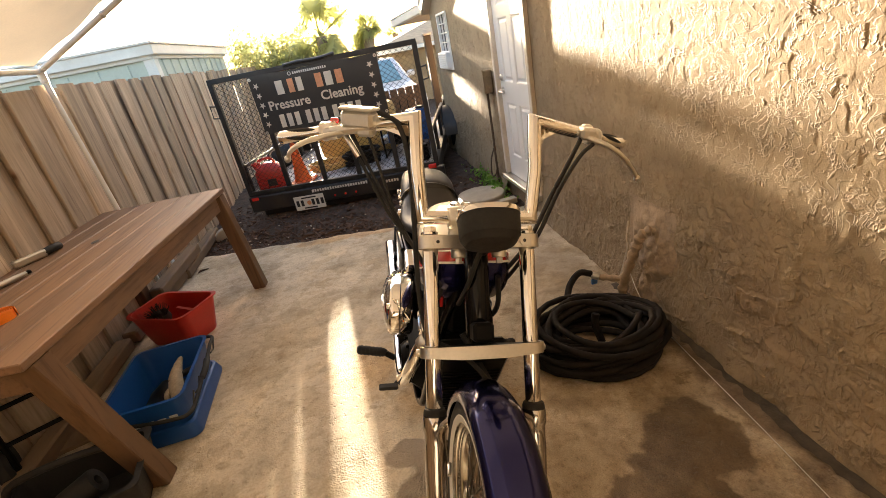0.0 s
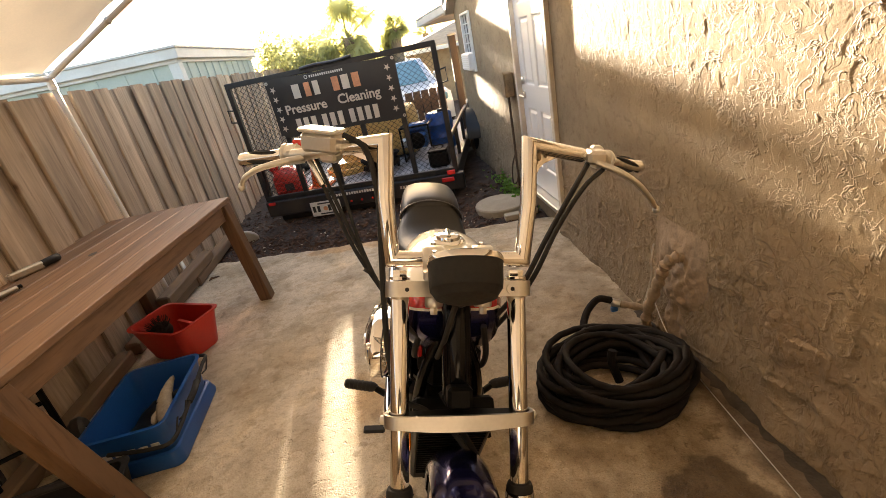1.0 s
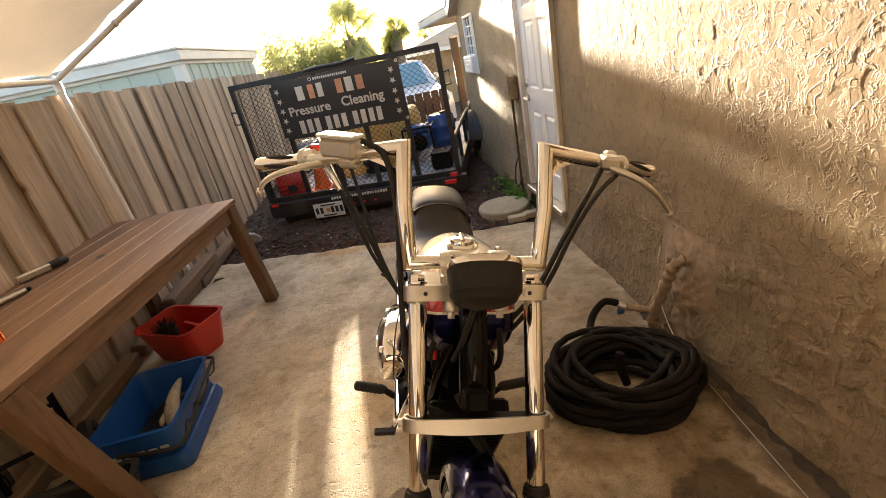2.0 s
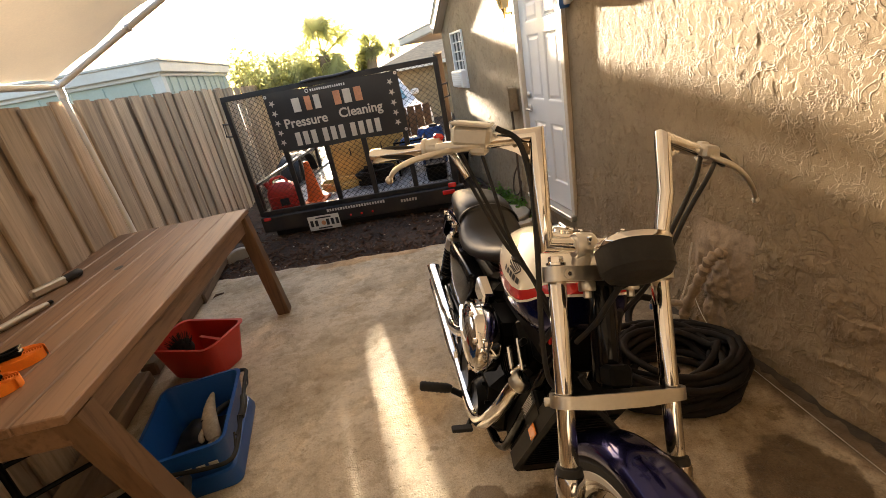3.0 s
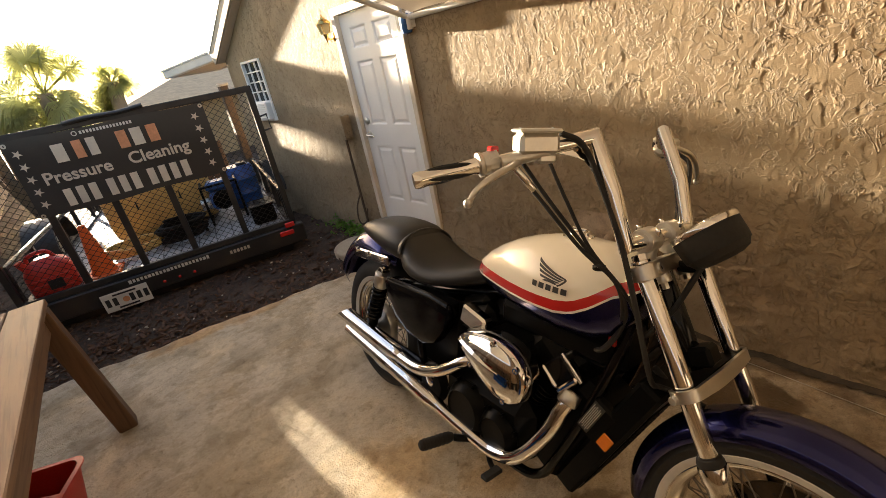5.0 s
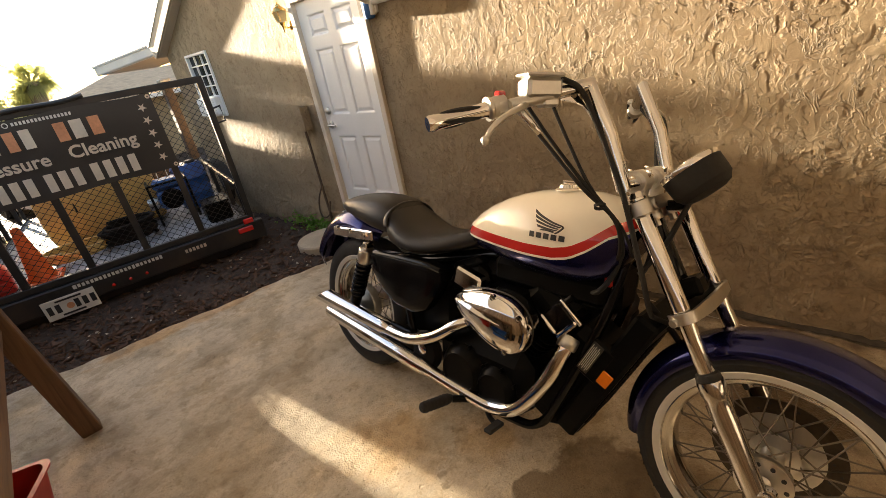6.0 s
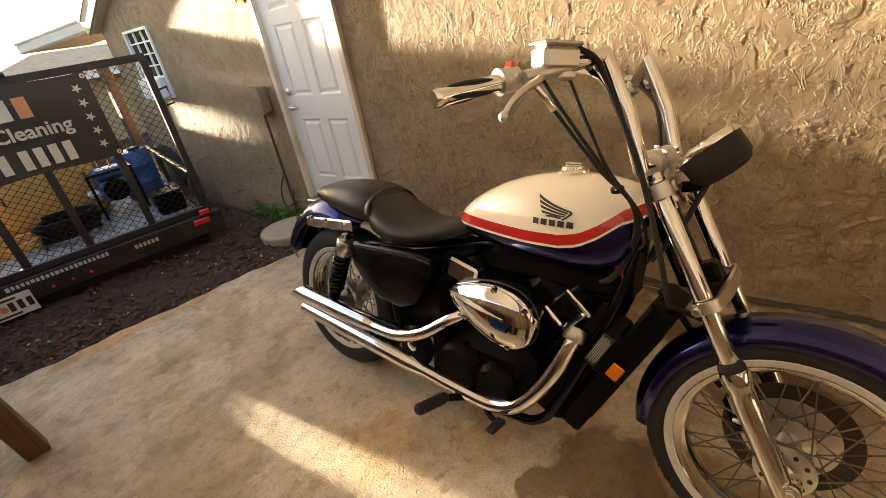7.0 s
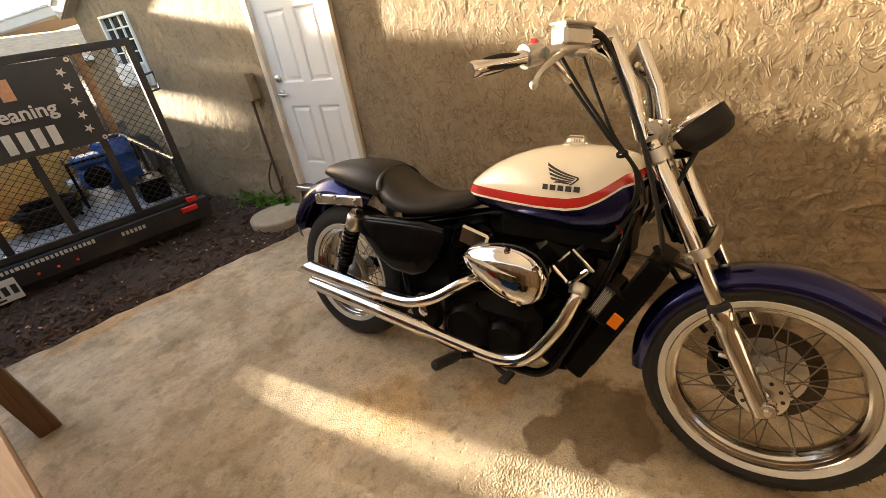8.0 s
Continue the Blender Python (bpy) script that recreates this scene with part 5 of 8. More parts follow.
_e = thing("wood_pallet", pose(0.60, 6.3, -0.03, 0, 0, 6), "dark wooden panel standing behind the trailer", "panel")
for k in range(5):
    part("slat", Geo().box((-0.25 + 0.125 * k, 0, 0.45), (0.11, 0.02, 0.9), 0.003), M_LEGWOOD, _e)
for z in (0.15, 0.75):
    part("batten", Geo().box((0, 0.025, z), (0.62, 0.025, 0.08), 0.003), M_LEGWOOD, _e)

SHC = Vector((-2.42, 5.65, 0))
_e = thing("garden_shed", Matrix.Translation(SHC) @ Matrix.Rotation(radians(-2), 4, "Z"), "pale green sided shed with white trim behind the fence", "shed")
part("shed_wall", Geo().box((-1.6, 1.6, 0.87), (3.2, 3.2, 2.04)), M_SHED, _e, smooth=False)
for k in range(1, 9):
    part("batten", Geo().box((-3.2 + k * 0.36, -0.008, 0.85), (0.025, 0.02, 1.96), 0.003), M_SHED, _e)
for k in range(0, 10):
    part("batten", Geo().box((0.008, 0.28 + k * 0.29, 0.87), (0.02, 0.025, 2.0), 0.003), M_SHED, _e)
part("corner_trim", Geo().box((-0.04, 0.04, 0.86), (0.13, 0.13, 2.0), 0.006), M_SHEDTRIM, _e)
part("fascia", Geo().box((-1.6, 1.6, 1.955), (3.36, 3.38, 0.12), 0.008), M_SHEDTRIM, _e)
part("shed_roof", Geo().box((-1.6, 1.6, 2.03), (3.40, 3.42, 0.03), 0.006), M_GUTTER, _e)
part("fascia_trim", Geo().box((-1.6, 1.6, 1.875), (3.26, 3.28, 0.05), 0.006), M_SHEDTRIM, _e)
for k in range(6):
    part("vent_louvre", Geo().box((-1.62, -0.02, 1.60 + 0.022 * k), (0.34, 0.02, 0.012), 0.002, ), M_SHEDTRIM, _e)
_e = thing("vent_cap", pose(-2.30, 5.05, 1.5), "small rusty roof vent cap showing above the fence", "vent")
part("stem", Geo().cyl((0, 0, -1.6), (0, 0, 0.09), 0.035, 12), M_TIMBER, _e)
part("hood", Geo().lathe([(0.001, 0.06), (0.075, 0.06), (0.075, 0.10), (0.05, 0.135), (0.001, 0.145)], 16), M_TIMBER, _e)

_e = thing("neighbour_house", pose(3.6, 13.5, 0), "tan neighbouring house with a shingled hip roof", "house")
part("house_wall", Geo().box((0.1, 1.2, 0.62), (5.4, 5.0, 1.5)), M_STUCCO, _e, smooth=False)
part("house_roof", Geo().add([(-3.1, -1.7, 1.42), (3.1, -1.7, 1.42), (3.1, 4.2, 1.42), (-3.1, 4.2, 1.42), (-0.8, 1.2, 2.05), (1.6, 1.2, 2.05)], [(0, 1, 5, 4), (1, 2, 5), (2, 3, 4, 5), (3, 0, 4), (3, 2, 1, 0)]), M_ROOF, _e, smooth=False)
part("house_fascia", Geo().box((0, 1.25, 1.37), (6.22, 5.92, 0.09)), M_GUTTER, _e)


def fan_palm(name, base, height, spread, fronds, seed, label, blades=24, wide=0.06, droop=-25):
    rng = random.Random(seed)
    e = thing(name, Matrix.Translation(base), label, "palm tree")
    lean = Vector((rng.uniform(-0.1, 0.1), rng.uniform(-0.1, 0.1), 0))
    rings = [(0.16 - 0.05 * k / 10 + 0.012 * (k % 2), Vector((0, 0, height * k / 10)) + lean * (k / 10) ** 2) for k in range(11)]
    part("trunk", Geo().tube([p for _, p in rings], [r for r, _ in rings], 12), M_TRUNK, e)
    g = Geo()
    top = Vector((0, 0, height)) + lean
    for k in range(fronds):
        az = k * 2.4 + rng.uniform(-0.3, 0.3)
        el = radians(rng.uniform(droop, 80))
        d = Vector((math.cos(az) * math.cos(el), math.sin(az) * math.cos(el), math.sin(el)))
        L = spread * rng.uniform(0.32, 0.55)
        hub = top + d * L
        g.tube([top, top + d * L * 0.5, hub], 0.013, 5)
        side = d.cross(Vector((0, 0, 1)))
        side = side.normalized() if side.length > 0.05 else Vector((1, 0, 0))
        nrm = side.cross(d).normalized()
        twist = rng.uniform(-1.3, 1.3)
        side, nrm = side * math.cos(twist) + nrm * math.sin(twist), nrm * math.cos(twist) - side * math.sin(twist)
        R = spread * rng.uniform(0.42, 0.6)
        for j in range(blades):
            w = radians(-125 + 250 * j / (blades - 1)) + rng.uniform(-0.04, 0.04)
            bd = (d * math.cos(w) + side * math.sin(w)).normalized()
            q = bd.cross(nrm).normalized()
            ln = R * (0.72 + 0.28 * math.cos(w * 0.7)) * rng.uniform(0.85, 1.05)
            wd = R * wide
            p1, p2 = hub + bd * ln * 0.55 + nrm * 0.02, hub + bd * ln + Vector((0, 0, -0.38 * ln * rng.uniform(0.5, 1.3)))
            g.add([hub, p1 + q * wd, p2, p1 - q * wd, p1 + nrm * wd * 0.4], [(0, 1, 4), (1, 2, 4), (2, 3, 4), (3, 0, 4)])
    part("crown", g, M_LEAF, e, smooth=False)
    return e


fan_palm("fan_palm", (-0.45, 10.0, -0.05), 1.98, 1.16, 20, 3, "backlit fan palm with spreading green fronds beyond the trailer", 34, 0.030, -38)
# Second crown is made up; it shapes the shadow edge on the house wall.
fan_palm("fan_palm", (0.46, 10.2, -0.05), 1.98, 0.42, 32, 6, "young backlit fan palm added beyond the trailer to shade the wall, fronds dense and drooping", 26, 0.045, -40)
fan_palm("fan_palm", (2.05, 19.0, -0.05), 2.0, 0.7, 18, 5, "small distant fan palm above the roofs", 14)


def shrub(base, low, size, seed, n, label, leaf=0.05):
    """A ragged bush: forked stems and leafy twigs, the crown between low and low + size.z."""
    rng = random.Random(seed)
    e = thing("bush", Matrix.Translation(base), label, "bush")
    tw, lf = Geo(), Geo()
    for k in range(44):
        az, r = rng.uniform(0, 6.283), rng.uniform(0.1, 1.0) ** 0.5
        h = rng.uniform(0.0, 1.0)
        wide = (1 - abs(2 * h - 0.8) ** 2.2 * 0.55) * rng.uniform(0.75, 1.12)
        tip = Vector((math.cos(az) * r * size[0] * wide, math.sin(az) * r * size[1] * wide, low + size[2] * h * rng.uniform(0.85, 1.08)))
        mid = Vector((tip.x * 0.45, tip.y * 0.45, tip.z * 0.55))
        tw.tube([(0, 0, 0), mid * 0.6, mid, tip], [0.022, 0.015, 0.010, 0.003], 5)
        for j in range(n // 44):
            t = rng.uniform(0.30, 1.12)
            s = 0.05 + 0.10 * size[0]
            c = mid.lerp(tip, t) + Vector((rng.gauss(0, s), rng.gauss(0, s), rng.gauss(0, s * 0.6)))
            if c.z < low * 0.9:
                continue
            a = Vector((rng.gauss(0, 1), rng.gauss(0, 1), rng.gauss(0, 1) - 0.3)).normalized()
            b = a.cross(Vector((rng.gauss(0, 1), rng.gauss(0, 1), rng.gauss(0, 1)))).normalized()
            s = leaf * rng.uniform(0.7, 1.4)
            lf.add([c - a * s, c + b * s * 0.5, c + a * s, c - b * s * 0.5], [(0, 1, 2, 3)])
    part("stem", tw, M_TRUNK, e)
    part("crown", lf, M_LEAF, e, smooth=False)


shrub((-1.40, 10.2, -0.05), 1.62, (0.80, 0.6, 0.52), 7, 3600, "tall ragged green bush behind the trailer, lit from behind")
shrub((-0.48, 10.5, -0.05), 1.35, (0.62, 0.5, 0.62), 8, 4000, "tall ragged green bush beside the palm, lit from behind")
# Dense bush added to keep low sun off the lower house wall.
shrub((0.32, 10.5, -0.05), 0.2, (0.25, 0.4, 1.64), 9, 8000, "green bush added below the palm to shade the wall, lit from behind")
shrub((-2.25, 11.0, -0.05), 1.75, (0.75, 0.6, 0.75), 10, 1700, "airy pale green tree crown behind the shed, lit from behind", 0.055)

# ---- motorcycle: x to its left side, y to its tail, z up along its lean ----
_lean, _yaw = radians(13.0), 0.05
_up = Vector((math.sin(_lean), 0, math.cos(_lean)))
_fy = Vector((_yaw, 1, 0)).normalized()
_lat = _fy.cross(_up).normalized()
_up = _lat.cross(_fy)
BM = Matrix(((_lat.x, _fy.x, _up.x, -0.112), (_lat.y, _fy.y, _up.y, 0), (_lat.z, _fy.z, _up.z, 0.0), (0, 0, 0, 1)))
moto = thing("motorcycle", BM, "blue, cream and red motorcycle with tall chrome handlebar on side stand", "motorcycle")

FT, FA = Vector((0, 0.033, 0.962)), Vector((0, -0.464, -0.886))
FN = Vector((0, -0.886, 0.464))
FR = Matrix(((1, 0, 0, 0), (0, FN.y, FA.y, FT.y), (0, FN.z, FA.z, FT.z), (0, 0, 0, 1)))  # x across, y forward of the fork, z down the fork
S = lambda x, f, s: FT + Vector((x, 0, 0)) + FN * f + FA * s
HW = 0.130
AXLE, AXLE_R = Vector((0, -0.305, 0.325)), Vector((0, 1.33, 0.325))


def wheel(name, c, R, wd, rim_r, label, disc_side, drum):
    e = part(name, Geo().lathe([(rim_r + 0.012, -wd * 0.36), (rim_r + 0.03, -wd * 0.46), (rim_r + 0.055, -wd * 0.5), (R - 0.035, -wd * 0.485), (R - 0.015, -wd * 0.40), (R - 0.004, -wd * 0.24), (R, -wd * 0.06),
                                (R, wd * 0.06), (R - 0.004, wd * 0.24), (R - 0.015, wd * 0.40), (R - 0.035, wd * 0.485), (rim_r + 0.055, wd * 0.5), (rim_r + 0.03, wd * 0.46), (rim_r + 0.012, wd * 0.36)], 72, closed=True), M_RUBBER, moto, label)
    e.matrix_basis = frame_z(c, (1, 0, 0))
    g = Geo()
    for k in range(60):
        w = 2 * math.pi * k / 60
        for s in (-1, 1):
            g.box((0, 0, 0), (0.0035, 0.004, wd * 0.30), 0, Matrix.Rotation(w + s * 0.02, 4, "Z") @ Matrix.Translation((R - 0.0085, 0, s * wd * 0.2)) @ Matrix.Rotation(s * 0.5, 4, "X"))
    part("tread_blocks", g, M_RUBBER, e, smooth=False)
    for s in (-1, 1):
        part("whitewall", ring_band(rim_r, wd, s), M_WHITEWALL, e)
    half = [(rim_r + 0.014, 0.43), (rim_r + 0.020, 0.42), (rim_r + 0.021, 0.385), (rim_r + 0.010, 0.365), (rim_r + 0.004, 0.34), (rim_r + 0.006, 0.31), (rim_r - 0.003, 0.285), (rim_r - 0.001, 0.25), (rim_r - 0.009, 0.20), (rim_r - 0.013, 0.10), (rim_r - 0.015, 0.0)]
    part("rim", Geo().lathe([(r, -z * wd) for r, z in half] + [(r, z * wd) for r, z in reversed(half[:-1])] + [(rim_r + 0.012, wd * 0.2), (rim_r + 0.012, -wd * 0.2)], 72, closed=True), M_RIM, e, "chrome rim", angle=20)
    hb = 0.045
    part("hub", Geo().lathe([(0.001, -0.075), (0.02, -0.075), (0.022, -0.06), (hb + 0.012, -0.055), (hb + 0.012, -0.048), (0.03, -0.04), (0.028, 0.04), (hb + 0.012, 0.048), (hb + 0.012, 0.055), (0.022, 0.06), (0.02, 0.075), (0.001, 0.075)], 36), M_ALU, e)
    sp = []
    for s in (-1, 1):
        for tw in (-1, 1):
            a = Vector((hb + 0.008, 0, s * 0.052))
            w = tw * radians(48)
            b = Vector((math.cos(w) * (rim_r - 0.012), math.sin(w) * (rim_r - 0.012), s * wd * 0.06))
            g = Geo().tube([a, a.lerp(b, 0.95)], 0.0021, 6)
            g.tube([a.lerp(b, 0.94), b], 0.003, 6)
            sp.append(g.mesh("spoke", M_SPOKE))
    for k in range(40):
        o = part("spoke", sp[k % 4], None, e)
        o.matrix_basis = Matrix.Rotation(2 * math.pi * (k + 0.3 * (k % 4)) / 40, 4, "Z")
    if drum:
        part("drum", Geo().lathe([(0.001, -0.085), (0.03, -0.085), (0.05, -0.075), (0.095, -0.07), (0.10, -0.062), (0.10, -0.03), (0.06, -0.02)], 40), M_ALU, e)
    else:
        # brake disc with dark dots for its holes, on the far side
        g = Geo()
        n = 72
        r0, r1 = 0.105, 0.148
        g.lathe([(r0, 0.066), (r1, 0.066), (r1, 0.071), (r0, 0.071)], n, closed=True)
        part("brake_disc", g, M_DISC, e, "dark drilled brake disc")
        # Ink-dark discs stand in for the shade inside the drilled holes.
        for k in range(28):
            w = 2 * math.pi * k / 28
            r = 0.119 if k % 2 else 0.134
            part("disc_hole_dot", Geo().lathe([(0.001, 0.0655), (0.0036, 0.0655), (0.0036, 0.0715), (0.001, 0.0715)], 8, pose(r * math.cos(w), r * math.sin(w), 0)), M_INK, e)
        part("disc_carrier", Geo().lathe([(0.03, 0.062), (0.075, 0.062), (0.107, 0.066), (0.107, 0.070), (0.075, 0.068), (0.03, 0.07)], 40, closed=True), M_ALU, e)
        fl = Geo().lathe([(0.022, -0.082), (0.05, -0.084), (0.062, -0.080), (0.062, -0.074), (0.05, -0.072), (0.022, -0.07)], 36, closed=True)
        part("hub_flange", fl, M_ALU, e)
        # Flange holes are ink dots too, their shade put into the colour.
        for k in range(10):
            w = 2 * math.pi * k / 10
            part("flange_hole_dot", Geo().lathe([(0.001, -0.0855), (0.0055, -0.0855), (0.0055, -0.08), (0.001, -0.08)], 8, pose(0.048 * math.cos(w), 0.048 * math.sin(w), 0)), M_INK, e)
        part("rotor_sensor", Geo().lathe([(0.001, -0.09), (0.012, -0.09), (0.018, -0.082), (0.001, -0.08)], 16), M_ALU, e)
    return e


def ring_band(rim_r, wd, s):
    """The white band on one side of a tyre."""
    g = Geo()
    prof = [(rim_r + 0.0165, s * (wd * 0.42 + 0.001)), (rim_r + 0.024, s * (wd * 0.443 + 0.0015)), (rim_r + 0.030, s * (wd * 0.46 + 0.0018)), (rim_r + 0.034, s * (wd * 0.467 + 0.0018)), (rim_r + 0.036, s * (wd * 0.469))]
    n = 72
    vs, fs = [], []
    for r, z in prof:
        vs += [(r * math.cos(2 * math.pi * j / n), r * math.sin(2 * math.pi * j / n), z) for j in range(n)]
    for i in range(len(prof) - 1):
        fs += [(i * n + j, i * n + (j + 1) % n, (i + 1) * n + (j + 1) % n, (i + 1) * n + j) for j in range(n)]
    return g.add(vs, fs)


wheel("front_wheel", AXLE, 0.325, 0.120, 0.231, "spoked front wheel with whitewall tyre", 1, False)
wheel("rear_wheel", AXLE_R, 0.325, 0.15, 0.205, "spoked rear wheel with whitewall tyre", 1, True)


def mudguard(c, R, a0, a1, hw, drop, n=36, lift=None):
    """A curved guard round a wheel: a rounded channel with a rolled lip. Angles from the tail side over the top to the front."""
    rows = []
    prof = []
    for k in range(15):
        t = -1 + 2 * k / 14
        prof.append((hw * math.copysign(min(1, abs(t) * 1.18) if abs(t) < 0.86 else 1.0, t), -drop * max(0, (abs(t) - 0.15) / 0.85) ** 2.2))
    for i in range(n + 1):
        u = i / n
        w = a0 + (a1 - a0) * u
        taper = min(1, 0.55 + 3.2 * min(u, 1 - u)) if min(u, 1 - u) < 0.14 else 1
        d = Vector((0, math.cos(w), math.sin(w)))
        Rr = R + (lift(u) if lift else 0)
        outer = [c + d * (Rr + h * (0.6 + 0.4 * taper)) + Vector((x * taper, 0, 0)) for x, h in prof]
        inner = [c + d * (Rr + h * (0.6 + 0.4 * taper) - 0.004) + Vector((x * taper * 0.96, 0, 0)) for x, h in reversed(prof)]
        rows.append(outer + inner)
    return Geo().loft(rows)


part("front_fender", mudguard(AXLE, 0.356, radians(-10), radians(142), 0.066, 0.052), M_BLUEPAINT, moto, "glossy dark blue front fender", angle=50)
part("rear_fender", mudguard(AXLE_R, 0.425, radians(20), radians(112), 0.096, 0.085, lift=lambda u: 0.035 * math.sin(math.pi * u)), M_BLUEPAINT, moto, "glossy dark blue rear fender", angle=50)

# fork
for sx in (-1, 1):
    x = sx * HW
    part("fork_tube", Geo().cyl(S(x, 0, -0.012), S(x, 0, 0.52), 0.0205, 28), M_CHROME, moto, "chrome fork tube")
    m = FR @ pose(x, 0, 0)
    lo = part("fork_lower", Geo().lathe([(0.022, 0.440), (0.030, 0.442), (0.0315, 0.448), (0.0315, 0.475), (0.0285, 0.485), (0.0275, 0.51), (0.0285, 0.54), (0.027, 0.62), (0.026, 0.70), (0.024, 0.745), (0.016, 0.752), (0.001, 0.753)], 28, m), M_POLISH, moto, "polished fork leg")
    part("dust_seal", Geo().lathe([(0.021, 0.424), (0.026, 0.426), (0.029, 0.434), (0.029, 0.441), (0.021, 0.442)], 24, m, closed=True), M_RUBBER, lo)
    part("axle_boss", Geo().cyl(S(x - 0.022 * sx, 0.018, 0.728), S(x + 0.024 * sx, 0.018, 0.728), 0.021, 18), M_POLISH, lo)
    part("pinch_bolt", Geo().cyl(S(x + 0.022 * sx, 0.018, 0.728), S(x + 0.034 * sx, 0.018, 0.728), 0.010, 6), M_CHROME, lo)
    part("bracket_lug", Geo().box((x * 0.86, -0.02, 0.53), (0.03, 0.035, 0.05), 0.006, FR), M_POLISH, lo)
    part("fork_cap", Geo().cyl(S(x, 0, -0.036), S(x, 0, -0.012), 0.0175, 6), M_CHROME, moto)
    part("fork_washer", Geo().cyl(S(x, 0, -0.022), S(x, 0, -0.014), 0.023, 20), M_CHROME, moto)
part("axle", Geo().cyl(AXLE + Vector((-0.12, 0, 0)), AXLE + Vector((0.12, 0, 0)), 0.011, 14), M_ALU, moto)
part("brake_caliper", Geo().box((0.078, -0.085, 0.655), (0.05, 0.06, 0.11), 0.014, FR), M_BLACKMETAL, moto)
part("caliper_pin", Geo().cyl(S(-0.095, -0.02, 0.60), S(-0.088, -0.055, 0.585), 0.006, 10), M_ALU, moto)


def clamp_outline(hx, r, back):
    """Outline of a fork clamp seen along the fork: round ends and a waisted back."""
    pts = []
    for k in range(13):
        a = -math.pi / 2 + math.pi * k / 12
        pts.append((hx + r * math.cos(a), r * math.sin(a)))
    pts += [(hx * 0.55, r * 0.72), (0, r * 0.62), (-hx * 0.55, r * 0.72)]
    for k in range(13):
        a = math.pi / 2 + math.pi * k / 12
        pts.append((-hx + r * math.cos(a), r * math.sin(a)))
    pts += [(-hx * 0.6, -r * back), (0, -r * back * 1.5), (hx * 0.6, -r * back)]
    return pts


tc = part("top_clamp", Geo().prism(clamp_outline(HW, 0.032, 1.0), -0.012, 0.022, FR), M_ALU, moto, "cast silver upper fork clamp", angle=40)
for sx in (-1, 1):
    part("pinch_ring", Geo().lathe([(0.005, 0), (0.0125, 0), (0.0125, 0.006), (0.005, 0.006)], 20, frame_z(S(sx * (HW - 0.016), 0.031, 0.006), FN), closed=True), M_ALU, tc)
    # Ink colour on this bolt stands in for the shaded recess of the ring.
    part("pinch_bolt", Geo().cyl(S(sx * (HW - 0.016), 0.022, 0.006), S(sx * (HW - 0.016), 0.035, 0.006), 0.005, 6), M_INK, tc)
    part("bar_mount", Geo().cyl(S(sx * 0.055, -0.005, 0.022), S(sx * 0.055, -0.005, 0.046), 0.020, 18), M_ALU, tc)
    part("mount_nut", Geo().cyl(S(sx * 0.055, -0.005, 0.046), S(sx * 0.055, -0.005, 0.062), 0.009, 6), M_ALU, tc)


def band():
    """The silver brace: a strap that wraps the fork tubes in front."""
    out, inn = [], []
    r = 0.034
    for k in range(11):
        a = radians(-60 + 150 * k / 10)
        out.append((HW + r * math.cos(a), r * math.sin(a)))
        inn.append((HW + (r - 0.009) * math.cos(a), (r - 0.009) * math.sin(a)))
    left_o = [(-x, y) for x, y in reversed(out)]
    left_i = [(-x, y) for x, y in reversed(inn)]
    o = out + [(0.06, r + 0.001), (0.03, r + 0.003), (0, r + 0.003), (-0.03, r + 0.003), (-0.06, r + 0.001)] + left_o
    i = inn + [(0.06, r - 0.008), (0.03, r - 0.007), (0, r - 0.007), (-0.03, r - 0.007), (-0.06, r - 0.008)] + left_i
    rows = []
    for p, q in zip(o, i):
        low = 0.298 + (0.006 if abs(p[0]) < 0.07 else 0.003 if abs(p[0]) < 0.1 else 0)
        rows.append([(*p, 0.271), (*p, low), (*q, low), (*q, 0.271)])
    return Geo().loft(rows, m=FR)


fb = part("fork_brace", band(), M_ALU, moto, "brushed silver fork brace strap", angle=40)
part("lower_clamp", Geo().prism(clamp_outline(HW, 0.026, 1.0), 0.274, 0.294, FR), M_BLACKMETAL, moto, angle=40)
for sx in (-1, 1):
    part("brace_bolt", Geo().cyl(S(sx * (HW + 0.03), -0.012, 0.288), S(sx * (HW + 0.042), -0.014, 0.288), 0.010, 12), M_ALU, fb)
part("steering_stem", Geo().cyl(S(0, -0.035, 0.02), S(0, -0.035, 0.27), 0.027, 20), M_BLACK, moto)
part("stem_bracket", Geo().box((0, -0.005, 0.24), (0.055, 0.06, 0.05), 0.008, FR), M_BLACKMETAL, moto)
part("head_tube", Geo().cyl(S(0, -0.045, 0.03), S(0, -0.045, 0.26), 0.034, 20), M_BLACK, moto)

# handlebar with sharp mitred corners
BB, BT, BE = Vector((0.148, 0.07, 1.012)), Vector((0.163, 0.170, 1.252)), Vector((0.535, 0.350, 1.165))
mir = lambda v, s: Vector((v.x * s, v.y, v.z))
hb_pts = [mir(BE, -1), mir(BT, -1), mir(BB.lerp(BT, 0.5) + Vector((0.004, -0.012, 0)), -1), mir(BB, -1), BB, BB.lerp(BT, 0.5) + Vector((0.004, -0.012, 0)), BT, BE]
bar_ob = part("handlebar", Geo().tube([hb_pts[1].lerp(hb_pts[0], 0.42), *hb_pts[1:7], hb_pts[6].lerp(hb_pts[7], 0.42)], 0.0185, 24), M_CHROME, moto, "tall chrome handlebar with mitred corners", angle=30)
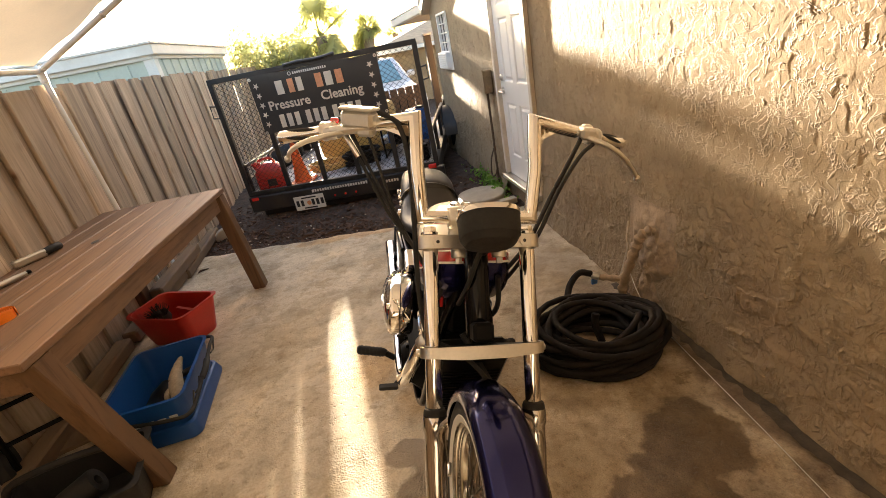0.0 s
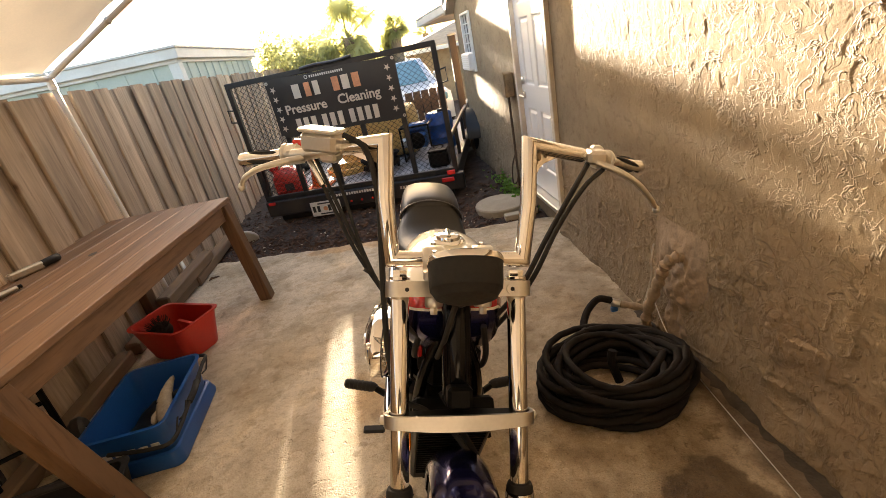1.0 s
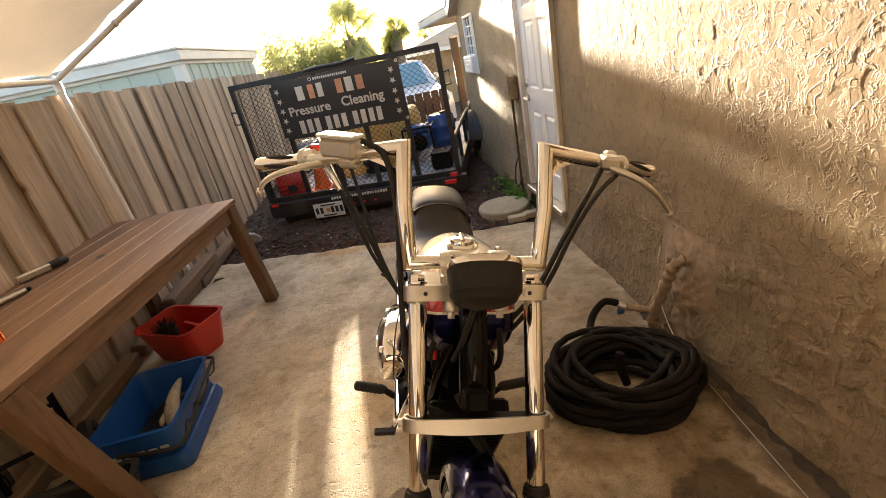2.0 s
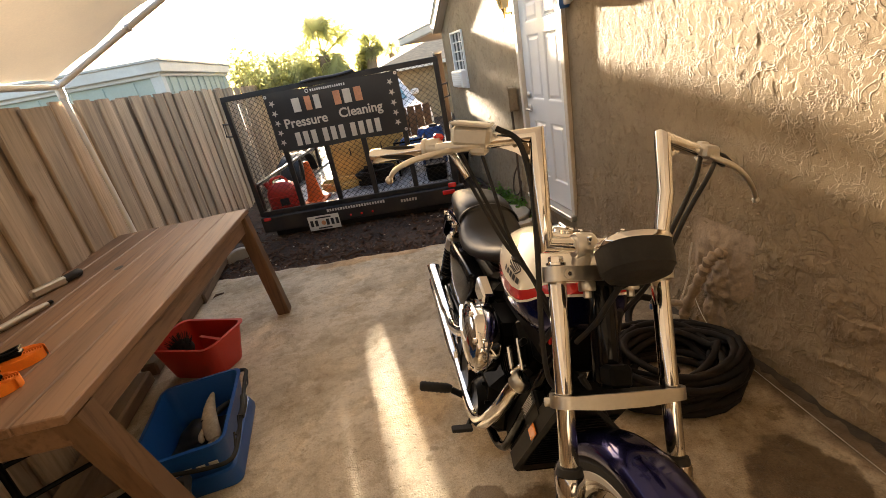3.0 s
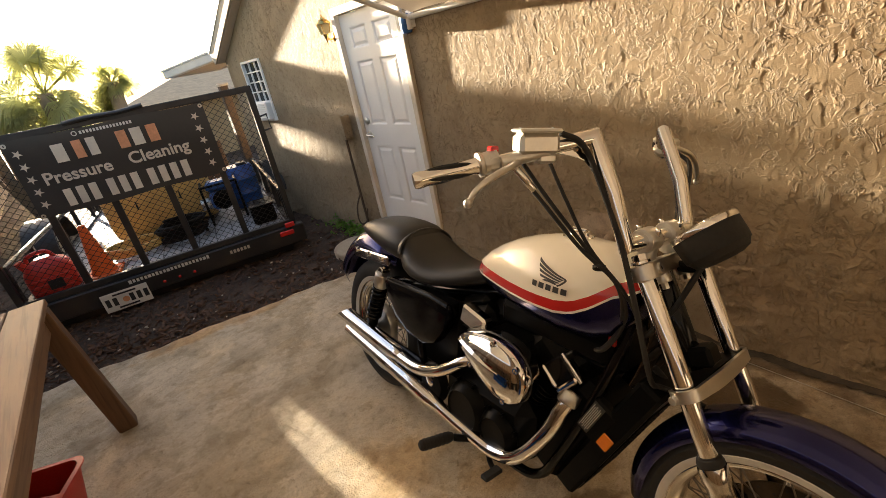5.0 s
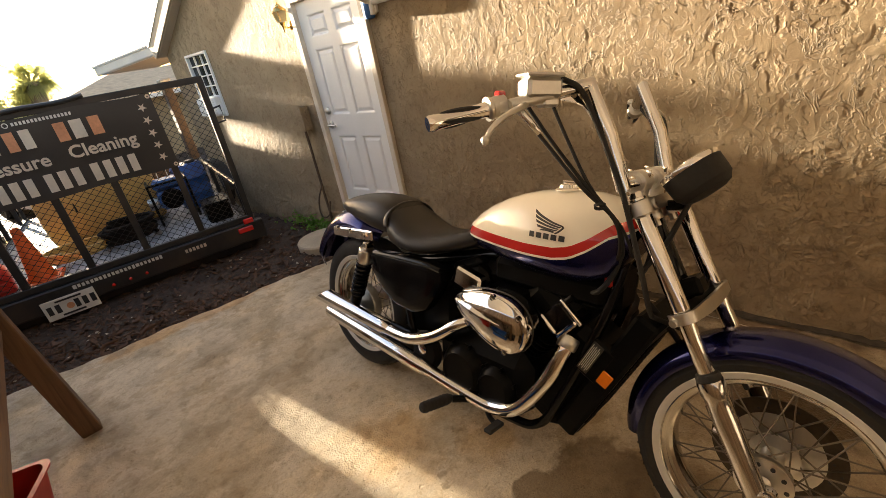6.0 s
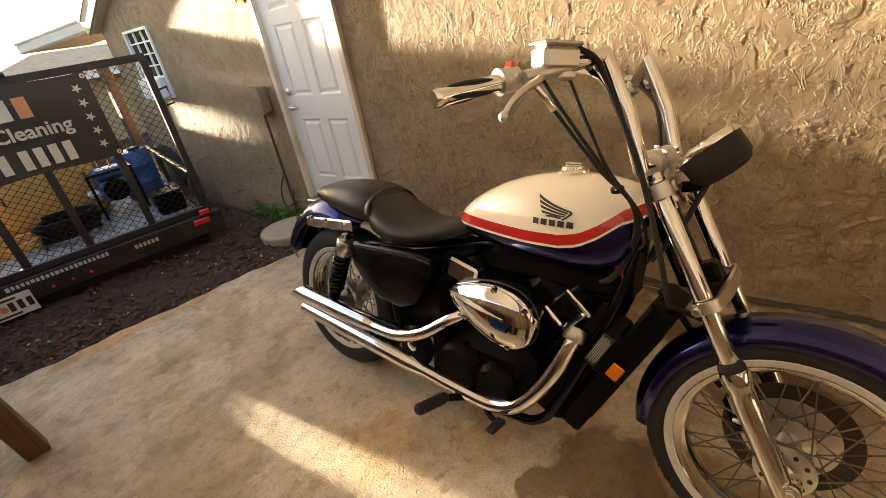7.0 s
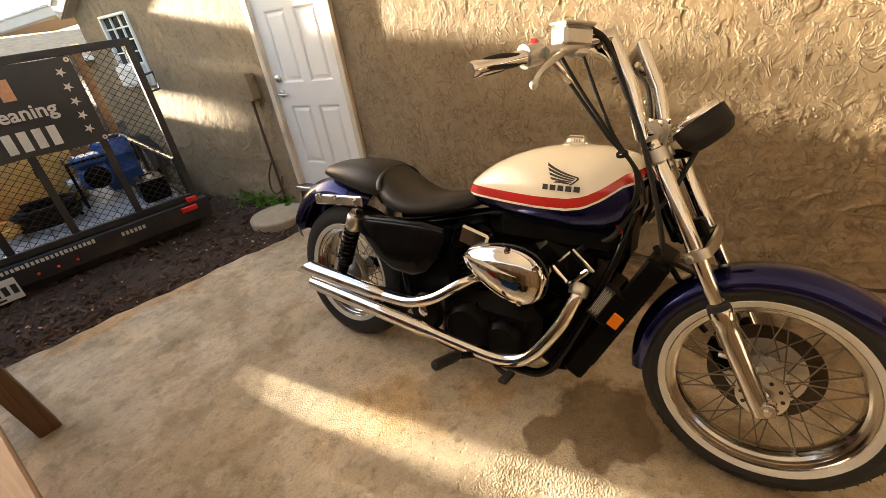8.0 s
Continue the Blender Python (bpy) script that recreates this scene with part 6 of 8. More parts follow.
for sx in (-1, 1):
    part("bar_end_tube", Geo().tube([mir(BT.lerp(BE, 0.40), sx), mir(BE, sx)], 0.012, 14), M_CHROME, bar_ob)
    a, b, c = mir(BT.lerp(BE, 0.30), sx), mir(BT, sx), mir(BT.lerp(BB, 0.62), sx)
    nrm = (a - b).cross(c - b).normalized() * 0.003
    vs = [a, b, c]
    q = [b]
    arc = [a.lerp(c, t / 8) + (b - a.lerp(c, t / 8)) * (0.42 * math.sin(math.pi * t / 8)) for t in range(9)]
    outline = [b] + arc
    n = len(outline)
    g = Geo().add([p + nrm for p in outline] + [p - nrm for p in outline], [tuple(range(n)), tuple(range(2 * n - 1, n - 1, -1))] + [(i, (i + 1) % n, n + (i + 1) % n, n + i) for i in range(n)])
    gp = part("gusset", g, M_CHROME, bar_ob, "drilled chrome gusset plate", smooth=False)
    for t, r in ((0.22, 0.006), (0.40, 0.009), (0.58, 0.0095), (0.76, 0.007)):
        p = (a.lerp(c, t) + (b - a.lerp(c, t)) * (0.42 * math.sin(math.pi * t) + 0.22)) if t else a
        part("gusset_hole", Geo().lathe([(0.001, -0.0042), (r, -0.0042), (r, 0.0042), (0.001, 0.0042)], 14, frame_z(p, nrm)), M_STUCCO, gp)
    cl = part("bar_clamp", Geo().lathe([(0.015, -0.045), (0.022, -0.04), (0.024, -0.005), (0.024, 0.012)], 20, pose(sx * 0.055, 0.066, 1.005)), M_ALU, moto, "cast silver bar clamp")
    part("clamp_top", Geo().cyl((sx * 0.055 - 0.024, 0.07, 1.012), (sx * 0.055 + 0.024, 0.07, 1.012), 0.031, 20), M_ALU, cl)
    for dy in (-0.024, 0.024):
        part("clamp_bolt", Geo().cyl((sx * 0.055, 0.07 + dy, 1.025), (sx * 0.055, 0.07 + dy, 1.043), 0.006, 6), M_CHROME, cl)

    # grip, switch gear and lever
    ax = (BE - BT).normalized()
    A = lambda t, f=0.0, h=0.0: mir(BT.lerp(BE, t) + f * Vector((0.40, -0.9, 0.0)).normalized() + Vector((0, 0, h)), sx)
    gr = part("grip", Geo().lathe([(0.0165, 0), (0.019, 0.004), (0.0175, 0.012), (0.016, 0.05), (0.016, 0.09), (0.0175, 0.125), (0.0185, 0.13), (0.0185, 0.142), (0.016, 0.147), (0.001, 0.147)], 24, frame_z(A(0.655), A(1) - A(0.655))), M_CHROME, moto, "chrome grip with black rubber inlays")
    for k in range(4):
        w = 2 * math.pi * k / 4 + 0.6
        pts = []
        fm = frame_z(A(0.655), A(1) - A(0.655))
        for j in range(9):
            s = 0.014 + 0.108 * j / 8
            pts.append(fm @ Vector((0.0152 * math.cos(w + 0.9 * j / 8), 0.0152 * math.sin(w + 0.9 * j / 8), s)))
        part("grip_inlay", Geo().tube(pts, [0.001, 0.004, 0.0055, 0.0062, 0.0065, 0.0062, 0.0055, 0.004, 0.001], 6), M_RUBBER, gr)
    sw = part("switch_housing", Geo().lathe([(0.016, 0), (0.025, 0.003), (0.026, 0.02), (0.024, 0.036), (0.027, 0.04), (0.027, 0.047), (0.018, 0.05)], 20, frame_z(A(0.545), A(1) - A(0.545))), M_ALU, moto, "cast silver switch housing")
    part("housing_clamp", Geo().box((0, 0, 0.016), (0.05, 0.034, 0.03), 0.006, frame_z(A(0.545), A(1) - A(0.545))), M_ALU, sw)
    if sx < 0:
        part("kill_switch", Geo().box(A(0.575, -0.004, 0.026), (0.024, 0.020, 0.016), 0.004), M_REDPAINT, sw, "red stop switch")
        rm = Matrix.Translation(A(0.36, 0.022, 0.023)) @ Matrix.Rotation(radians(-25), 4, "Z")
        mc = part("master_cylinder", Geo().box((0, 0, -0.003), (0.093, 0.054, 0.046), 0.009, rm), M_ALU, moto, "cast silver brake fluid reservoir")
        part("reservoir_lid", Geo().box((0, 0, 0.0245), (0.098, 0.059, 0.009), 0.004, rm), M_ALU, mc)
        part("reservoir_neck", Geo().box((0.020, 0, -0.034), (0.045, 0.040, 0.024), 0.007, rm), M_ALU, mc)
        part("cylinder_body", Geo().cyl(A(0.30, 0.03, -0.002), A(0.56, 0.03, 0.0), 0.014, 14), M_ALU, mc)
        for dx in (-0.038, 0.038):
            part("lid_screw", Geo().lathe([(0.001, 0), (0.004, 0), (0.004, 0.002), (0.001, 0.002)], 8, rm @ pose(dx, 0, 0.029)), M_CHROME, mc)
    else:
        part("perch", Geo().box(A(0.50, 0.018, 0.004), (0.05, 0.05, 0.035), 0.008), M_ALU, moto, "cast silver clutch perch")
        part("left_switch", Geo().box(A(0.58, -0.012, 0.022), (0.03, 0.03, 0.02), 0.006), M_ALU, sw)
        part("horn_button", Geo().cyl(A(0.57, -0.02, 0.006), A(0.57, -0.03, 0.006), 0.008, 12), M_RUBBER, sw)
    if sx < 0:
        lv = [A(0.47, 0.035, -0.008), A(0.56, 0.074, -0.008), A(0.67, 0.098, -0.014), A(0.755, 0.107, -0.030), A(0.79, 0.105, -0.052)]
    else:
        lv = [A(0.47, 0.035, -0.008), A(0.58, 0.078, -0.018), A(0.70, 0.102, -0.040), A(0.81, 0.114, -0.072), A(0.87, 0.115, -0.093)]
    lever = part("lever", Geo().tube(curve(lv, 6), [0.0085 - 0.003 * k / 24 for k in range(25)], 12, flat=1.0), M_ALU, moto, "polished silver hand lever")
    part("lever_ball", Geo().lathe([(0.001, -0.010), (0.006, -0.008), (0.0095, -0.002), (0.0095, 0.003), (0.006, 0.009), (0.001, 0.0105)], 16, Matrix.Translation(lv[-1])), M_ALU, lever)

# cables
for name, pts, r in (
        ("throttle_cable", [(-0.345, 0.245, 1.195), (-0.30, 0.20, 1.12), (-0.235, 0.13, 1.01), (-0.17, 0.075, 0.93), (-0.12, 0.075, 0.84), (-0.06, 0.12, 0.76)], 0.0048),
        ("throttle_cable", [(-0.330, 0.235, 1.205), (-0.285, 0.19, 1.12), (-0.222, 0.125, 1.01), (-0.162, 0.07, 0.92), (-0.11, 0.07, 0.83), (-0.05, 0.12, 0.75)], 0.0048),
        ("switch_cable", [(-0.29, 0.20, 1.22), (-0.255, 0.165, 1.12), (-0.215, 0.12, 1.01), (-0.155, 0.062, 0.91), (-0.09, 0.05, 0.82)], 0.0042),
        ("brake_hose", [(-0.255, 0.19, 1.262), (-0.205, 0.165, 1.235), (-0.178, 0.125, 1.14), (-0.17, 0.07, 1.02), (-0.165, 0.035, 0.92), (-0.155, 0.0, 0.80), (-0.13, -0.02, 0.70), (-0.07, -0.02, 0.66), (0.0, -0.06, 0.62), (0.06, -0.16, 0.56), (0.075, -0.22, 0.47)], 0.0068),
        ("clutch_cable", [(0.37, 0.22, 1.185), (0.30, 0.15, 1.16), (0.24, 0.12, 1.07), (0.19, 0.10, 0.95), (0.13, 0.10, 0.84), (0.08, 0.14, 0.74)], 0.006),
        ("switch_cable", [(0.34, 0.24, 1.20), (0.28, 0.17, 1.14), (0.22, 0.13, 1.04), (0.16, 0.10, 0.92), (0.09, 0.10, 0.82)], 0.0065),
        ("speedometer_cable", [(-0.01, -0.05, 0.98), (-0.02, -0.03, 0.92), (-0.03, 0.0, 0.84), (-0.04, 0.05, 0.76)], 0.007),
        ("lower_hose", [(-0.03, 0.02, 0.68), (0.02, -0.03, 0.60), (0.06, -0.06, 0.53), (0.075, -0.09, 0.45), (0.08, -0.14, 0.40)], 0.009)):
    part(name, Geo().tube(curve(pts, 6), r, 10), M_RUBBER, moto)
part("cable_tie", Geo().lathe([(0.012, -0.004), (0.015, -0.004), (0.015, 0.004), (0.012, 0.004)], 12, frame_z((-0.20, 0.10, 0.965), (0.5, 0.4, 0.8)), closed=True), M_RUBBER, moto)
part("cable_ferrule", Geo().cyl((-0.345, 0.245, 1.195), (-0.31, 0.21, 1.14), 0.0085, 12), M_CHROME, moto)

# speedometer
PD = Vector((0, 0.66, 0.75)).normalized()
PE = Vector((0, -0.75, 0.66)).normalized()
PC = Vector((0.002, -0.030, 1.050))


def oval(w, l, d, off=0.0):
    return [PC + Vector((w * math.copysign(abs(math.cos(t)) ** 0.8, math.cos(t)), 0, 0)) + (PE * (l * math.copysign(abs(math.sin(t)) ** 0.8, math.sin(t)) + off)) + PD * d for t in [2 * math.pi * k / 36 for k in range(36)]]


sp = part("speedometer", Geo().loft([oval(0.060, 0.050, -0.005), oval(0.0745, 0.070, 0.0), oval(0.0755, 0.0715, -0.008), oval(0.0735, 0.070, -0.045), oval(0.072, 0.0685, -0.058), oval(0.069, 0.065, -0.061), oval(0.061, 0.057, -0.074), oval(0.040, 0.040, -0.081), oval(0.02, 0.02, -0.083)]), M_RUBBER, moto, "black oval speedometer housing")
part("bezel", Geo().loft([oval(0.062, 0.057, 0.004), oval(0.066, 0.062, 0.010), oval(0.0755, 0.0715, 0.006), oval(0.0775, 0.0735, -0.001), oval(0.0765, 0.0725, -0.007), oval(0.073, 0.069, -0.006)], caps=False), M_CHROME, sp, "chrome bezel")
part("dial", Geo().loft([oval(0.063, 0.058, 0.003), oval(0.02, 0.016, 0.004)]), M_GLASSDARK, sp)
part("trip_button", Geo().lathe([(0.006, 0), (0.0105, 0), (0.0105, 0.006), (0.006, 0.006)], 16, frame_z(PC + Vector((0.058, 0, 0)) - PD * 0.05 - PE * 0.03 + Vector((0.008, 0, 0)), Vector((0.75, -0.4, -0.5))), closed=True), M_CHROME, sp)
part("speedometer_bracket", Geo().tube(curve([(0, -0.04, 0.97), (0, -0.02, 0.955), (0, 0.01, 0.95)]), 0.014, 10), M_BLACKMETAL, sp)

# ---- fuel tank ----
TK_Y = [0.068, 0.082, 0.11, 0.15, 0.20, 0.26, 0.32, 0.38, 0.44, 0.50, 0.56, 0.61, 0.65, 0.675]
lerp_at = lambda y, tab: float(np.interp(y, [a for a, _ in tab], [b for _, b in tab]))
tk_top = lambda y: lerp_at(y, [(0.068, 0.905), (0.082, 0.928), (0.11, 0.946), (0.15, 0.957), (0.20, 0.965), (0.26, 0.967), (0.32, 0.965), (0.38, 0.957), (0.44, 0.943), (0.50, 0.923), (0.56, 0.895), (0.61, 0.865), (0.65, 0.832), (0.675, 0.80)])
tk_bot = lambda y: lerp_at(y, [(0.068, 0.80), (0.11, 0.735), (0.16, 0.712), (0.26, 0.70), (0.45, 0.712), (0.60, 0.735), (0.675, 0.755)])
tk_w = lambda y: lerp_at(y, [(0.068, 0.085), (0.082, 0.102), (0.11, 0.118), (0.15, 0.132), (0.20, 0.143), (0.26, 0.149), (0.32, 0.148), (0.38, 0.140), (0.44, 0.128), (0.50, 0.112), (0.56, 0.093), (0.61, 0.075), (0.65, 0.055), (0.675, 0.036)])
tk_s = lambda y: lerp_at(y, [(0.068, 0.885), (0.11, 0.868), (0.16, 0.828), (0.21, 0.800), (0.26, 0.790), (0.36, 0.786), (0.50, 0.785), (0.675, 0.784)])


def tank_point(y, z, side, grow=0.0):
    t, b, w = tk_top(y), tk_bot(y), tk_w(y)
    mid = b + (t - b) * 0.42
    r = (z - mid) / ((t - mid) if z > mid else (mid - b))
    r = max(-1.0, min(1.0, r))
    p = 2.25 if z > mid else 2.8
    return Vector((side * (w + grow) * (1 - abs(r) ** p) ** (1 / p), y, z + (grow if abs(r) > 0.97 else 0)))


def tank_band(lo, hi, rows):
    """The part of the tank's skin between two heights, on both sides; hi None: over the top."""
    g = Geo()
    lines = []
    for y in np.interp(np.linspace(0, len(TK_Y) - 1, 40), range(len(TK_Y)), TK_Y):
        t, b = tk_top(y), tk_bot(y)
        a = min(max(lo(y) if lo else b, b), t)
        c = min(max(hi(y) if hi else t, b), t)
        zs = [a + (c - a) * (1 - (1 - k / rows) ** (2.2 if not hi else 1.0)) if lo or hi else a for k in range(rows + 1)]
        if not lo:
            zs = [a + (c - a) * (k / rows) ** 2.0 for k in range(rows + 1)]
        left = [tank_point(y, z, -1) for z in zs]
        right = [tank_point(y, z, 1) for z in zs]
        lines.append((left, right))
    if hi is None:
        g.loft([l + r[::-1] for l, r in lines], wrap=False)
        for l, r in (lines[0], lines[-1]):
            pass
    else:
        g.loft([l for l, r in lines], wrap=False)
        g.loft([r for l, r in lines], wrap=False)
    for l, r in (lines[0], lines[-1]):
        ring = l + r[::-1]
        g.add(ring, [tuple(range(len(ring)))])
    if not lo:
        g.loft([[l[0], r[0]] for l, r in lines], wrap=False)
    return g


tank = part("fuel_tank", tank_band(lambda y: tk_s(y) + 0.030, None, 14), M_WHITEPAINT, moto, "cream, red and blue painted fuel tank", angle=50)
part("red_stripe", tank_band(tk_s, lambda y: tk_s(y) + 0.030, 4), M_REDPAINT, tank, "red stripe", angle=50)
part("pinstripe", tank_band(lambda y: tk_s(y) - 0.007, tk_s, 2), M_WHITEPAINT, tank, "white pinstripe", angle=50)
part("lower_tank", tank_band(None, lambda y: tk_s(y) - 0.007, 10), M_BLUEPAINT, tank, "dark blue lower panel", angle=50)
fc = part("fuel_cap", Geo().lathe([(0.001, 0), (0.044, 0), (0.046, 0.005), (0.042, 0.009), (0.034, 0.011), (0.032, 0.019), (0.026, 0.022), (0.001, 0.023)], 32, frame_z((0, 0.295, 0.963), (0, 0.03, 1))), M_CHROME, tank, "chrome fuel cap")
part("cap_lever", Geo().box((0, 0.295, 0.9885), (0.012, 0.05, 0.008), 0.003), M_CHROME, fc)

# plain wing-shaped mark and a bar for the maker's name, on both sides


def skin_patch(outline, side, lift=0.0026, n=7):
    """A thin patch of the tank's skin between two lines (y, z) of equal length."""
    a, b = outline
    rows = []
    for (y0, z0), (y1, z1) in zip(a, b):
        row = []
        for k in range(n):
            y, z = y0 + (y1 - y0) * k / (n - 1), z0 + (z1 - z0) * k / (n - 1)
            row.append(tank_point(y, z, side, lift))
        rows.append(row)
    return Geo().loft(rows, wrap=False)


for side in (-1, 1):
    def mark(u, v):
        """Mark sheet (u along, v down, about 200 by 160) onto the tank's side."""
        return 0.345 - u * 0.00057, 0.918 - v * 0.000385 + u * 0.0000385

    for k in range(4):
        # feathers, from the long upper one to the short lower one
        top, low = [], []
        for j in range(9):
            t = j / 8
            bow = (9 - 2 * k) * math.sin(math.pi * t)
            top.append(mark((12 + 12 * k) * (1 - t) + (196 - 8 * k) * t, 35 * k * (1 - t) + (106 + 11 * k) * t + bow))
            low.append(mark((21 + 12 * k) * (1 - t) + (188 - 8 * k) * t, (25 + 33 * k) * (1 - t) + (113 + 11 * k) * t + bow))
        part("wing_feather", skin_patch((top, low), side, n=3), M_INK, tank)
    part("wing_feather", skin_patch(([mark(84, 134), mark(120, 138), mark(160, 150)], [mark(70, 147), mark(110, 150), mark(150, 159)]), side, n=3), M_INK, tank)
    part("wing_edge", skin_patch(([mark(196, 106), mark(205, 118), mark(200, 132), mark(178, 158), mark(164, 168)], [mark(188, 112), mark(192, 119), mark(188, 128), mark(170, 150), mark(155, 161)]), side, n=3), M_INK, tank)
    for k in range(5):
        y = 0.338 - 0.0245 * k
        part("name_bar", skin_patch(([(y, 0.858), (y - 0.018, 0.8575)], [(y, 0.842), (y - 0.018, 0.8415)]), side, n=3), M_INK, tank)

# ---- seat ----


def pad(stations, p=2.6):
    rows = []
    for y, w, top, bot in stations:
        mid = bot + (top - bot) * 0.35
        row = []
        for k in range(28):
            t = 2 * math.pi * k / 28
            c, s = math.cos(t), math.sin(t)
            x = w * math.copysign(abs(c) ** (2 / p), c)
            z = mid + (top - mid if s > 0 else mid - bot) * math.copysign(abs(s) ** (2 / p), s)
            row.append((x, y, z))
        rows.append(row)
    return Geo().loft(rows)


seat = part("seat", pad([(0.60, 0.045, 0.790, 0.745), (0.62, 0.06, 0.800, 0.735), (0.68, 0.085, 0.785, 0.710), (0.75, 0.115, 0.765, 0.690), (0.83, 0.138, 0.752, 0.675), (0.90, 0.148, 0.758, 0.670), (0.96, 0.148, 0.782, 0.672), (1.01, 0.140, 0.815, 0.68), (1.04, 0.128, 0.832, 0.70), (1.055, 0.11, 0.830, 0.72)]), M_LEATHER, moto, "black leather seat")
part("pillion_pad", pad([(1.03, 0.10, 0.825, 0.72), (1.045, 0.122, 0.845, 0.715), (1.08, 0.132, 0.858, 0.715), (1.16, 0.134, 0.864, 0.725), (1.25, 0.128, 0.862, 0.745), (1.33, 0.118, 0.852, 0.765), (1.39, 0.10, 0.834, 0.78), (1.42, 0.078, 0.818, 0.79)]), M_LEATHER, seat)
part("seat_strap", Geo().tube([(0.136 * math.cos(t), 1.035 + 0.02 * math.sin(t), 0.765 + 0.078 * math.sin(t)) for t in [math.pi * k / 16 for k in range(17)]], 0.006, 8, flat=2.0), M_LEATHER, seat)

# ---- frame, engine, exhaust ----
fr = part("frame", Geo().tube(curve([(0, 0.09, 0.90), (0, 0.25, 0.76), (0, 0.6, 0.70), (0, 0.9, 0.62), (0, 1.05, 0.60)], 5), 0.024, 12), M_BLACK, moto, "black steel frame")
for sx in (-1, 1):
    part("down_tube", Geo().tube(curve([(sx * 0.03, 0.09, 0.80), (sx * 0.075, 0.12, 0.62), (sx * 0.095, 0.24, 0.30), (sx * 0.10, 0.31, 0.185), (sx * 0.11, 0.42, 0.165), (sx * 0.12, 0.75, 0.18), (sx * 0.12, 0.88, 0.28), (sx * 0.11, 0.95, 0.50)], 5), 0.016, 12), M_BLACK, fr)
    part("swing_arm", Geo().tube([(sx * 0.11, 0.86, 0.30), (sx * 0.115, 1.05, 0.31), (sx * 0.115, 1.36, 0.325)], [0.028, 0.025, 0.022], 12, flat=0.7), M_BLACK, moto)
    part("axle_plate", Geo().box((sx * 0.118, 1.34, 0.325), (0.02, 0.09, 0.05), 0.006), M_BLACKMETAL, moto)
    # shock absorber
    a, b = Vector((sx * 0.125, 1.18, 0.655)), Vector((sx * 0.13, 1.30, 0.36))
    d = (b - a).normalized()
    sh = part("shock_absorber", Geo().cyl(a + d * 0.02, b, 0.011, 14), M_CHROME, moto, "rear shock with black coil spring")
    fm = frame_z(a + d * 0.075, d)
    part("coil_spring", Geo().tube([fm @ Vector((0.030 * math.cos(t), 0.030 * math.sin(t), 0.19 * t / (2 * math.pi * 9))) for t in [2 * math.pi * 9 * k / 144 for k in range(145)]], 0.0065, 8), M_BLACK, sh)
    part("shock_cap", Geo().cyl(a + d * 0.015, a + d * 0.085, 0.035, 24), M_ALU, sh)
    part("spring_sleeve", Geo().cyl(a + d * 0.08, a + d * 0.24, 0.022, 16), M_BLACKMETAL, sh)
    part("shock_eye", Geo().cyl(a - Vector((0.02, 0, 0)), a + Vector((0.02, 0, 0)), 0.017, 14), M_CHROME, sh)
    part("shock_foot", Geo().cyl(b - d * 0.06, b, 0.026, 16), M_BLACKMETAL, sh)
    st = part("fender_strut", Geo().box((0, 0, 0), (0.014, 0.30, 0.045), 0.006, Matrix.Translation((sx * 0.118, 1.30, 0.69)) @ Matrix.Rotation(radians(-4), 4, "X")), M_CHROME, moto, "chrome fender strut")
    for y in (1.20, 1.31, 1.41):
        part("strut_bolt", Geo().cyl((sx * 0.12, y, 0.70), (sx * 0.137, y, 0.70), 0.012, 12), M_CHROME, st)
    # side cover
    rows = []
    for x, s in ((0.10, 0.97), (0.135, 1.0), (0.152, 0.97), (0.158, 0.88), (0.160, 0.6)):
        base = [(0.70, 0.655), (0.80, 0.665), (0.95, 0.660), (1.10, 0.650), (1.135, 0.630), (1.12, 0.56), (1.06, 0.49), (0.97, 0.445), (0.86, 0.44), (0.79, 0.47), (0.735, 0.54), (0.70, 0.61)]
        cy, cz = 0.93, 0.57
        rows.append([(sx * x, cy + (y - cy) * s, cz + (z - cz) * s) for y, z in base])
    sc = part("side_cover", Geo().loft(rows), M_BLACK, moto, "gloss black side cover", angle=40)
    part("cover_lip", Geo().tube([(sx * 0.150, 0.71, 0.650), (sx * 0.156, 0.80, 0.662), (sx * 0.156, 0.95, 0.657), (sx * 0.150, 1.10, 0.646)], 0.010, 8), M_BLACK, sc)
    part("foot_peg_arm", Geo().tube([(sx * 0.12, 0.50, 0.20), (sx * 0.19, 0.56, 0.21), (sx * 0.225, 0.585, 0.215)], 0.013, 10), M_BLACKMETAL, moto)
    pg = part("foot_peg", Geo().tube([(sx * 0.225, 0.588, 0.22), (sx * 0.24, 0.592, 0.22), (sx * 0.345, 0.612, 0.225), (sx * 0.352, 0.613, 0.225)], [0.012, 0.019, 0.019, 0.012], 14), M_RUBBER, moto, "black rubber foot peg")
    for k in range(6):
        part("peg_rib", Geo().lathe([(0.018, -0.003), (0.0205, -0.003), (0.0205, 0.003), (0.018, 0.003)], 14, frame_z((sx * (0.252 + 0.016 * k), 0.594 + 0.0031 * k, 0.2205 + 0.0008 * k), (sx, 0.19, 0.04)), closed=True), M_RUBBER, pg)

part("front_pulley_cover", Geo().lathe([(0.001, 0), (0.075, 0), (0.08, 0.01), (0.06, 0.03), (0.001, 0.034)], 28, frame_z((-0.13, 0.80, 0.30), (-1, 0, 0))), M_BLACKMETAL, moto)
part("chrome_plug", Geo().lathe([(0.001, 0), (0.022, 0), (0.022, 0.006), (0.012, 0.010), (0.001, 0.010)], 20, frame_z((-0.162, 0.80, 0.312), (-1, 0, 0))), M_CHROME, moto)

